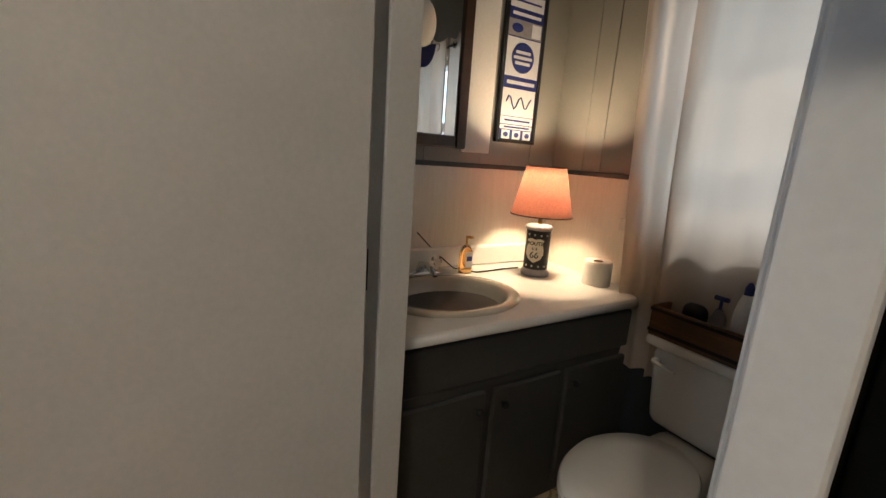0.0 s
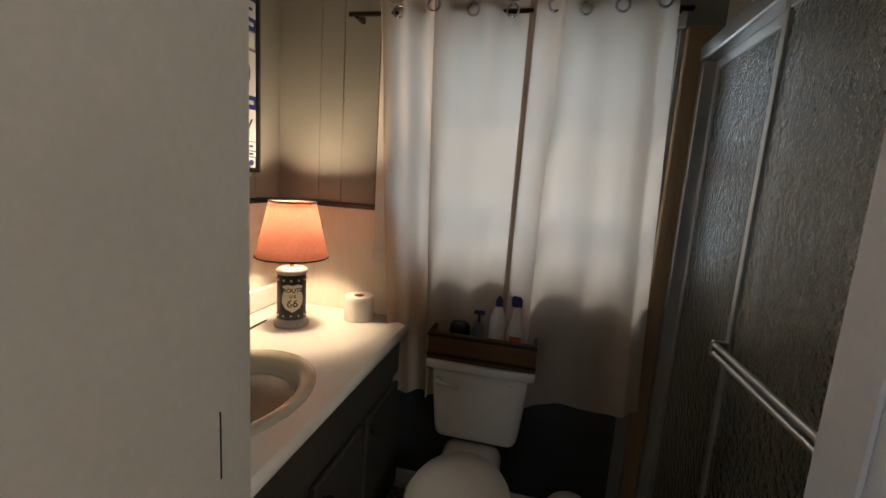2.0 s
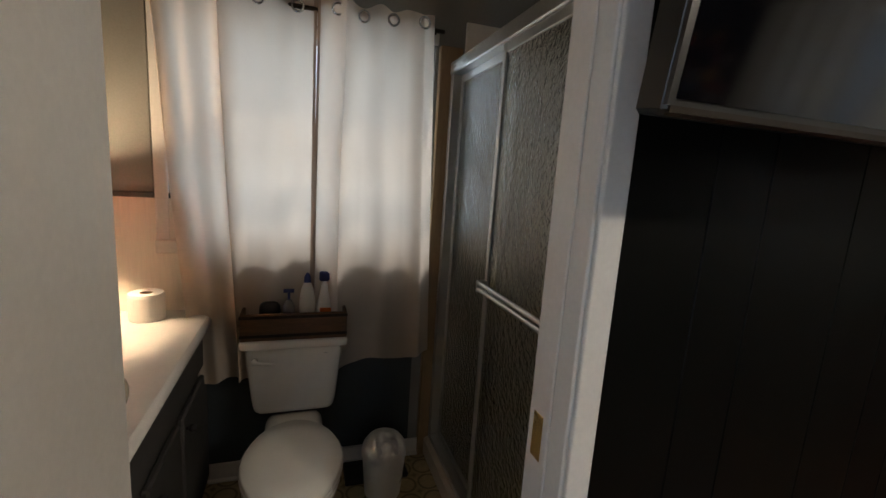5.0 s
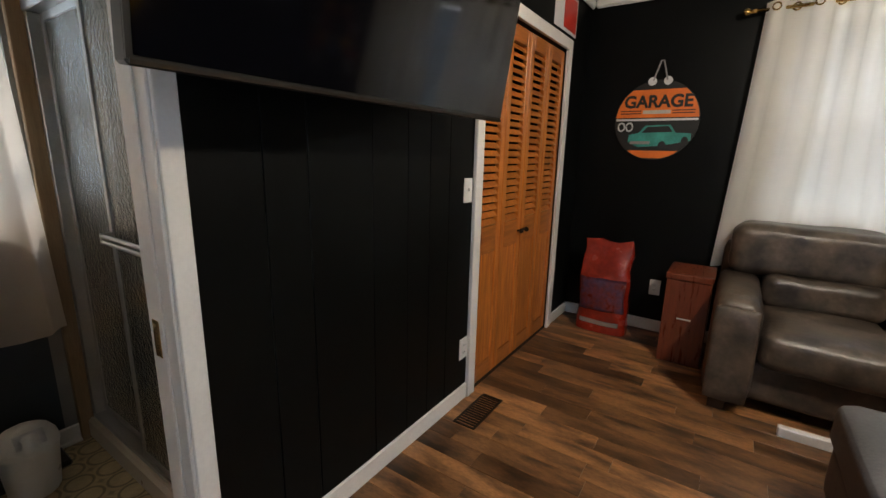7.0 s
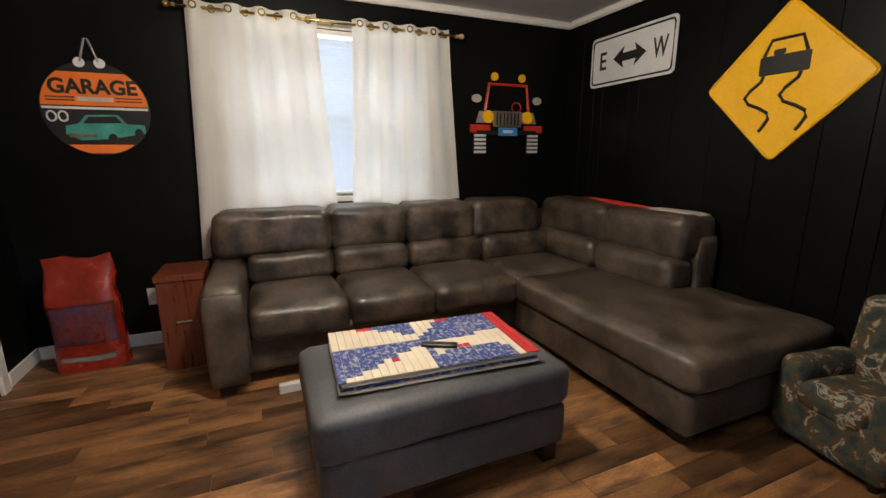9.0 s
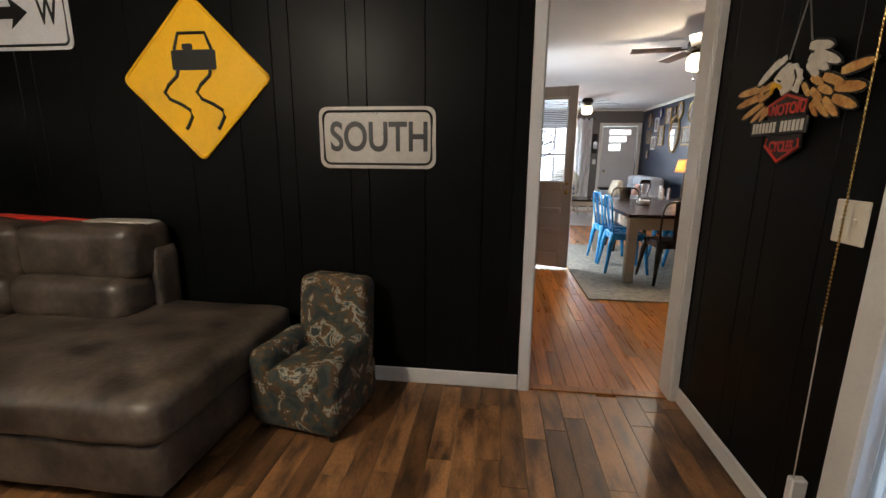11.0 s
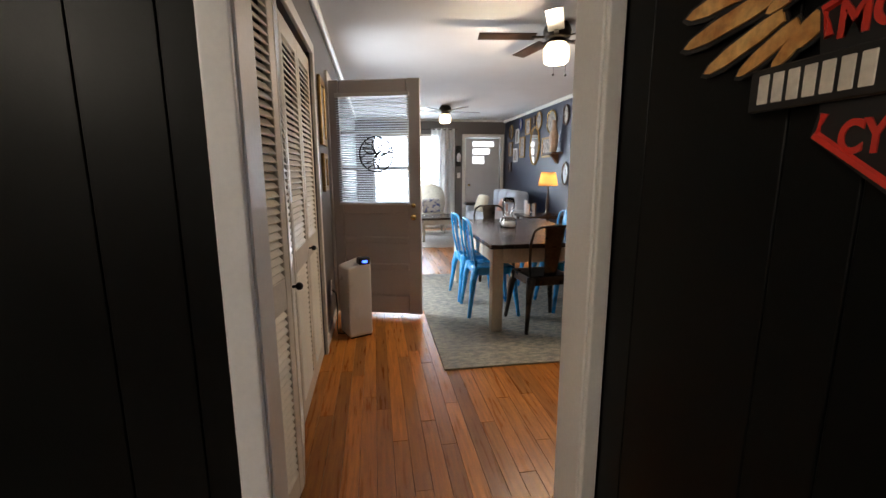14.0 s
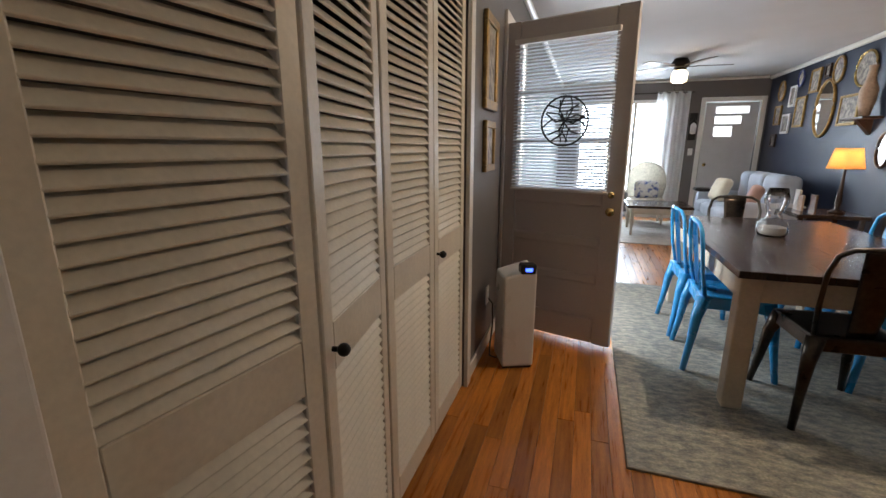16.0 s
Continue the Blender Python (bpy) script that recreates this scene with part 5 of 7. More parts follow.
switch_plate("light_switch", (-1.335, -0.41, 1.13), "y", 1, 0.075, 0.118, 1, "ivory light switch on the black wall", M_PLASTIC)
switch_plate("wall_outlet", (-1.345, -0.41, 0.30), "y", 1, 0.075, 0.118, 1, "white wall outlet beside the closet", M_PLASTIC, True)
switch_plate("wall_outlet", (-3.03, 0.265, 0.345), "x", 1, 0.075, 0.118, 1, "white wall outlet above the baseboard", M_PLASTIC, True)
switch_plate("light_switch", (1.38, 2.765, 1.10), "x", -1, 0.118, 0.125, 2, "ivory double light switch on the black wall", M_IVORY)
vt = thing("floor_vent", "brown metal floor vent beside the baseboard", "vent", (-1.30, -0.27, 0))
part("frame", boxes([(-1.46, -1.15, -0.335, -0.325, 0.001, 0.006), (-1.46, -1.15, -0.225, -0.215, 0.001, 0.006), (-1.46, -1.45, -0.325, -0.225, 0.001, 0.006), (-1.16, -1.15, -0.325, -0.225, 0.001, 0.006)]), M_BRONZE, vt)
for k in range(14):
    part("slat", box(-1.445 + 0.02 * k, -1.435 + 0.02 * k, -0.325, -0.225, 0.0005, 0.004), M_BRONZE, vt)


def louver_panel(m, w, z0, z1, mid0, mid1, slat_mat, frame_mat, low_slats, group, n_up, n_low, cover, knob=None, kmat=None, name="bifold_panel", label=""):
    """One leaf of a bifold door: stiles, rails, tilted slats and a lower panel; local x along the leaf, y out."""
    th = thing(name, label, "closet door", (0, 0, 0), group)
    st, d = 0.052, 0.014
    for a0, a1 in ((0.002, st), (w - st, w - 0.002)):
        part("stile", box(a0, a1, -d, d, z0, z1, 0.003), frame_mat, th)
    for a, b in ((z1 - 0.085, z1), (mid0, mid1), (z0, z0 + 0.10)):
        part("rail", box(st, w - st, -d, d, a, b, 0.002), M_OAKRAIL if frame_mat is M_OAKDOOR else frame_mat, th)

    def slats(a, b, n):
        pitch = (b - a) / n
        bmS = box(st - 0.004, w - st + 0.004, -0.0035, 0.0035, -pitch * cover, pitch * cover, 0.0015)
        bmesh.ops.rotate(bmS, verts=bmS.verts, cent=(0, 0, 0), matrix=Matrix.Rotation(radians(41), 3, "X"))
        me = mesh_of(bmS, slat_mat, "slat")
        for k in range(n):
            share("slat", me, th, Matrix.Translation((0, 0, a + pitch * (k + 0.5))))

    slats(mid1, z1 - 0.085, n_up)
    if low_slats:
        slats(z0 + 0.10, mid0, n_low)
    else:
        part("raised_panel", box(st - 0.002, w - st + 0.002, -0.006, 0.008, z0 + 0.10, mid0, 0.005), frame_mat, th)
    if knob is not None:
        bmk = rod((knob, d, (mid0 + mid1) / 2), (knob, d + 0.018, (mid0 + mid1) / 2), 0.006)
        ball((knob, d + 0.026, (mid0 + mid1) / 2), 0.015, bmk)
        part("knob", bmk, kmat, th, "small round knob", True)
    th.matrix_basis = m
    return th


for k in range(4):
    louver_panel(Matrix.Translation((-1.452 - 0.2795 * k, -0.432, 0)) @ Matrix.Rotation(math.pi, 4, "Z") @ Matrix.Diagonal((1, -1, 1, 1)), 0.2795, 0.012, 1.985, 0.77, 0.92, M_OAKDOOR, M_OAKDOOR, False, "bifold closet doors in the den", 24, 0, 0.46,
                 {1: 0.24, 2: 0.04}.get(k), M_BRONZE, label="honey pine louvered bifold closet door leaf")

# window wall: window, blind, rod, curtains
w2 = thing("window_2", "white framed window with a lowered blind behind curtains", "", (-3.09, 1.58, 0.98), kind="structure")
part("window_frame", boxes([(-3.12, -3.05, 0.88, 0.92, 0.98, 2.16), (-3.12, -3.05, 2.24, 2.28, 0.98, 2.16), (-3.12, -3.05, 0.92, 2.24, 0.98, 1.02), (-3.12, -3.05, 0.92, 2.24, 2.12, 2.16), (-3.11, -3.06, 0.92, 2.24, 1.53, 1.59)], 0.003), M_WHITE, w2)
pane = part("pane", box(-3.098, -3.094, 0.92, 2.24, 1.02, 2.12), M_GLASS, w2)
pane.visible_shadow = False
part("window_casing", boxes([(-3.03, -3.014, 0.82, 0.88, 0.90, 2.22), (-3.03, -3.014, 2.28, 2.34, 0.90, 2.22), (-3.03, -3.014, 0.88, 2.28, 2.16, 2.22), (-3.03, -2.985, 0.80, 2.36, 0.94, 0.98)], 0.003), M_WHITE, w2)
bl = thing("window_blind", "white slatted blind lowered over the den window", "blind", (-3.04, 1.58, 1.0))
part("head_rail", box(-3.048, -3.018, 0.885, 2.275, 2.12, 2.155, 0.003), M_WHITE, bl)
bmS = box(-0.014, 0.014, 0.89, 2.27, -0.0008, 0.0008)
bmesh.ops.rotate(bmS, verts=bmS.verts, cent=(0, 0, 0), matrix=Matrix.Rotation(radians(66), 3, "Y"))
me = mesh_of(bmS, M_BLIND2, "slat")
for k in range(46):
    share("slat", me, bl, Matrix.Translation((-3.033, 0, 1.03 + k * 0.0235)))
part("bottom_rail", box(-3.046, -3.02, 0.89, 2.27, 1.0, 1.016, 0.003), M_WHITE, bl)
rd = thing("curtain_rod", "brass curtain rod with turned finials above the den window", "curtain rod", (-2.96, 1.55, 2.19))
part("rod", rod((-2.945, 0.62, 2.185), (-2.945, 2.50, 2.185), 0.010), M_BRASS, rd, smooth=True)
for y, s in ((0.62, -1), (2.50, 1)):
    bm = rod((-2.945, y, 2.185), (-2.945, y + s * 0.03, 2.185), 0.015, 0.012)
    ball((-2.945, y + s * 0.05, 2.185), 0.022, bm)
    part("finial", bm, M_BRASS if s < 0 else M_STONE, rd, "turned finial", True)
for y in (0.70, 1.56, 2.42):
    part("bracket", box(-3.03, -2.935, y - 0.008, y + 0.008, 2.165, 2.178, 0.002), M_BRASS, rd)
drape("curtain", 0.665, 1.45, 0.60, 0.78, 2.225, -2.945, 0.030, 4, M_CURTAINW, "white linen curtain on brass rings", (-0.07, 0.09), 11.0, "y", grommets=8, gmat=M_BRASS)
drape("curtain", 1.70, 2.44, 0.80, 0.92, 2.225, -2.945, 0.030, 4, M_CURTAINW, "white linen curtain caught on the sofa back", (-0.06, 0.10), 15.0, "y", grommets=8, gmat=M_BRASS)


# signs on the walls
def sheet_sign(name, label, pts, y, mtl, edge, inset_pts=None, rim_mat=None):
    th = thing(name, label, "sign", (sum(p[0] for p in pts) / len(pts), y, sum(p[1] for p in pts) / len(pts)))
    part("plate", plate(pts, y - 0.004, y), mtl, th)
    return th


def outline(th, pts, y, r, mtl, name="border"):
    return part(name, tube([(a, y, z) for a, z in pts], r, 6, closed=True), mtl, th)


WALLN = 3.655
s1 = sheet_sign("road_sign", "white east-west arrow road sign on the black wall", round_rect(-2.715, -1.90, 1.825, 2.205, 0.04), WALLN, M_SIGNW, 0)
outline(s1, round_rect(-2.69, -1.925, 1.85, 2.18, 0.03), WALLN - 0.005, 0.007, M_INK)
ar = [(-2.47, 2.015), (-2.36, 2.095), (-2.375, 2.045), (-2.245, 2.045), (-2.26, 2.095), (-2.15, 2.015), (-2.26, 1.935), (-2.245, 1.985), (-2.375, 1.985), (-2.36, 1.935)]
part("arrow", plate([(a, z) for a, z in ar], WALLN - 0.0055, WALLN - 0.004), M_INK, s1, "black double arrow")
RX = Matrix.Rotation(radians(90), 4, "X")
words("letter", "E", 0.19, Matrix.Translation((-2.58, WALLN - 0.0045, 2.012)) @ RX, M_INK, s1, 0.001, 0.85, 0.003)
words("letter", "W", 0.19, Matrix.Translation((-2.03, WALLN - 0.0045, 2.012)) @ RX, M_INK, s1, 0.001, 0.62, 0.003)


def diamond(c, z, r, k):
    """Corners of a diamond with rounded tips."""
    out = []
    for i in range(4):
        a = radians(90 * i)
        for t in (-0.5, -0.17, 0.17, 0.5):
            d = r - k + k * math.cos(t * 1.57) * 0.72
            out.append((c + (r - k) * math.cos(a) + k * 0.72 * math.cos(a + t * 1.57), z + (r - k) * math.sin(a) + k * 0.72 * math.sin(a + t * 1.57)))
    return out


cx, cz = -1.215, 1.665
s2 = sheet_sign("warning_sign", "amber diamond slippery road sign with a black car", diamond(cx, cz, 0.425, 0.045), WALLN, M_YELLOW, 0)
part("rim", tube([(a, WALLN - 0.003, z) for a, z in diamond(cx, cz, 0.415, 0.045)], 0.008, 6, closed=True), M_YELLOW, s2)
part("car_body", plate(round_rect(cx - 0.125, cx + 0.125, cz + 0.045, cz + 0.145, 0.012), WALLN - 0.0055, WALLN - 0.004), M_INK, s2, "black car silhouette")
part("car_roof", tube([(cx - 0.105, WALLN - 0.005, cz + 0.145), (cx - 0.075, WALLN - 0.005, cz + 0.225), (cx + 0.075, WALLN - 0.005, cz + 0.225), (cx + 0.105, WALLN - 0.005, cz + 0.145)], 0.009, 6), M_INK, s2)
part("driver_mark", plate(round_rect(cx - 0.06, cx + 0.0, cz + 0.145, cz + 0.175, 0.01), WALLN - 0.0055, WALLN - 0.004), M_INK, s2)
for s, x in ((0, -0.10), (1, 0.085)):
    pts = [(cx + x + dx, WALLN - 0.005, cz + dz) for dx, dz in ((0.005, 0.045), (-0.005, 0.015), (-0.06, -0.03), (-0.085, -0.065), (-0.06, -0.10), (0.0, -0.125), (0.05, -0.155), (0.06, -0.19), (0.035, -0.235), (0.02, -0.255))]
    part("skid_mark", tube(pts, 0.0095, 6), M_INK, s2, "wavy skid line")
s3 = sheet_sign("route_sign", "weathered white south route sign with black letters", round_rect(-0.548, 0.066, 1.212, 1.522, 0.045), WALLN, M_SIGNG, 0)
outline(s3, round_rect(-0.525, 0.043, 1.235, 1.499, 0.035), WALLN - 0.005, 0.0065, M_INK)
words("lettering", "SOUTH", 0.205, Matrix.Translation((-0.230, WALLN - 0.0045, 1.365)) @ RX, M_INK, s3, 0.001, 0.77, 0.004)
for x in (-0.241,):
    for z in (1.245, 1.488):
        part("bolt", ball((x, WALLN - 0.005, z), 0.008, scale=(1, 0.5, 1), u=8, v=6), M_ALU, s3)
# round garage sign on the window wall
WX = -3.018
gs = thing("round_sign", "round tin garage sign, orange and black with a teal car", "sign", (WX, 0.125, 1.57))
gy, gz, gr = 0.125, 1.565, 0.275
part("disc", plate(ring(gy, gz, gr, gr), WX, WX + 0.006, "x"), M_INK, gs)


def chord(c, z, r, z0, z1, k=24):
    """The part of a disc between two heights."""
    a0, a1 = math.asin(max(-1, min(1, (z0 - z) / r))), math.asin(max(-1, min(1, (z1 - z) / r)))
    rt = [(c + r * math.cos(a0 + (a1 - a0) * i / k), z + r * math.sin(a0 + (a1 - a0) * i / k)) for i in range(k + 1)]
    return rt + [(2 * c - a, zz) for a, zz in rt[::-1]]


part("orange_band", plate(chord(gy, gz, gr - 0.006, gz + 0.02, gz + 0.21), WX + 0.006, WX + 0.0075, "x"), M_ORANGE, gs, "orange upper band")
part("orange_foot", plate(chord(gy, gz, gr - 0.006, gz - 0.262, gz - 0.21), WX + 0.006, WX + 0.0075, "x"), M_ORANGE, gs)
part("white_line", box(WX + 0.0075, WX + 0.009, gy - 0.265, gy + 0.265, gz - 0.002, gz + 0.012), M_SIGNW, gs)
RW = Matrix.Rotation(radians(90), 4, "Z") @ RX
words("lettering", "GARAGE", 0.115, Matrix.Translation((WX + 0.008, gy, gz + 0.125)) @ RW, M_INK, gs, 0.0012, 0.98, 0.004)
part("small_lines", boxes([(WX + 0.0075, WX + 0.0085, gy - 0.24, gy - 0.10, gz + 0.045 + 0.018 * k, gz + 0.052 + 0.018 * k) for k in range(2)] + [(WX + 0.0075, WX + 0.0085, gy + 0.10, gy + 0.24, gz + 0.045 + 0.018 * k, gz + 0.052 + 0.018 * k) for k in range(2)]), M_INK, gs)
part("small_words", box(WX + 0.0075, WX + 0.0085, gy - 0.09, gy + 0.09, gz + 0.045, gz + 0.07), M_SIGNG, gs)
for k in range(2):
    part("number_mark", tube([(WX + 0.008, gy - 0.225 + 0.055 * k + 0.022 * math.cos(t * 0.45), gz - 0.045 + 0.028 * math.sin(t * 0.45)) for t in range(14)], 0.006, 5, closed=True), M_SIGNW, gs)
car = part("car_body", plate([(gy - 0.17, gz - 0.15), (gy - 0.165, gz - 0.10), (gy - 0.10, gz - 0.085), (gy - 0.06, gz - 0.035), (gy + 0.10, gz - 0.03), (gy + 0.14, gz - 0.085), (gy + 0.235, gz - 0.09), (gy + 0.235, gz - 0.14), (gy + 0.05, gz - 0.175), (gy - 0.10, gz - 0.185)], WX + 0.006, WX + 0.011, "x"), M_TEAL, gs, "teal car")
part("car_window", plate([(gy - 0.045, gz - 0.045), (gy + 0.09, gz - 0.04), (gy + 0.12, gz - 0.08), (gy - 0.08, gz - 0.085)], WX + 0.011, WX + 0.012, "x"), M_INK, car)
for y, z, r in ((gy + 0.06, gz - 0.175, 0.032), (gy + 0.20, gz - 0.14, 0.028)):
    part("car_wheel", plate(ring(y, z, r * 0.8, r, 18), WX + 0.009, WX + 0.0125, "x"), M_INK, car)
part("car_grille", box(WX + 0.011, WX + 0.0125, gy - 0.155, gy - 0.02, gz - 0.165, gz - 0.145), M_ALU, car)
for s in (-1, 1):
    part("hinge_ear", plate(ring(gy + s * 0.05, gz + 0.265, 0.028), WX + 0.001, WX + 0.008, "x"), M_SIGNW, gs)
part("hanging_strap", tube([(WX + 0.006, gy - 0.045, gz + 0.27), (WX + 0.006, gy - 0.008, gz + 0.40), (WX + 0.006, gy + 0.008, gz + 0.40), (WX + 0.006, gy + 0.045, gz + 0.27)], 0.006, 6), M_GREYP, gs)

# off-road vehicle made of painted metal
jp = thing("metal_wall_art", "painted metal off-road vehicle front with yellow lamps", "wall art", (WX, 3.03, 1.6))


def jbox(nm, y0, y1, z0, z1, mtl, d0=0.0, d1=0.012, b=0.002, label=""):
    return part(nm, box(WX + d0, WX + d1, y0, y1, z0, z1, b), mtl, jp, label)


jy = 3.025
part("windscreen_frame", tube([(WX + 0.008, jy - 0.215, 1.655), (WX + 0.008, jy - 0.185, 1.865), (WX + 0.008, jy + 0.185, 1.865), (WX + 0.008, jy + 0.215, 1.655)], 0.014, 6), M_RED, jp, "red windscreen frame")
part("hood", plate([(jy - 0.27, 1.645), (jy - 0.30, 1.55), (jy + 0.30, 1.55), (jy + 0.27, 1.645)], WX, WX + 0.008, "x"), M_GREYP, jp)
grl = jbox("grille", jy - 0.14, jy + 0.14, 1.52, 1.65, M_ALU, 0.008, 0.018)
for k in range(7):
    part("grille_slot", box(WX + 0.018, WX + 0.0195, jy - 0.105 + 0.035 * k - 0.006, jy - 0.105 + 0.035 * k + 0.006, 1.535, 1.635), M_INK, grl)
for s in (-1, 1):
    part("headlight", plate(ring(jy + s * 0.195, 1.60, 0.052), WX + 0.012, WX + 0.03, "x"), M_YELLOW, jp, "round yellow headlight")
    part("roof_lamp", plate(ring(jy + s * 0.135, 1.925, 0.033), WX + 0.004, WX + 0.02, "x"), M_YELLOW, jp, "yellow roof lamp")
    part("side_mirror", plate(ring(jy + s * 0.30, 1.745, 0.045, 0.032), WX + 0.004, WX + 0.012, "x"), M_SIGNG, jp)
    jbox("fender", min(jy + s * 0.17, jy + s * 0.36), max(jy + s * 0.17, jy + s * 0.36), 1.47, 1.535, M_RED, 0.006, 0.02, label="red fender")
    ty0, ty1 = sorted((jy + s * 0.205, jy + s * 0.325))
    t = jbox("tyre", ty0, ty1, 1.29, 1.47, M_INK, 0.0, 0.012)
    for k in range(5):
        part("tread", box(WX + 0.012, WX + 0.016, ty0 + 0.004, ty1 - 0.004, 1.30 + 0.034 * k, 1.32 + 0.034 * k, 0.003), M_SIGNW, t, "white tread bar")
part("steering_wheel", tube([(WX + 0.008, jy + 0.09 + 0.045 * math.cos(t * 0.45), 1.685 + 0.04 * math.sin(t * 0.45)) for t in range(14)], 0.006, 5, closed=True), M_RED, jp)
jbox("bumper", jy - 0.30, jy + 0.30, 1.455, 1.49, M_INK, 0.006, 0.022)
lp = jbox("licence_plate", jy - 0.095, jy + 0.095, 1.445, 1.515, M_BLUEP, 0.022, 0.028, label="blue licence plate")
part("plate_mark", box(WX + 0.028, WX + 0.029, jy - 0.05, jy + 0.05, 1.468, 1.492), M_SIGNW, lp)

# pet food bag, trunk, stick on the sofa back
bg = thing("pet_food_bag", "tall red plastic pet food bag standing by the wall", "bag", (-2.83, -0.05, 0))


def bag_skin(u, v):
    a = 2 * math.pi * u
    k = 1 - 0.08 * v
    flat = max(0.10, 1 - max(0, v - 0.55) * 2.0)
    x = math.copysign(abs(math.cos(a)) ** 0.6, math.cos(a)) * 0.105 * flat
    y = math.copysign(abs(math.sin(a)) ** 0.6, math.sin(a)) * 0.185 * k
    z = 0.70 * v + 0.05 * max(0, v - 0.85) / 0.15 * noise.noise((y * 9, 1, 2))
    n = noise.noise_vector((x * 8 + 3, y * 8, z * 7)) * 0.02 * (0.3 + v)
    return Vector((-2.83 + x + n.x, -0.05 + y + n.y, max(0.0, z + n.z * 0.5 * (v > 0.02))))


part("sack", sheet(bag_skin, 40, 26), M_BAGRED, bg, smooth=True)
part("printed_panel", sheet(lambda u, v: bag_skin(0.0 + (u - 0.5) * 0.30, 0.25 + 0.35 * v) + Vector((0.004, 0, 0)), 10, 12, 0.001), M_BAGPUR, bg, "violet printed picture", True)
part("label_strip", sheet(lambda u, v: bag_skin(0.0 + (u - 0.5) * 0.22, 0.09 + 0.05 * v) + Vector((0.004, 0, 0)), 8, 3, 0.001), M_SIGNG, bg, "pale printed strip", True)
tk = thing("wooden_side_box", "red-brown wooden box beside the sofa arm", "box", (-2.68, 0.50, 0))
part("body", box(-2.86, -2.52, 0.385, 0.635, 0.0, 0.56, 0.006), M_MAHOG, tk)
part("lid", box(-2.87, -2.51, 0.378, 0.642, 0.56, 0.60, 0.006), M_MAHOG, tk)
bm = rod((-2.512, 0.47, 0.31), (-2.512, 0.55, 0.31), 0.005)
part("handle", bm, M_ALU, tk, "small metal handle")
rdx = thing("folded_flag", "red cloth roll lying on the sofa back", "cloth roll", (-2.1, 3.50, 0.9))
part("roll", tube([(-2.58, 3.55, 0.915), (-2.4, 3.54, 0.91), (-2.1, 3.53, 0.905), (-1.85, 3.52, 0.90)], [0.018, 0.03, 0.028, 0.024], 12), M_RED, rdx, smooth=True)
part("wrap", cushion(-1.84, -1.45, 3.46, 3.58, 0.885, 0.925, 0.015, n=6, seed=81), M_SIGNG, rdx, "pale folded cloth", True)
solid("power_strip", box(-2.02, -1.98, 1.00, 1.22, 0.0, 0.05, 0.004), M_SIGNW, "white power strip on the floor under the sofa", "power strip")
tg = thing("closet_top_sign", "red and white tin sign above the closet", "sign", (-2.55, -0.40, 2.2))
part("plate", box(-2.72, -2.30, -0.409, -0.404, 2.10, 2.34, 0.002), M_SIGNW, tg)
part("red_field", box(-2.70, -2.46, -0.404, -0.402, 2.12, 2.32), M_RED, tg, "red field")

# eagle wall: winged metal art, bead chain, patio door with blinds
EX = 1.376
eg = thing("eagle_sign", "painted metal eagle with spread wings over a shield", "wall art", (EX, 3.1, 1.5))


def eplate(nm, pts, mtl, d=0.0, t=0.006, label=""):
    return part(nm, plate(pts, EX - d - t, EX - d, "x"), mtl, eg, label)


M_FEATH = mat("golden_brown_feathers", (0.48, 0.20, 0.045), 0.45, var=0.4, scale=25, fine=90, bump=0.1, colour2=(0.72, 0.42, 0.14))
M_HEAD = mat("cream_white_feathers", (0.72, 0.66, 0.55), 0.5, var=0.2, scale=25, fine=90, bump=0.1)


def feather(nm, y, z, ang, ln, w, mtl, d, parent_):
    c, s = math.cos(ang), math.sin(ang)
    prof = [(0, -0.35), (0.25, -0.5), (0.7, -0.45), (0.92, -0.25), (1.0, 0.0), (0.9, 0.28), (0.65, 0.45), (0.2, 0.45), (0, 0.3)]
    rim = [(y + c * a * ln - s * b * w * 1.25, z + s * a * ln + c * b * w * 1.25) for a, b in [(a * 1.03 - 0.01, b) for a, b in prof]]
    core = [(y + c * a * ln - s * b * w, z + s * a * ln + c * b * w) for a, b in [(a * 0.93 + 0.02, b * 0.85) for a, b in prof]]
    p = part(nm, plate(rim, EX - d - 0.003, EX - d, "x"), M_INK, parent_)
    part("feather_vane", plate(core, EX - d - 0.006, EX - d - 0.003, "x"), mtl, p)


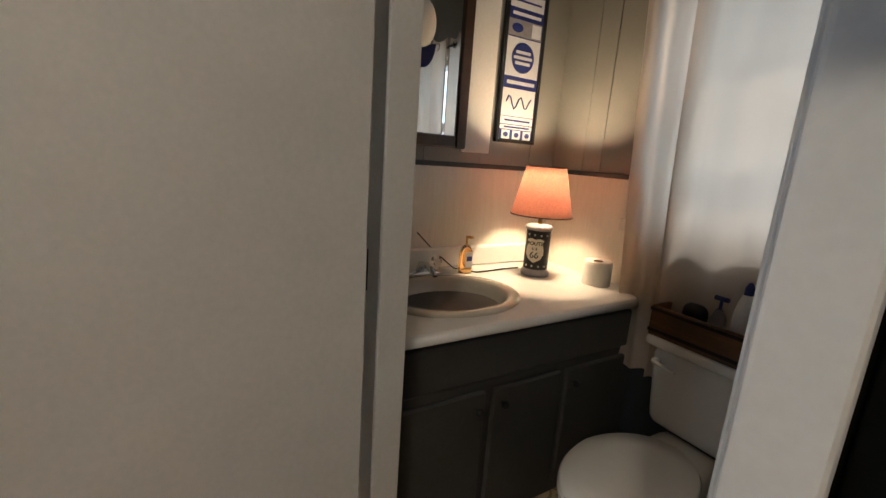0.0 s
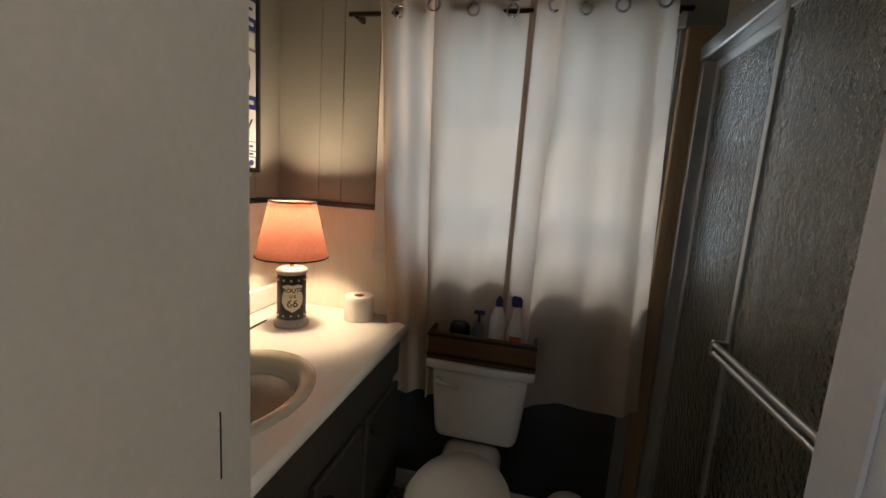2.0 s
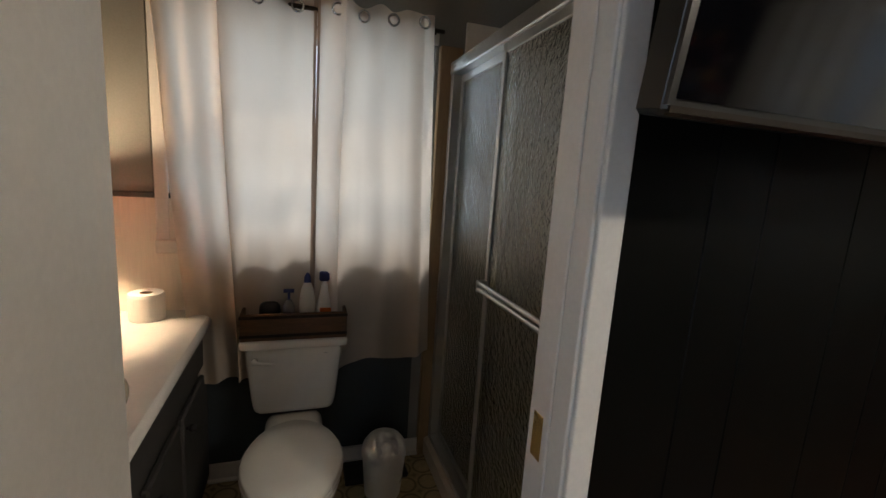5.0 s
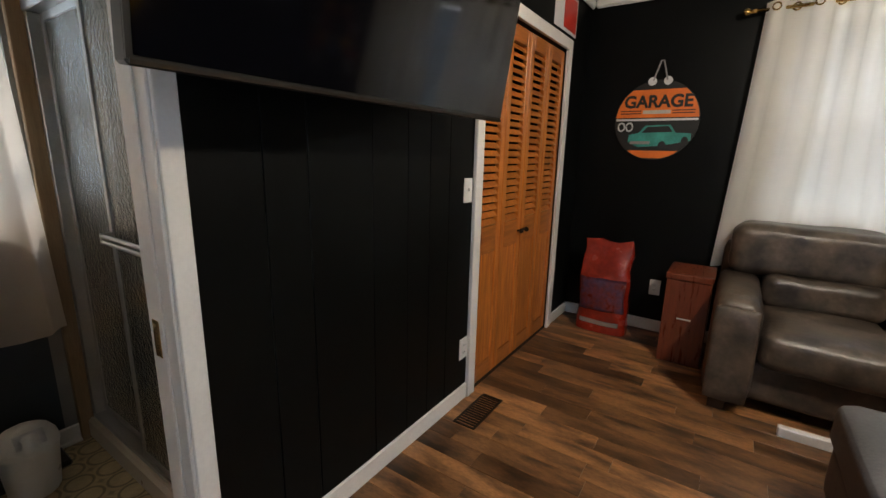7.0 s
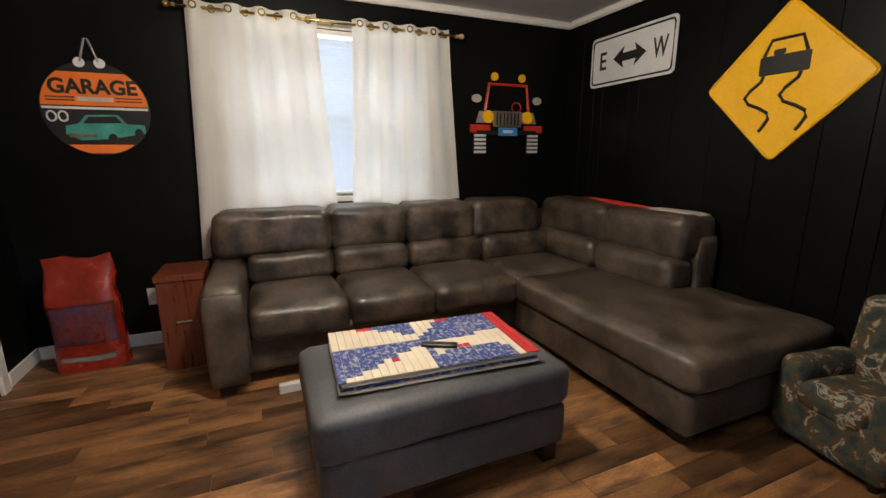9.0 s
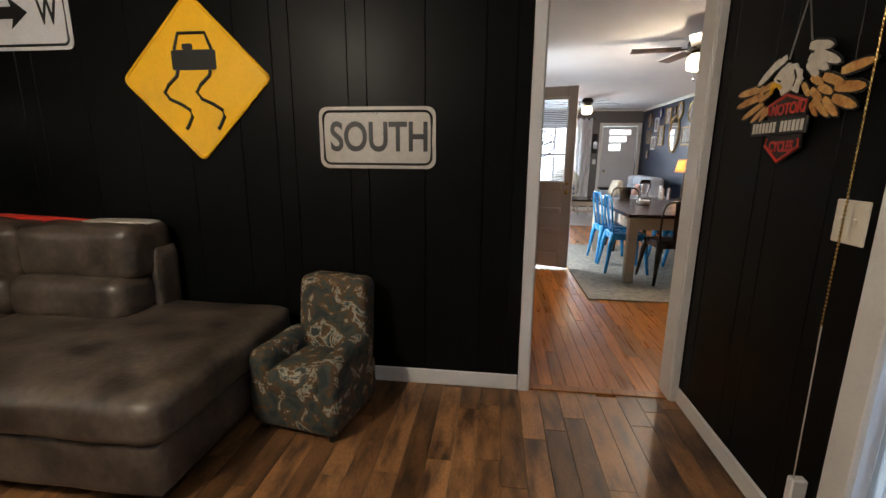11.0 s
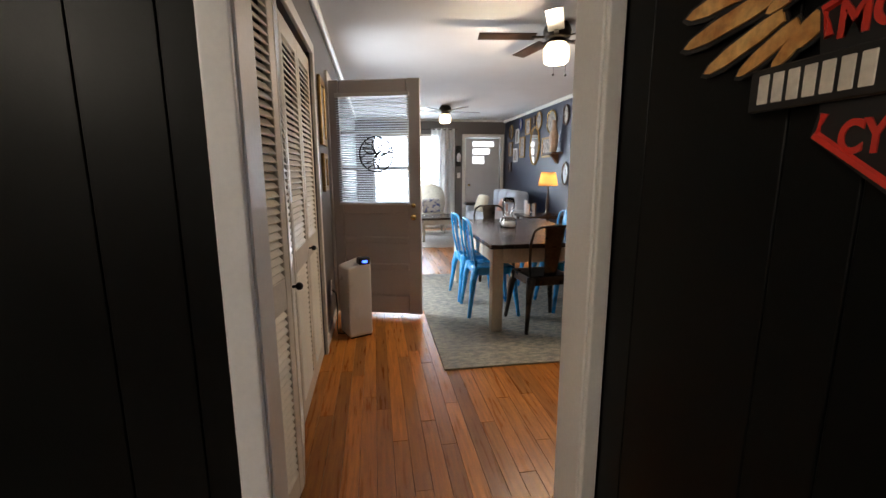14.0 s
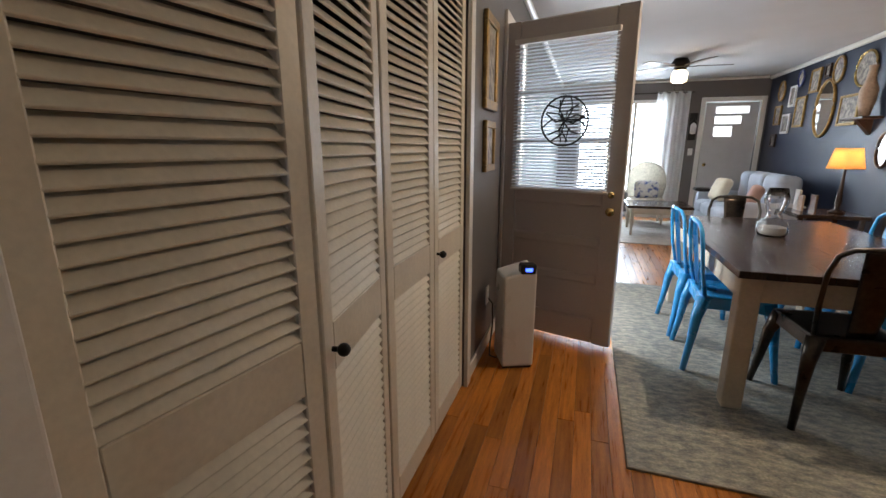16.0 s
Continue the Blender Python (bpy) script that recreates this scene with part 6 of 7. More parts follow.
# wings: base, direction, length and width of each feather; the far wing points to larger y
WINGS = (
    ("g", 3.274, 1.537, -2, 0.180, 0.034), ("g", 3.262, 1.512, -9, 0.193, 0.034), ("g", 3.258, 1.479, -19, 0.148, 0.030), ("g", 3.236, 1.463, -28, 0.106, 0.026), ("g", 3.211, 1.465, -42, 0.082, 0.024),
    ("g", 3.193, 1.468, -41, 0.060, 0.022), ("g", 3.206, 1.545, -17, 0.090, 0.028), ("g", 3.215, 1.515, -22, 0.080, 0.024), ("c", 3.187, 1.618, -30, 0.146, 0.036), ("c", 3.153, 1.622, -24, 0.083, 0.030),
    ("g", 2.890, 1.525, 174, 0.125, 0.034), ("g", 2.905, 1.485, -173, 0.125, 0.038), ("g", 2.905, 1.456, -159, 0.110, 0.034), ("g", 2.940, 1.458, -139, 0.095, 0.030), ("g", 2.985, 1.462, -142, 0.105, 0.026),
    ("g", 2.995, 1.450, -132, 0.062, 0.022), ("g", 2.955, 1.525, -158, 0.105, 0.032), ("g", 2.968, 1.497, -156, 0.075, 0.030), ("g", 3.000, 1.492, -144, 0.075, 0.028), ("g", 3.042, 1.517, -132, 0.065, 0.024),
    ("g", 3.005, 1.531, -151, 0.070, 0.028), ("c", 3.033, 1.578, -140, 0.080, 0.036), ("c", 3.030, 1.596, -150, 0.115, 0.038), ("c", 3.010, 1.606, -156, 0.140, 0.034), ("c", 3.035, 1.630, -168, 0.115, 0.036),
)
for k, (c, y, z, deg, ln, w) in enumerate(WINGS):
    feather("feather", y, z, radians(deg), ln, w, M_FEATH if c == "g" else M_HEAD, 0.003 + 0.0005 * k, eg)
HP = ((0.075, 0.014), (0.047, 0.037), (0.008, 0.055), (-0.012, 0.046), (-0.031, 0.046), (-0.046, 0.028), (-0.062, 0.020), (-0.064, 0.002), (-0.073, -0.010), (-0.058, -0.031), (-0.057, -0.051), (-0.025, -0.036), (0.020, -0.050), (0.035, -0.028), (0.069, -0.001))
eplate("head", [(3.109 + a, 1.540 + b) for a, b in HP], M_HEAD, 0.020, 0.007, "cream eagle head")
eplate("beak", [(3.160 + a, 1.520 + b) for a, b in ((0.031, 0.016), (0.018, 0.023), (-0.022, 0.008), (-0.032, -0.006), (-0.016, -0.008), (-0.006, 0.005), (0.020, 0.001), (0.032, -0.018))], M_YELLOW, 0.021, 0.009, "hooked yellow beak")
eplate("brow", [(3.140, 1.541), (3.166, 1.550), (3.160, 1.543), (3.146, 1.536)], M_INK, 0.027, 0.002)
part("neck_line", tube([(EX - 0.028, 3.075, 1.565), (EX - 0.028, 3.062, 1.540), (EX - 0.028, 3.070, 1.512)], 0.003, 5), M_INK, eg)
shd = eplate("shield", [(3.205, 1.468), (3.105, 1.500), (2.993, 1.466), (3.003, 1.350), (2.998, 1.312), (3.104, 1.255), (3.195, 1.320), (3.188, 1.350)], M_INK, 0.013, 0.006, "black shield edged in red")
for nm, pts in (("shield_edge", ((3.188, 1.430), (3.197, 1.462), (3.105, 1.490), (3.001, 1.459), (3.011, 1.425))), ("shield_edge", ((3.180, 1.346), (3.187, 1.322), (3.104, 1.266), (3.006, 1.315), (3.014, 1.340)))):
    part(nm, tube([(EX - 0.020, a, z) for a, z in pts], 0.0055, 5), M_RED, shd)
part("name_bar", box(EX - 0.028, EX - 0.019, 2.974, 3.280, 1.358, 1.412, 0.002), M_INK, shd)
for k in range(14):
    if k != 6:
        part("name_bar_mark", box(EX - 0.0295, EX - 0.028, 2.986 + 0.0203 * k, 3.001 + 0.0203 * k, 1.367, 1.403, 0.001), M_HEAD, shd, "pale lettering bar")
RE = Matrix.Rotation(radians(-90), 4, "Z") @ RX
words("lettering", "MOTOR", 0.052, Matrix.Translation((EX - 0.0200, 3.100, 1.442)) @ RE, M_RED, shd, 0.001, 0.86, 0.0015)
words("lettering", "CYCLES", 0.050, Matrix.Translation((EX - 0.0200, 3.098, 1.316)) @ RE, M_RED, shd, 0.001, 0.74, 0.0015)
part("hanging_chain", tube([(EX - 0.012, 3.14, 1.61), (EX - 0.010, 3.09, 1.80), (EX - 0.012, 3.03, 1.62)], 0.003, 6), M_ALU, eg)
part("hanger_nail", rod((EX - 0.018, 3.09, 1.80), (EX + 0.004, 3.09, 1.80), 0.004), M_ALU, eg)

ch = thing("bead_chain", "golden bead chain and cord hanging beside the patio door", "chain", (1.34, 2.735, 1.0))
part("chain", tube([(1.335, 2.735, 2.15), (1.335, 2.735, 0.80)], 0.0022, 5), M_BRASS, ch)
bmB = ball((0, 0, 0), 0.0042, u=6, v=4)
me = mesh_of(bmB, M_BRASS, "bead")
for k in range(110):
    share("bead", me, ch, Matrix.Translation((1.335, 2.735, 0.80 + 0.012 * k)))
part("cord", tube([(1.335, 2.735, 0.80), (1.34, 2.73, 0.28)], 0.0022, 5), M_SIGNG, ch)
part("tension_clip", box(1.33, 1.376, 2.715, 2.745, 0.20, 0.29, 0.004), M_PLASTIC, ch, "white tension clip")
pd = thing("door_2", "glazed patio door behind white vertical blinds", "", (1.45, 1.7, 0), kind="structure")
part("door_frame", boxes([(1.42, 1.48, 2.56, 2.62, 0, 2.08), (1.42, 1.48, 0.75, 0.81, 0, 2.08), (1.42, 1.48, 0.81, 2.56, 2.02, 2.08), (1.42, 1.48, 0.81, 2.56, 0.0, 0.08), (1.43, 1.47, 1.65, 1.72, 0.08, 2.02)], 0.003), M_WHITE, pd)
pane = part("pane", box(1.449, 1.453, 0.81, 2.56, 0.08, 2.02), M_GLASS, pd)
pane.visible_shadow = False
vb = thing("vertical_blind", "white vertical blind over the patio door", "blind", (1.38, 1.7, 2.05))
part("head_rail", box(1.345, 1.385, 0.80, 2.57, 2.01, 2.05, 0.004), M_WHITE, vb)
bmV = box(-0.0008, 0.0008, -0.044, 0.044, 0.03, 2.01)
me = mesh_of(bmV, M_VANE, "vane")
for k in range(22):
    share("vane", me, vb, Matrix.Translation((1.362, 2.535 - 0.079 * k, 0)) @ Matrix.Rotation(radians(-24), 4, "Z"))
cl = thing("ceiling_lamp", "white glass dome lamp on the den ceiling, lit", "lamp", (-1.10, 1.35, 2.36))
part("canopy", lathe((-1.10, 1.35, 2.385), [(0.0, 0.035), (0.10, 0.035), (0.11, 0.02), (0.09, 0.0)], 24), M_BRONZE, cl, smooth=True)
part("globe", sheet(lambda u, v: (-1.10 + 0.12 * math.cos(2 * math.pi * u) * math.cos(radians(85 * v)), 1.35 + 0.12 * math.sin(2 * math.pi * u) * math.cos(radians(85 * v)), 2.385 - 0.09 * math.sin(radians(85 * v))), 24, 8), M_BULBG, cl, "lit white glass dome", True)


# wall panels with grooves, floor planks
def panels(wall, axis, lo, hi, at0, at1, z0, z1, mtl, seed):
    rnd = random.Random(seed)
    a = lo
    while a < hi - 0.02:
        w = rnd.choice((0.10, 0.20, 0.28, 0.30, 0.15))
        b = min(hi, a + w)
        if hi - b < 0.05:
            b = hi
        r = (a + 0.0014, b - 0.0014, at0, at1, z0, z1) if axis == "x" else (at0, at1, a + 0.0014, b - 0.0014, z0, z1)
        part("panel", box(*r, bevel=0.0015), mtl, wall)
        a = b


panels(wall_north, "x", -3.02, 0.534, 3.66, 3.668, 0.0, 2.36, M_BLACK, 1)
panels(wall_north, "x", 0.534, 1.37, 3.66, 3.668, 2.11, 2.36, M_BLACK, 2)
panels(wall_south, "x", -1.376, -0.042, -0.416, -0.41, 0.0, 2.36, M_BLACK, 3)
panels(wall_east, "y", 2.668, 3.64, 1.38, 1.386, 0.0, 2.36, M_BLACK, 4)
panels(wall_be, "y", -1.62, -0.53, 1.456, 1.46, 1.226, 2.41, M_BATHWALL, 5)
panels(wall_bs, "x", 1.02, 1.455, -1.63, -1.626, 1.226, 2.41, M_BATHWALL, 6)


def planks(floor, x0, x1, y0, y1, w, lens, top, mtl, seed, stuff_mtl=None, limit=295):
    """Boards that run along y, end to end with staggered joints."""
    rnd = random.Random(seed)
    rest, n = bmesh.new(), 0
    meshes = {}
    x = x0
    while x < x1 - 0.01:
        y = y0 - rnd.random() * 0.5
        xe = min(x + w, x1)
        while y < y1:
            ln = rnd.choice(lens)
            a, b = max(y, y0), min(y + ln, y1)
            y += ln
            if b - a < 0.03:
                continue
            dz = rnd.uniform(-0.0006, 0.0006)
            if n < limit:
                key = (round(xe - x, 4), round(b - a, 3))
                if key not in meshes:
                    meshes[key] = mesh_of(box(0.0006, xe - x - 0.0006, 0.0006, b - a - 0.0006, -0.011, 0.0, 0.0007), mtl, "plank")
                share("plank", meshes[key], floor, Matrix.Translation((x, a, top + dz)))
                n += 1
            else:
                box(x + 0.0006, xe - 0.0006, a + 0.0006, b - 0.0006, top - 0.011 + dz, top + dz, bm=rest)
        x = xe
    if len(rest.verts):
        part("far_boards", rest, stuff_mtl, floor, kind="stuff")
    else:
        rest.free()

# ---- hall, dining and living room ----
H = 1.98
for k, (a, b, xa, xb) in enumerate(((3.935, 4.375, 0.445, 0.515), (4.375, 4.815, 0.515, 0.445), (4.825, 5.265, 0.445, 0.445), (5.265, 5.705, 0.445, 0.445))):
    ang = math.atan2(b - a, xb - xa)
    w = math.hypot(b - a, xb - xa)
    m = Matrix.Translation((xa - 0.005, a, 0)) @ Matrix.Rotation(ang, 4, "Z") @ Matrix.Diagonal((1, -1, 1, 1))
    louver_panel(m, w - 0.003, 0.015, H, 0.79, 0.905, M_LOUVER, M_LOUVER, True, "white louvered closet doors", 34, 23, 0.60, {1: 0.04, 3: 0.03}.get(k), M_IRON, label="cream painted louvered bifold closet door leaf")

# open entry door
dm = Matrix.Translation((0.475, 6.655, 0)) @ Matrix.Rotation(math.atan2(6.433 - 6.655, 1.237 - 0.475), 4, "Z")
ed = thing("door_3", "warm grey half-glazed entry door standing open with a blind", "", (0.475, 6.655, 0), kind="structure")
DW = 0.79
part("stile", box(0, 0.095, -0.022, 0.022, 0.02, 2.04, 0.003, m=dm), M_GREYDOOR, ed)
part("stile", box(DW - 0.11, DW, -0.022, 0.022, 0.02, 2.04, 0.003, m=dm), M_GREYDOOR, ed)
for a, b in ((1.92, 2.04), (0.92, 1.03), (0.66, 0.72), (0.42, 0.48), (0.02, 0.19)):
    part("rail", box(0.095, DW - 0.11, -0.022, 0.022, a, b, 0.011, m=dm), M_GREYDOOR, ed)
for a, b in ((0.72, 0.92), (0.48, 0.66), (0.19, 0.42)):
    part("sunk_panel", box(0.095, DW - 0.11, -0.003, 0.008, a, b, m=dm), M_GREYDOOR, ed)
pane = part("pane", box(0.095, DW - 0.11, 0.010, 0.014, 1.03, 1.92, m=dm), M_GLASS, ed)
pane.visible_shadow = False
for z in (1.32, 1.62):
    part("glazing_bar", box(0.095, DW - 0.11, 0.002, 0.022, z - 0.012, z + 0.012, 0.002, m=dm), M_GREYDOOR, ed)
for z, r in ((1.0, 0.021), (0.90, 0.027)):
    bm = rod(dm @ Vector((DW - 0.055, -0.022, z)), dm @ Vector((DW - 0.055, -0.06, z)), 0.012)
    ball(dm @ Vector((DW - 0.055, -0.065, z)), r, bm)
    part("door_knob" if r > 0.025 else "deadbolt", bm, M_BRASS, ed, "brass knob", True)
for z in (0.25, 1.08, 1.78):
    part("hinge", rod((0.476, 6.636, z - 0.045), (0.476, 6.636, z + 0.045), 0.008), M_IRON, ed, "black hinge")
db = thing("door_blind", "white mini blind hanging on the entry door window", "blind", dm @ Vector((0.39, -0.03, 1.0)))
part("head_rail", box(0.07, DW - 0.085, -0.048, -0.024, 1.90, 1.93, 0.002, m=dm), M_WHITE, db)
part("bottom_rail", box(0.07, DW - 0.085, -0.046, -0.026, 1.0, 1.014, 0.002, m=dm), M_WHITE, db)
bmS = box(0.075, DW - 0.09, -0.011, 0.011, -0.0006, 0.0006)
bmesh.ops.rotate(bmS, verts=bmS.verts, cent=(0, 0, 0), matrix=Matrix.Rotation(radians(28), 3, "X"))
me = mesh_of(bmS, M_BLIND, "slat")
for k in range(44):
    share("slat", me, db, dm @ Matrix.Translation((0, -0.036, 1.025 + 0.0198 * k)))
wr = thing("wall_wreath", "round openwork metal ornament hung on the door blind", "ornament", dm @ Vector((0.42, -0.055, 1.43)))


def circ(c, r, n=28):
    return [dm @ Vector((c[0] + r * math.cos(2 * math.pi * k / n), -0.055, c[1] + r * math.sin(2 * math.pi * k / n))) for k in range(n)]


part("ring", tube(circ((0.42, 1.43), 0.145), 0.006, 6, closed=True), M_IRON, wr)
rnd = random.Random(4)
for k in range(9):
    a = rnd.uniform(0, 6.28)
    p = [dm @ Vector((0.42 + 0.14 * t * math.cos(a + 0.9 * t * (-1) ** k), -0.055, 1.43 + 0.14 * t * math.sin(a + 0.9 * t * (-1) ** k))) for t in (-0.9, -0.4, 0.1, 0.6, 1.0)]
    part("scroll", tube(p, 0.005, 5), M_IRON, wr)

# air purifier
ap = thing("air_purifier", "slim white air purifier with a blue display by the wall", "air purifier", (0.66, 6.07, 0))
am = Matrix.Translation((0.665, 6.10, 0)) @ Matrix.Rotation(radians(24), 4, "Z")
bmA = box(-0.095, 0.095, -0.105, 0.105, 0.012, 0.56, 0.018, seg=3)
for v in bmA.verts:
    if v.co.z > 0.4:
        v.co.z += 0.055 * (v.co.x + 0.095) / 0.19 * (1 if v.co.y > -0.2 else 0)
bmesh.ops.transform(bmA, matrix=am, verts=bmA.verts)
part("case", bmA, M_PLASTIC, ap, smooth=False)
part("foot_plinth", box(-0.085, 0.085, -0.095, 0.095, 0.0, 0.013, m=am), M_DARKPL, ap)
part("side_slot", box(0.094, 0.0975, -0.06, -0.03, 0.10, 0.44, 0.001, m=am), M_DARKPL, ap, "dark air slot")
part("control_panel", box(0.0, 0.09, -0.1075, -0.04, 0.575, 0.635, 0.008, m=am), M_DARKPL, ap, "black control panel")
part("display_light", box(0.025, 0.065, -0.109, -0.1075, 0.595, 0.615, m=am), M_LED, ap, "blue display light")


def picture(name, m, w, h, fw, fmat, inner, label, oval=False, group=""):
    """A framed picture; local x along the wall, z up, y out of the wall."""
    th = thing(name, label, "picture", m.translation, group)
    if oval:
        part("frame", tube([m @ Vector((w / 2 * math.cos(2 * math.pi * k / 32), 0.012, h / 2 * math.sin(2 * math.pi * k / 32))) for k in range(32)], fw / 2, 8, closed=True), fmat, th, smooth=True)
        bm = plate(ring(0, 0, w / 2, h / 2, 32), 0.003, 0.011)
        bmesh.ops.transform(bm, matrix=m, verts=bm.verts)
        part("inset", bm, inner, th)
    else:
        bm = bmesh.new()
        for r in ((-w / 2, w / 2, 0, 0.024, h / 2 - fw, h / 2), (-w / 2, w / 2, 0, 0.024, -h / 2, -h / 2 + fw), (-w / 2, -w / 2 + fw, 0, 0.024, -h / 2 + fw, h / 2 - fw), (w / 2 - fw, w / 2, 0, 0.024, -h / 2 + fw, h / 2 - fw)):
            box(*r, bevel=0.004, bm=bm)
        bmesh.ops.transform(bm, matrix=m, verts=bm.verts)
        part("frame", bm, fmat, th)
        part("inset", box(-w / 2 + fw, w / 2 - fw, 0.002, 0.012, -h / 2 + fw, h / 2 - fw, m=m), inner, th)
    return th


LW = Matrix.Rotation(radians(-90), 4, "Z")
picture("picture_frame", Matrix.Translation((0.462, 6.16, 1.72)) @ LW, 0.30, 0.48, 0.05, M_GILT, M_PAPER, "gilt framed print on the grey hall wall")
picture("picture_frame", Matrix.Translation((0.462, 6.16, 1.28)) @ LW, 0.24, 0.28, 0.04, M_GILT, M_PAPER, "small gilt framed print under a larger one")
switch_plate("wall_outlet", (0.46, 6.25, 0.35), "x", 1, 0.075, 0.118, 1, "white outlet low on the grey wall", M_PLASTIC, True)

part("power_cord", tube([(0.472, 6.25, 0.33), (0.500, 6.245, 0.30), (0.510, 6.22, 0.16), (0.505, 6.17, 0.03), (0.520, 6.10, 0.010), (0.560, 6.08, 0.010), (0.595, 6.09, 0.03)], 0.005, 8), M_DARKPL, ap, "black power cord", True)
sd = thing("smoke_detector", "small round white smoke detector on the ceiling", "smoke detector", (3.87, 7.98, 2.42))
part("base", lathe((3.87, 7.98, 2.38), [(0.0, 0.0), (0.045, 0.0), (0.062, 0.012), (0.066, 0.04)], 24), M_PLASTIC, sd, smooth=True)
part("test_button", lathe((3.87, 7.98, 2.376), [(0.0, 0.0), (0.012, 0.0), (0.014, 0.006)], 12), M_SIGNG, sd)

# rug and dining table
rg = thing("area_rug", "faded grey and cream distressed rug under the dining table", "rug", (2.4, 6.6, 0))
part("woven_field", cushion(1.26, 3.75, 5.33, 7.95, 0.0, 0.012, 0.005, wrinkle=0.0015, n=12), M_RUG, rg)
part("binding", tube([(1.26, 5.33, 0.006), (1.26, 7.95, 0.006), (3.75, 7.95, 0.006), (3.75, 5.33, 0.006)], 0.006, 6, closed=True), mat("rug_binding", (0.30, 0.26, 0.20), 0.9, var=0.2), rg)

dt = thing("dining_table", "farmhouse dining table, dark plank top on cream square legs", "table", (2.245, 6.75, 0.012))
TX0, TX1, TY0, TY1, TZ = 1.705, 2.785, 5.87, 7.64, 0.73
for k in range(6):
    w = (TX1 - TX0) / 6
    part("top_board", box(TX0 + w * k + 0.0008, TX0 + w * (k + 1) - 0.0008, TY0, TY1, TZ - 0.035, TZ, 0.0012), M_TABLETOP, dt)
for x in (TX0 + 0.03, TX1 - 0.12):
    for y in (TY0 + 0.05, TY1 - 0.14):
        part("leg", box(x, x + 0.09, y, y + 0.09, 0.012, TZ - 0.035, 0.005), M_TABLELEG, dt)
for r in ((TX0 + 0.12, TX1 - 0.12, TY0 + 0.06, TY0 + 0.085, 0.57, TZ - 0.035), (TX0 + 0.12, TX1 - 0.12, TY1 - 0.085, TY1 - 0.06, 0.57, TZ - 0.035), (TX0 + 0.04, TX0 + 0.065, TY0 + 0.14, TY1 - 0.14, 0.57, TZ - 0.035), (TX1 - 0.065, TX1 - 0.04, TY0 + 0.14, TY1 - 0.14, 0.57, TZ - 0.035)):
    part("apron", box(*r, bevel=0.003), M_TABLELEG, dt)


def metal_chair(name, mtl, label, group):
    """A stamped steel café chair: flared legs, pan seat, bent tube back and a centre splat; it faces +y."""
    th = thing(name, label, "chair", (0, 0, 0), group)
    part("seat", cushion(-0.18, 0.18, -0.18, 0.18, 0.425, 0.450, 0.012, wrinkle=0, n=8, puff=-0.006), mtl, th, smooth=True)
    for sx_ in (-1, 1):
        for sy_ in (-1, 1):
            top, bot = Vector((0.155 * sx_, 0.155 * sy_, 0.43)), Vector((0.215 * sx_, 0.225 * sy_, 0.0))
            mid = top.lerp(bot, 0.25) + Vector((0.012 * sx_, 0.012 * sy_, 0))
            part("leg", tube([top, mid, top.lerp(bot, 0.6) + Vector((0.004 * sx_, 0.004 * sy_, 0)), bot], [0.040, 0.030, 0.021, 0.016], 8), mtl, th, smooth=True)
        part("side_rail", box(sx_ * 0.172 - 0.008, sx_ * 0.172 + 0.008, -0.15, 0.15, 0.375, 0.435, 0.004), mtl, th)
    for y in (-0.172, 0.172):
        part("cross_rail", box(-0.15, 0.15, y - 0.008, y + 0.008, 0.375, 0.435, 0.004), mtl, th)
    pts = [(-0.165, -0.155, 0.44), (-0.185, -0.185, 0.58), (-0.19, -0.205, 0.74), (-0.17, -0.215, 0.82), (-0.12, -0.222, 0.85), (0, -0.228, 0.855), (0.12, -0.222, 0.85), (0.17, -0.215, 0.82), (0.19, -0.205, 0.74), (0.185, -0.185, 0.58), (0.165, -0.155, 0.44)]
    part("back_hoop", tube(pts, 0.0115, 8), mtl, th, smooth=True)
    part("splat", sheet(lambda u, v: ((u - 0.5) * (0.105 + 0.065 * v), -0.165 - 0.062 * v + 0.012 * math.cos(math.pi * (u - 0.5)), 0.445 + 0.41 * v), 8, 10, 0.003), mtl, th, smooth=True)
    return th


def at(x, y, deg, z=0.012):
    return Matrix.Translation((x, y, z)) @ Matrix.Rotation(radians(deg), 4, "Z")


gun = metal_chair("metal_chair", M_GUN, "gunmetal steel cafe chair drawn up to the dining table", "chairs round the dining table")
gun.matrix_basis = at(2.19, 6.06, 4)
copy_thing(gun, at(2.24, 7.72, 180))
blue = metal_chair("blue_chair", M_BLUE, "sky blue enamelled steel cafe chair at the dining table", "chairs round the dining table")
blue.matrix_basis = at(1.86, 6.48, -92)
for m in (at(1.85, 6.98, -88), at(2.63, 6.50, 92), at(2.62, 7.02, 88)):
    copy_thing(blue, m)

vs = thing("glass_jug", "clear glass hurricane vase standing on the dining table", "vase", (2.15, 6.85, 0.73))
part("glass", lathe((2.15, 6.85, 0.73), [(0.0, 0.004), (0.075, 0.004), (0.085, 0.03), (0.082, 0.08), (0.045, 0.115), (0.038, 0.14), (0.06, 0.20), (0.066, 0.24), (0.05, 0.30), (0.047, 0.30), (0.062, 0.24), (0.056, 0.20), (0.034, 0.14), (0.041, 0.118), (0.078, 0.08), (0.080, 0.03), (0.07, 0.010), (0.0, 0.010)], 28), M_GLASS, vs, smooth=True)
part("filling", lathe((2.15, 6.85, 0.742), [(0.0, 0.0), (0.066, 0.0), (0.074, 0.02), (0.07, 0.045), (0.0, 0.05)], 20), mat("pale_sand", (0.62, 0.58, 0.52), 0.9, var=0.2), vs)


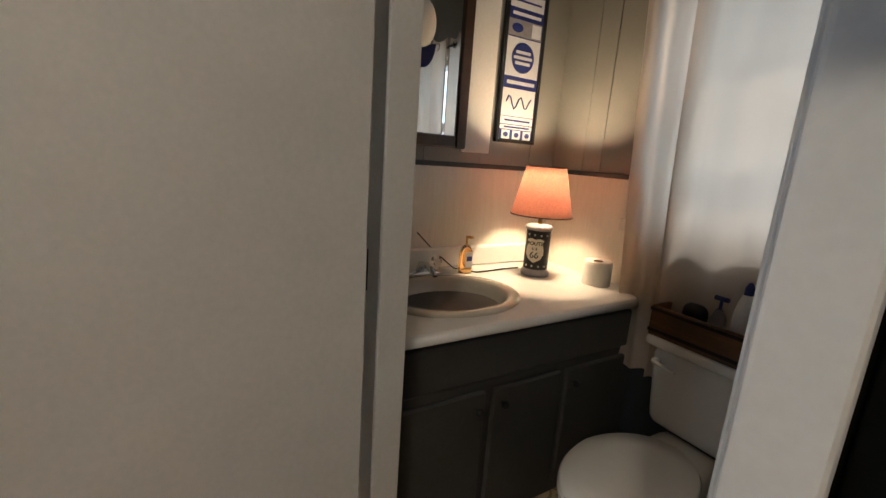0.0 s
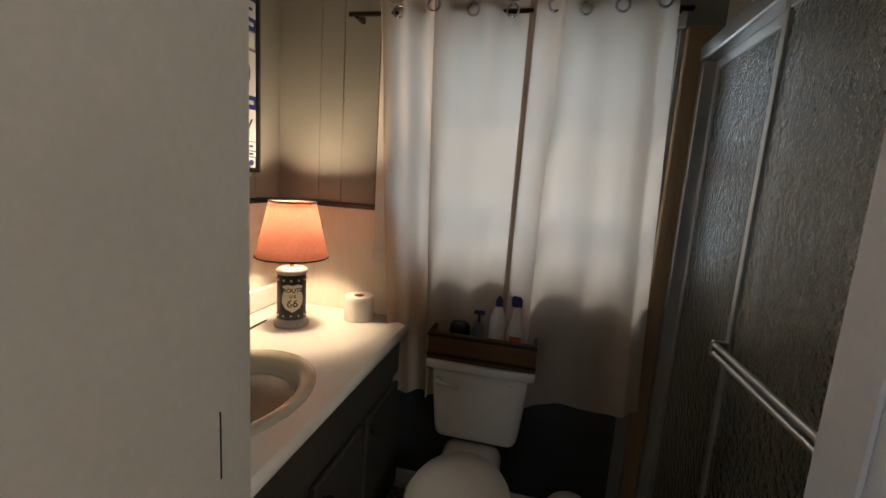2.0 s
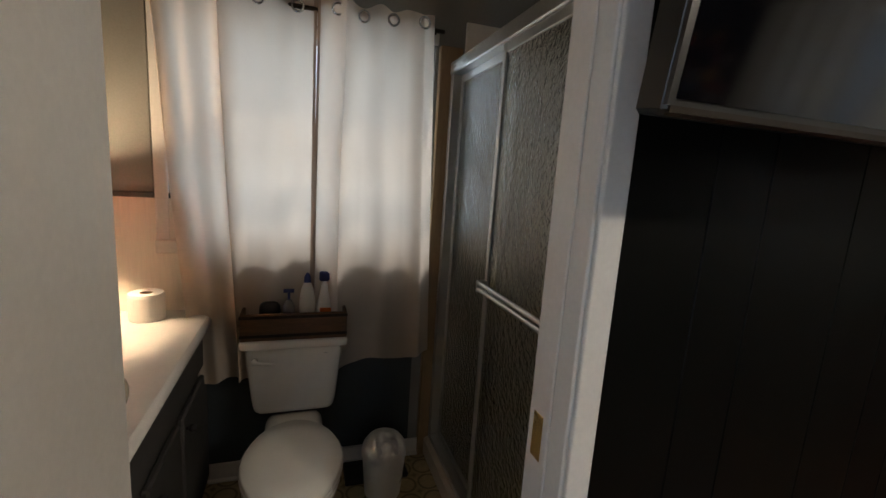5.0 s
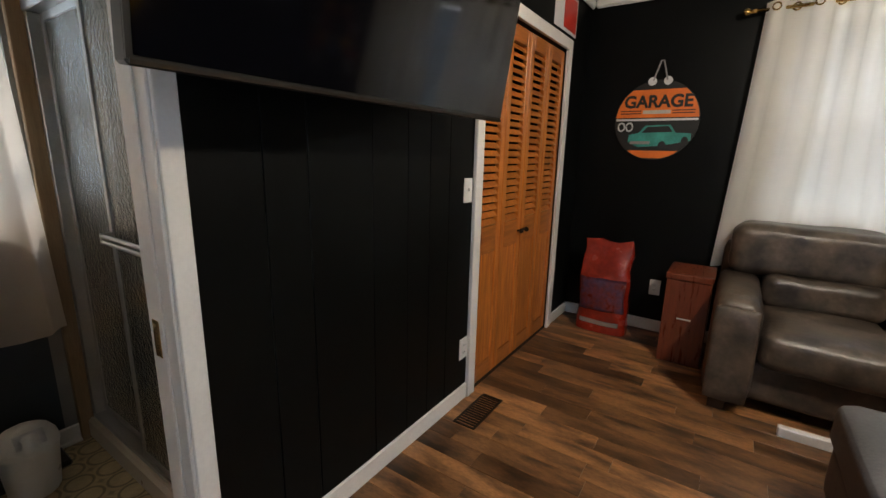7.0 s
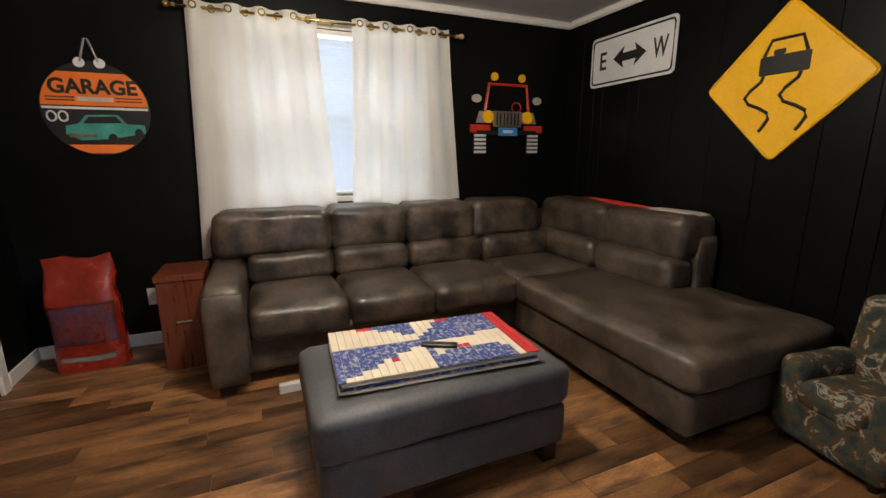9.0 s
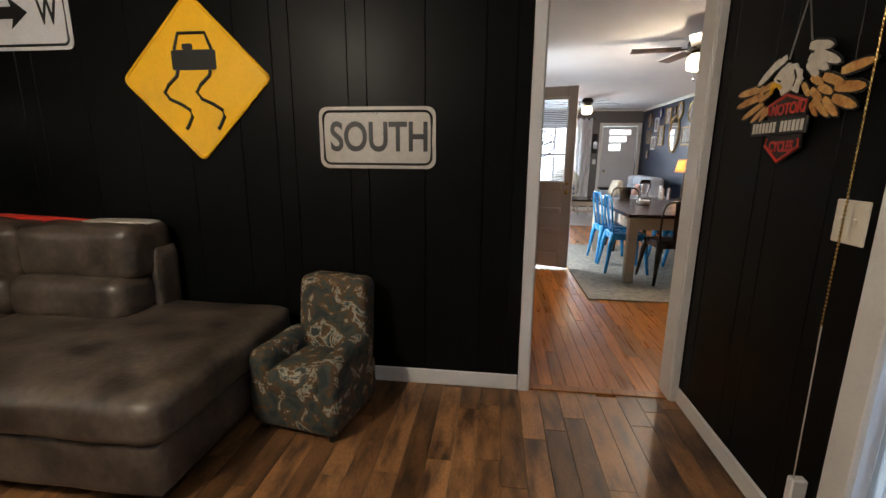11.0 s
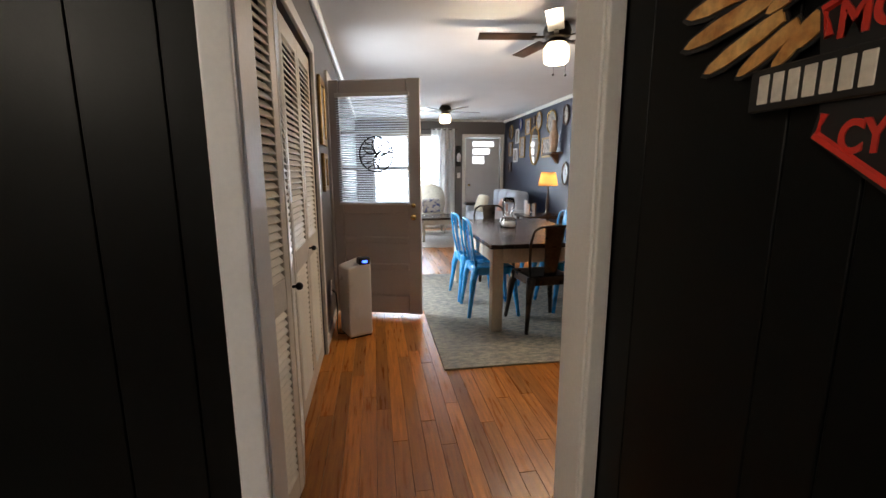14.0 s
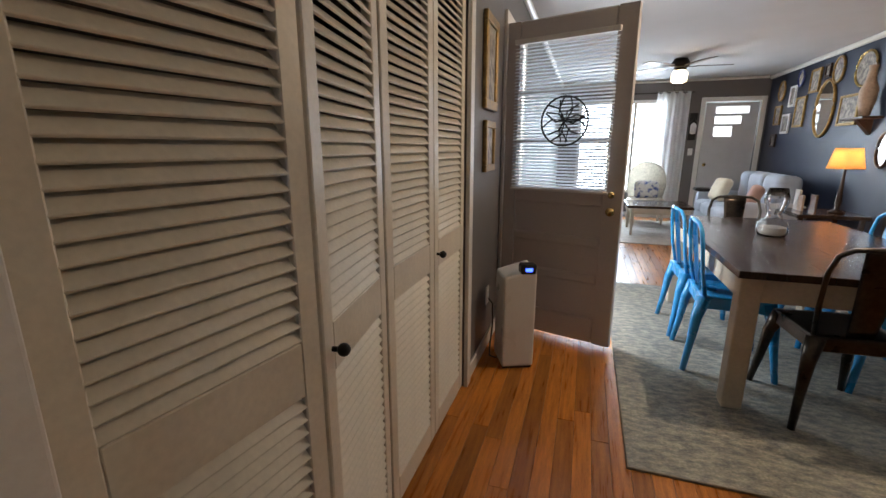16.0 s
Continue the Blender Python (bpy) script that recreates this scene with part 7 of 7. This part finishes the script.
def fan(name, c, label, spin):
    th = thing(name, label, "ceiling fan", c)
    x, y, _ = c
    part("motor", lathe((x, y, 2.305), [(0.0, 0.0), (0.08, 0.0), (0.105, 0.015), (0.11, 0.06), (0.10, 0.09), (0.085, 0.10), (0.085, 0.118)], 28), M_BRONZE, th, "dark bronze motor housing", True)
    for k in range(5):
        a = spin + 2 * math.pi * k / 5
        m = Matrix.Translation((x, y, 2.325)) @ Matrix.Rotation(a, 4, "Z") @ Matrix.Rotation(radians(7), 4, "X")
        bl_ = part("blade", box(0.17, 0.62, -0.06, 0.06, -0.004, 0.004, 0.003, m=m), M_WALNUT, th)
        part("blade_arm", box(0.09, 0.20, -0.018, 0.018, -0.008, 0.0, 0.003, m=m), M_BRONZE, bl_)
    part("light_fitter", lathe((x, y, 2.265), [(0.07, 0.0), (0.075, 0.03), (0.05, 0.05)], 24), M_BRONZE, th, smooth=True)
    part("glass_shade", lathe((x, y, 2.125), [(0.0, 0.0), (0.07, 0.0), (0.095, 0.012), (0.10, 0.05), (0.10, 0.11), (0.075, 0.15)], 28), M_BULBG, th, "lit frosted drum shade", True)
    for s in (-1, 1):
        bm = rod((x + 0.05 * s, y - 0.07, 2.03), (x + 0.05 * s, y - 0.07, 2.27), 0.0015, seg=5)
        ball((x + 0.05 * s, y - 0.07, 2.025), 0.010, bm, u=8, v=6)
        part("pull_chain", bm, M_BRONZE, th)
    return th


fan("ceiling_fan", (2.295, 6.17, 2.42), "bronze ceiling fan with a lit drum shade over the dining table", 0.5)
fan("ceiling_fan", (2.10, 10.47, 2.42), "bronze ceiling fan with a lit drum shade in the living room", 0.1)

# living room
lr = thing("living_rug", "pale rug under the coffee table", "rug", (2.1, 10.9, 0))
part("woven_field", cushion(0.9, 2.85, 9.9, 12.0, 0.0, 0.012, 0.005, wrinkle=0.001, n=6), mat("pale_rug", (0.55, 0.52, 0.48), 0.95, var=0.2, scale=12, fine=120, bump=0.4), lr)
ct = thing("coffee_table", "dark topped coffee table on turned cream legs", "table", (2.05, 10.75, 0.012))
part("top", box(1.62, 2.48, 10.4, 11.2, 0.42, 0.455, 0.006), M_TABLETOP, ct)
part("apron", boxes([(1.68, 2.42, 10.45, 10.48, 0.33, 0.42), (1.68, 2.42, 11.12, 11.15, 0.33, 0.42), (1.68, 1.71, 10.48, 11.12, 0.33, 0.42), (2.39, 2.42, 10.48, 11.12, 0.33, 0.42)]), M_TABLELEG, ct)
for x in (1.70, 2.40):
    for y in (10.47, 11.13):
        part("leg", lathe((x, y, 0.012), [(0.018, 0.0), (0.022, 0.04), (0.018, 0.08), (0.032, 0.2), (0.024, 0.26), (0.034, 0.32), (0.034, 0.41)], 12), M_TABLELEG, ct, smooth=True)
wc = thing("wicker_armchair", "white wicker armchair by the bright window", "armchair", (2.0, 11.75, 0))
M_WICK = mat("white_wicker", (0.66, 0.62, 0.54), 0.7, var=0.3, scale=40, fine=140, bump=0.6)
part("seat", cushion(1.72, 2.30, 11.5, 12.0, 0.18, 0.44, 0.06, n=6), M_WICK, wc, smooth=True)
part("backrest", sheet(lambda u, v: (2.01 + 0.31 * math.cos(math.pi * (1 - u)) * (0.85 + 0.15 * v), 11.86 + 0.16 * math.sin(math.pi * u), 0.40 + v * (0.22 + 0.42 * math.sin(math.pi * u) ** 0.6)), 18, 10, 0.02), M_WICK, wc, smooth=True)
for x in (1.76, 2.26):
    for y in (11.55, 11.95):
        part("leg", rod((x, y, 0.0), (x, y, 0.2), 0.022), M_WICK, wc)
solid("throw_pillow", cushion(-0.19, 0.19, -0.05, 0.05, -0.14, 0.14, 0.05, n=8, puff=0.02, m=Matrix.Translation((2.0, 11.70, 0.575)) @ Matrix.Rotation(radians(-15), 4, "X")), mat("blue_white_print", (0.62, 0.62, 0.62), 0.9, var=0.5, scale=14, fine=100, colour2=(0.06, 0.10, 0.30), ramp=(0.38, 0.5)), "white and navy printed throw pillow on the wicker chair", "pillow", True)
s2_ = thing("living_room_sofa", "light grey-blue sofa along the navy wall", "sofa", (3.35, 10.6, 0))
part("base", cushion(2.92, 3.76, 9.65, 11.55, 0.05, 0.30, 0.04, n=6), M_SOFA2, s2_, smooth=True)
for a, b in ((9.86, 10.42), (10.42, 10.98), (10.98, 11.36)):
    part("seat_cushion", cushion(2.88, 3.60, a, b, 0.28, 0.46, 0.06, puff=0.02, n=8, seed=a), M_SOFA2, s2_, smooth=True)
    part("back_cushion", cushion(3.46, 3.74, a, b, 0.42, 0.93, 0.09, n=8, seed=b, wrinkle=0.008), M_SOFA2, s2_, smooth=True)
for a, b in ((9.65, 9.86), (11.36, 11.57)):
    part("arm", cushion(2.92, 3.76, a, b, 0.05, 0.60, 0.09, n=8, seed=a), M_SOFA2, s2_, smooth=True)
for (x, y, z, r, mt_, lb) in ((3.02, 11.42, 0.62, 10, M_CREAM, "cream square cushion on the grey sofa"), (3.14, 10.38, 0.60, -12, M_PINK, "dusty pink cushion on the grey sofa")):
    solid("sofa_cushion", cushion(-0.07, 0.07, -0.2, 0.2, -0.18, 0.18, 0.07, n=8, m=Matrix.Translation((x, y, z + 0.02)) @ Matrix.Rotation(radians(r), 4, "Z") @ Matrix.Rotation(radians(20), 4, "Y")), mt_, lb, "cushion", True)
solid("throw_blanket", cushion(2.72, 3.14, 11.60, 11.84, 0.585, 0.64, 0.03, n=8, wrinkle=0.012), M_INK, "dark throw draped on the sofa arm", "blanket", True)
s2_.location.x -= 0.16
s2_.location.y += 0.25
et = thing("end_table", "dark wooden end table beside the sofa", "table", (3.42, 9.3, 0))
part("top", box(3.12, 3.74, 9.0, 9.60, 0.56, 0.60, 0.005), M_TABLETOP, et)
for x in (3.15, 3.67):
    for y in (9.03, 9.53):
        part("leg", box(x, x + 0.04, y, y + 0.04, 0, 0.56, 0.004), M_TABLETOP, et)
tl = thing("table_lamp", "lit lamp with a cream shade on the end table", "lamp", (3.55, 9.25, 0.60))
part("base", lathe((3.55, 9.25, 0.60), [(0.0, 0.0), (0.07, 0.0), (0.07, 0.015), (0.02, 0.04), (0.03, 0.14), (0.018, 0.26), (0.01, 0.50)], 20), M_WALNUT, tl, smooth=True)
part("shade", sheet(lambda u, v: (3.55 + (0.155 - 0.045 * v) * math.cos(2 * math.pi * u), 9.25 + (0.155 - 0.045 * v) * math.sin(2 * math.pi * u), 1.06 + 0.21 * v), 32, 4, 0.0015), M_SHADE2, tl, smooth=True)
for y, h, mt_ in ((9.08, 0.20, M_RUSTIC), (9.45, 0.22, M_SIGNG), (9.36, 0.17, M_STONE)):
    solid("small_frame", box(3.26, 3.28, y - 0.06, y + 0.06, 0.60, 0.60 + h, 0.003), mt_, "small standing frame on the end table", "frame")
EW = Matrix.Rotation(radians(90), 4, "Z")
for y, z, w, h, kind_, mt_ in ((11.94, 2.12, 0.22, 0.28, "o", M_GILT), (11.33, 2.22, 0.17, 0.21, "o", M_NAVYP), (10.90, 2.13, 0.27, 0.30, "r", M_GILT), (10.60, 2.21, 0.14, 0.16, "r", M_WALNUT), (10.34, 2.18, 0.23, 0.29, "o", M_GILT), (9.77, 2.10, 0.38, 0.36, "o", M_BRASS),
                               (9.22, 2.14, 0.19, 0.29, "o", M_WALNUT), (11.52, 2.00, 0.20, 0.29, "r", M_SIGNW), (11.96, 1.76, 0.24, 0.29, "r", M_GILT), (11.62, 1.62, 0.26, 0.28, "r", M_SIGNW), (11.21, 1.76, 0.30, 0.41, "r", M_GILT), (9.96, 1.69, 0.40, 0.34, "r", M_GILT), (11.98, 1.38, 0.2, 0.2, "r", M_WALNUT)):
    picture("picture_frame", Matrix.Translation((3.798, y, z)) @ EW, w, h, 0.03, mt_, M_PAPER, {"r": "small framed picture on the navy gallery wall", "o": "oval framed picture on the navy gallery wall"}[kind_], kind_ == "o", "pictures on the gallery wall")
picture("oval_mirror", Matrix.Translation((3.798, 10.53, 1.75)) @ EW, 0.46, 0.68, 0.035, M_GILT, M_MIRROR, "large oval gilt mirror on the navy wall", True)
picture("oval_mirror", Matrix.Translation((3.798, 9.17, 1.25)) @ EW, 0.22, 0.34, 0.03, M_WALNUT, M_MIRROR, "small oval mirror above the lamp", True)
ws = thing("wall_shelf", "small carved wall shelf with a stoneware pot and tall plate", "shelf", (3.72, 9.55, 1.4))
part("board", box(3.62, 3.80, 9.30, 9.72, 1.56, 1.585, 0.005), M_WALNUT, ws)
part("bracket", plate([(3.80, 1.56), (3.66, 1.56), (3.80, 1.40)], 9.47, 9.54), M_WALNUT, ws)
solid("stoneware_vase", lathe((3.70, 9.45, 1.585), [(0.0, 0.0), (0.05, 0.0), (0.085, 0.16), (0.09, 0.26), (0.05, 0.36), (0.04, 0.46), (0.05, 0.5)], 20, oval=(0.8, 1.0)), M_STONE, "tall dusty pink stoneware vase on the wall shelf", "vase", True)
ht = thing("hutch", "white arched display hutch against the dark wall", "cabinet", (4.39, 8.55, 0))
part("lower_cabinet", box(4.04, 4.99, 8.30, 8.84, 0, 0.82, 0.01), M_WHITE, ht)
part("worktop", box(4.00, 5.03, 8.26, 8.845, 0.82, 0.86, 0.006), M_WHITE, ht)
part("side", box(4.08, 4.14, 8.50, 8.84, 0.86, 1.51, 0.004), M_WHITE, ht)
part("side", box(4.89, 4.95, 8.50, 8.84, 0.86, 1.51, 0.004), M_WHITE, ht)
part("back", box(4.14, 4.89, 8.82, 8.84, 0.86, 1.51), M_GREYWALL, ht)
for z in (1.06, 1.27):
    part("shelf", box(4.14, 4.89, 8.54, 8.82, z, z + 0.02), M_WHITE, ht)
bm = bmesh.new()
for k in range(16):
    t0, t1 = k / 16, (k + 1) / 16
    z0, z1 = 1.49 + 0.20 * math.sin(math.pi * t0), 1.49 + 0.20 * math.sin(math.pi * t1)
    plate([(3.96 + t0 * 1.11, z0), (3.96 + t1 * 1.11, z1), (3.96 + t1 * 1.11, z1 + 0.09), (3.96 + t0 * 1.11, z0 + 0.09)], 8.46, 8.84, bm=bm)
part("arched_cornice", bm, M_WHITE, ht, "arched moulded cornice")
part("arch_infill", plate([(4.08, 1.49)] + [(4.08 + 0.87 * k / 12, 1.49 + 0.20 * math.sin(math.pi * (0.06 + 0.88 * k / 12))) for k in range(13)] + [(4.95, 1.49)], 8.70, 8.82), M_UMBER, ht, "dark arched recess")
p_ = part("glass_door", boxes([(4.14, 4.19, 8.50, 8.53, 0.88, 1.49), (4.84, 4.89, 8.50, 8.53, 0.88, 1.49), (4.19, 4.84, 8.50, 8.53, 0.88, 0.93), (4.19, 4.84, 8.50, 8.53, 1.44, 1.49)], 0.003), M_WHITE, ht)
part("pane", box(4.19, 4.84, 8.512, 8.517, 0.93, 1.44), M_GLASS, p_)
ht.location.x, ht.scale.x = 4.12, 0.72
solid("candle_stick", lathe((3.90, 8.38, 0.86), [(0.0, 0.0), (0.035, 0.0), (0.012, 0.03), (0.02, 0.12), (0.03, 0.16), (0.012, 0.2), (0.012, 0.3)], 14), M_STONE, "turned candle holder standing on the hutch", "candle holder", True)
solid("folded_linen", cushion(3.98, 4.34, 8.3, 8.48, 0.86, 0.92, 0.03, n=6, wrinkle=0.01), M_CREAM, "folded cream linen on the hutch worktop", "linen", True)

# front door and window wall
fd = thing("door_4", "white front door with stepped glass lights", "", (3.29, 12.47, 0), kind="structure")
part("door_slab", boxes([(2.90, 3.68, 12.46, 12.50, 0.01, 1.46), (2.90, 3.05, 12.46, 12.50, 1.46, 2.02), (3.55, 3.68, 12.46, 12.50, 1.46, 2.02), (3.05, 3.55, 12.46, 12.50, 1.96, 2.02), (3.05, 3.55, 12.46, 12.50, 1.80, 1.84), (3.05, 3.55, 12.46, 12.50, 1.63, 1.67), (3.45, 3.55, 12.46, 12.50, 1.67, 1.80), (3.33, 3.55, 12.46, 12.50, 1.46, 1.63)]), mat("white_door_paint", (0.52, 0.52, 0.53), 0.45, var=0.05), fd)
part("light_glass", box(3.05, 3.55, 12.478, 12.482, 1.46, 1.96), M_SHEER, fd, "frosted glass lights")
part("door_knob", ball((2.97, 12.43, 0.98), 0.03), M_BRASS, fd, "brass knob", True)
part("door_casing", boxes([(2.81, 2.88, 12.43, 12.46, 0, 2.11), (3.70, 3.77, 12.43, 12.46, 0, 2.11), (2.88, 3.70, 12.43, 12.46, 2.04, 2.11)], 0.004), M_WHITE, fd)
lw = thing("window_3", "wide white framed living room window", "", (1.55, 12.5, 0.45), kind="structure")
part("window_frame", boxes([(0.80, 0.86, 12.44, 12.54, 0.45, 2.10), (2.24, 2.30, 12.44, 12.54, 0.45, 2.10), (0.86, 2.24, 12.44, 12.54, 0.45, 0.51), (0.86, 2.24, 12.44, 12.54, 2.04, 2.10), (1.75, 1.80, 12.46, 12.52, 0.51, 2.04)], 0.004), M_WHITE, lw)
pane = part("pane", box(0.86, 2.24, 12.488, 12.492, 0.51, 2.04), M_GLASS, lw)
pane.visible_shadow = False
drape("curtain", 2.10, 2.62, 0.30, 0.30, 2.215, 12.37, 0.03, 4, M_SHEER, "white sheer curtain beside the living room window", (0, 0), 21.0, grommets=4)
rd3 = thing("curtain_rod", "thin dark curtain rod over the living room window", "curtain rod", (1.6, 12.37, 2.22))
part("rod", rod((0.7, 12.37, 2.20), (2.68, 12.37, 2.20), 0.009), M_BRONZE, rd3)
sc = thing("wall_sconce", "black lantern wall sconce beside the front door", "sconce", (2.72, 12.40, 1.6))
part("back_plate", box(2.66, 2.78, 12.43, 12.45, 1.40, 1.86, 0.006), M_IRON, sc)
part("lantern", lathe((2.72, 12.38, 1.50), [(0.0, 0.0), (0.045, 0.01), (0.05, 0.14), (0.03, 0.18), (0.0, 0.2)], 14), M_SIGNW, sc, "white glass globe", True)
part("hood", lathe((2.72, 12.38, 1.70), [(0.06, 0.0), (0.02, 0.05), (0.0, 0.1)], 14), M_IRON, sc, smooth=True)
switch_plate("light_switch", (2.73, 12.45, 1.20), "y", -1, 0.075, 0.118, 1, "white light switch beside the front door", M_PLASTIC)

# outside: ground, porch, hedge and far trees seen through the glass
setting("ground", boxes([(-60, 60, -60, 70, -0.5, -0.35)]), mat("lawn", (0.09, 0.14, 0.04), 0.9, var=0.4, scale=3, fine=60, bump=0.3), "green lawn round the house")
setting("porch_slab", boxes([(-2.0, 0.33, 6.2, 8.2, -0.35, -0.03)], 0.01), M_CONC, "concrete porch slab")
setting("roof", boxes([(-3.4, 5.4, -2.0, 12.9, 2.56, 2.62)]), M_GREYWALL, "flat roof deck over the rooms")


def shrub(x, y, r, h, seed):
    th = thing("garden_shrub", "leafy green garden shrub outside the house", "shrub", (x, y, -0.35))
    rnd = random.Random(seed)
    part("stem", rod((x, y, -0.35), (x, y, h * 0.5), 0.04, 0.02), M_WALNUT, th)
    verts, faces = [], []
    for k in range(700):
        a, b, d = rnd.uniform(0, 6.28), rnd.uniform(-1, 1), rnd.random() ** 0.4
        c = Vector((r * d * math.cos(a) * math.sqrt(1 - b * b), r * d * math.sin(a) * math.sqrt(1 - b * b), h * 0.5 * (1 + b * d)))
        u = Vector((rnd.uniform(-1, 1), rnd.uniform(-1, 1), rnd.uniform(-1, 1))).normalized() * 0.06
        w = u.cross(Vector((rnd.uniform(-1, 1), rnd.uniform(-1, 1), 0.3))).normalized() * 0.035
        n = len(verts)
        p = c + Vector((0, 0, -0.25))
        verts += [p - u, p + w, p + u, p - w]
        faces.append((n, n + 1, n + 2, n + 3))
    me = bpy.data.meshes.new("foliage")
    me.from_pydata([v for v in verts], [], faces)
    me.materials.append(M_LEAF)
    ob = new("foliage", me)
    ob.parent = th
    ob.location = (0, 0, 0.35)
    return th


for k, (x, y) in enumerate(((-2.6, 7.6), (1.0, 16.5), (2.6, 17.2), (-6.0, 1.2), (5.5, 1.6), (0.4, -5.0))):
    shrub(x, y, 0.9, 1.6, k)

# floor boards, last
planks(subfloor, -3.03, 1.38, -0.41, 3.665, 0.105, (0.42, 0.6, 0.75, 0.95), 0.0, M_DENFLOOR, 8)
planks(floor_living, 0.36, 2.4, 3.72, 12.45, 0.076, (0.9, 1.3, 1.7), 0.0, M_OAK, 9, M_OAK2, 290)
planks(floor_living, 2.4, 5.1, 3.78, 12.45, 0.076, (0.9, 1.3, 1.7), 0.0, M_OAK, 10, M_OAK2, 0)
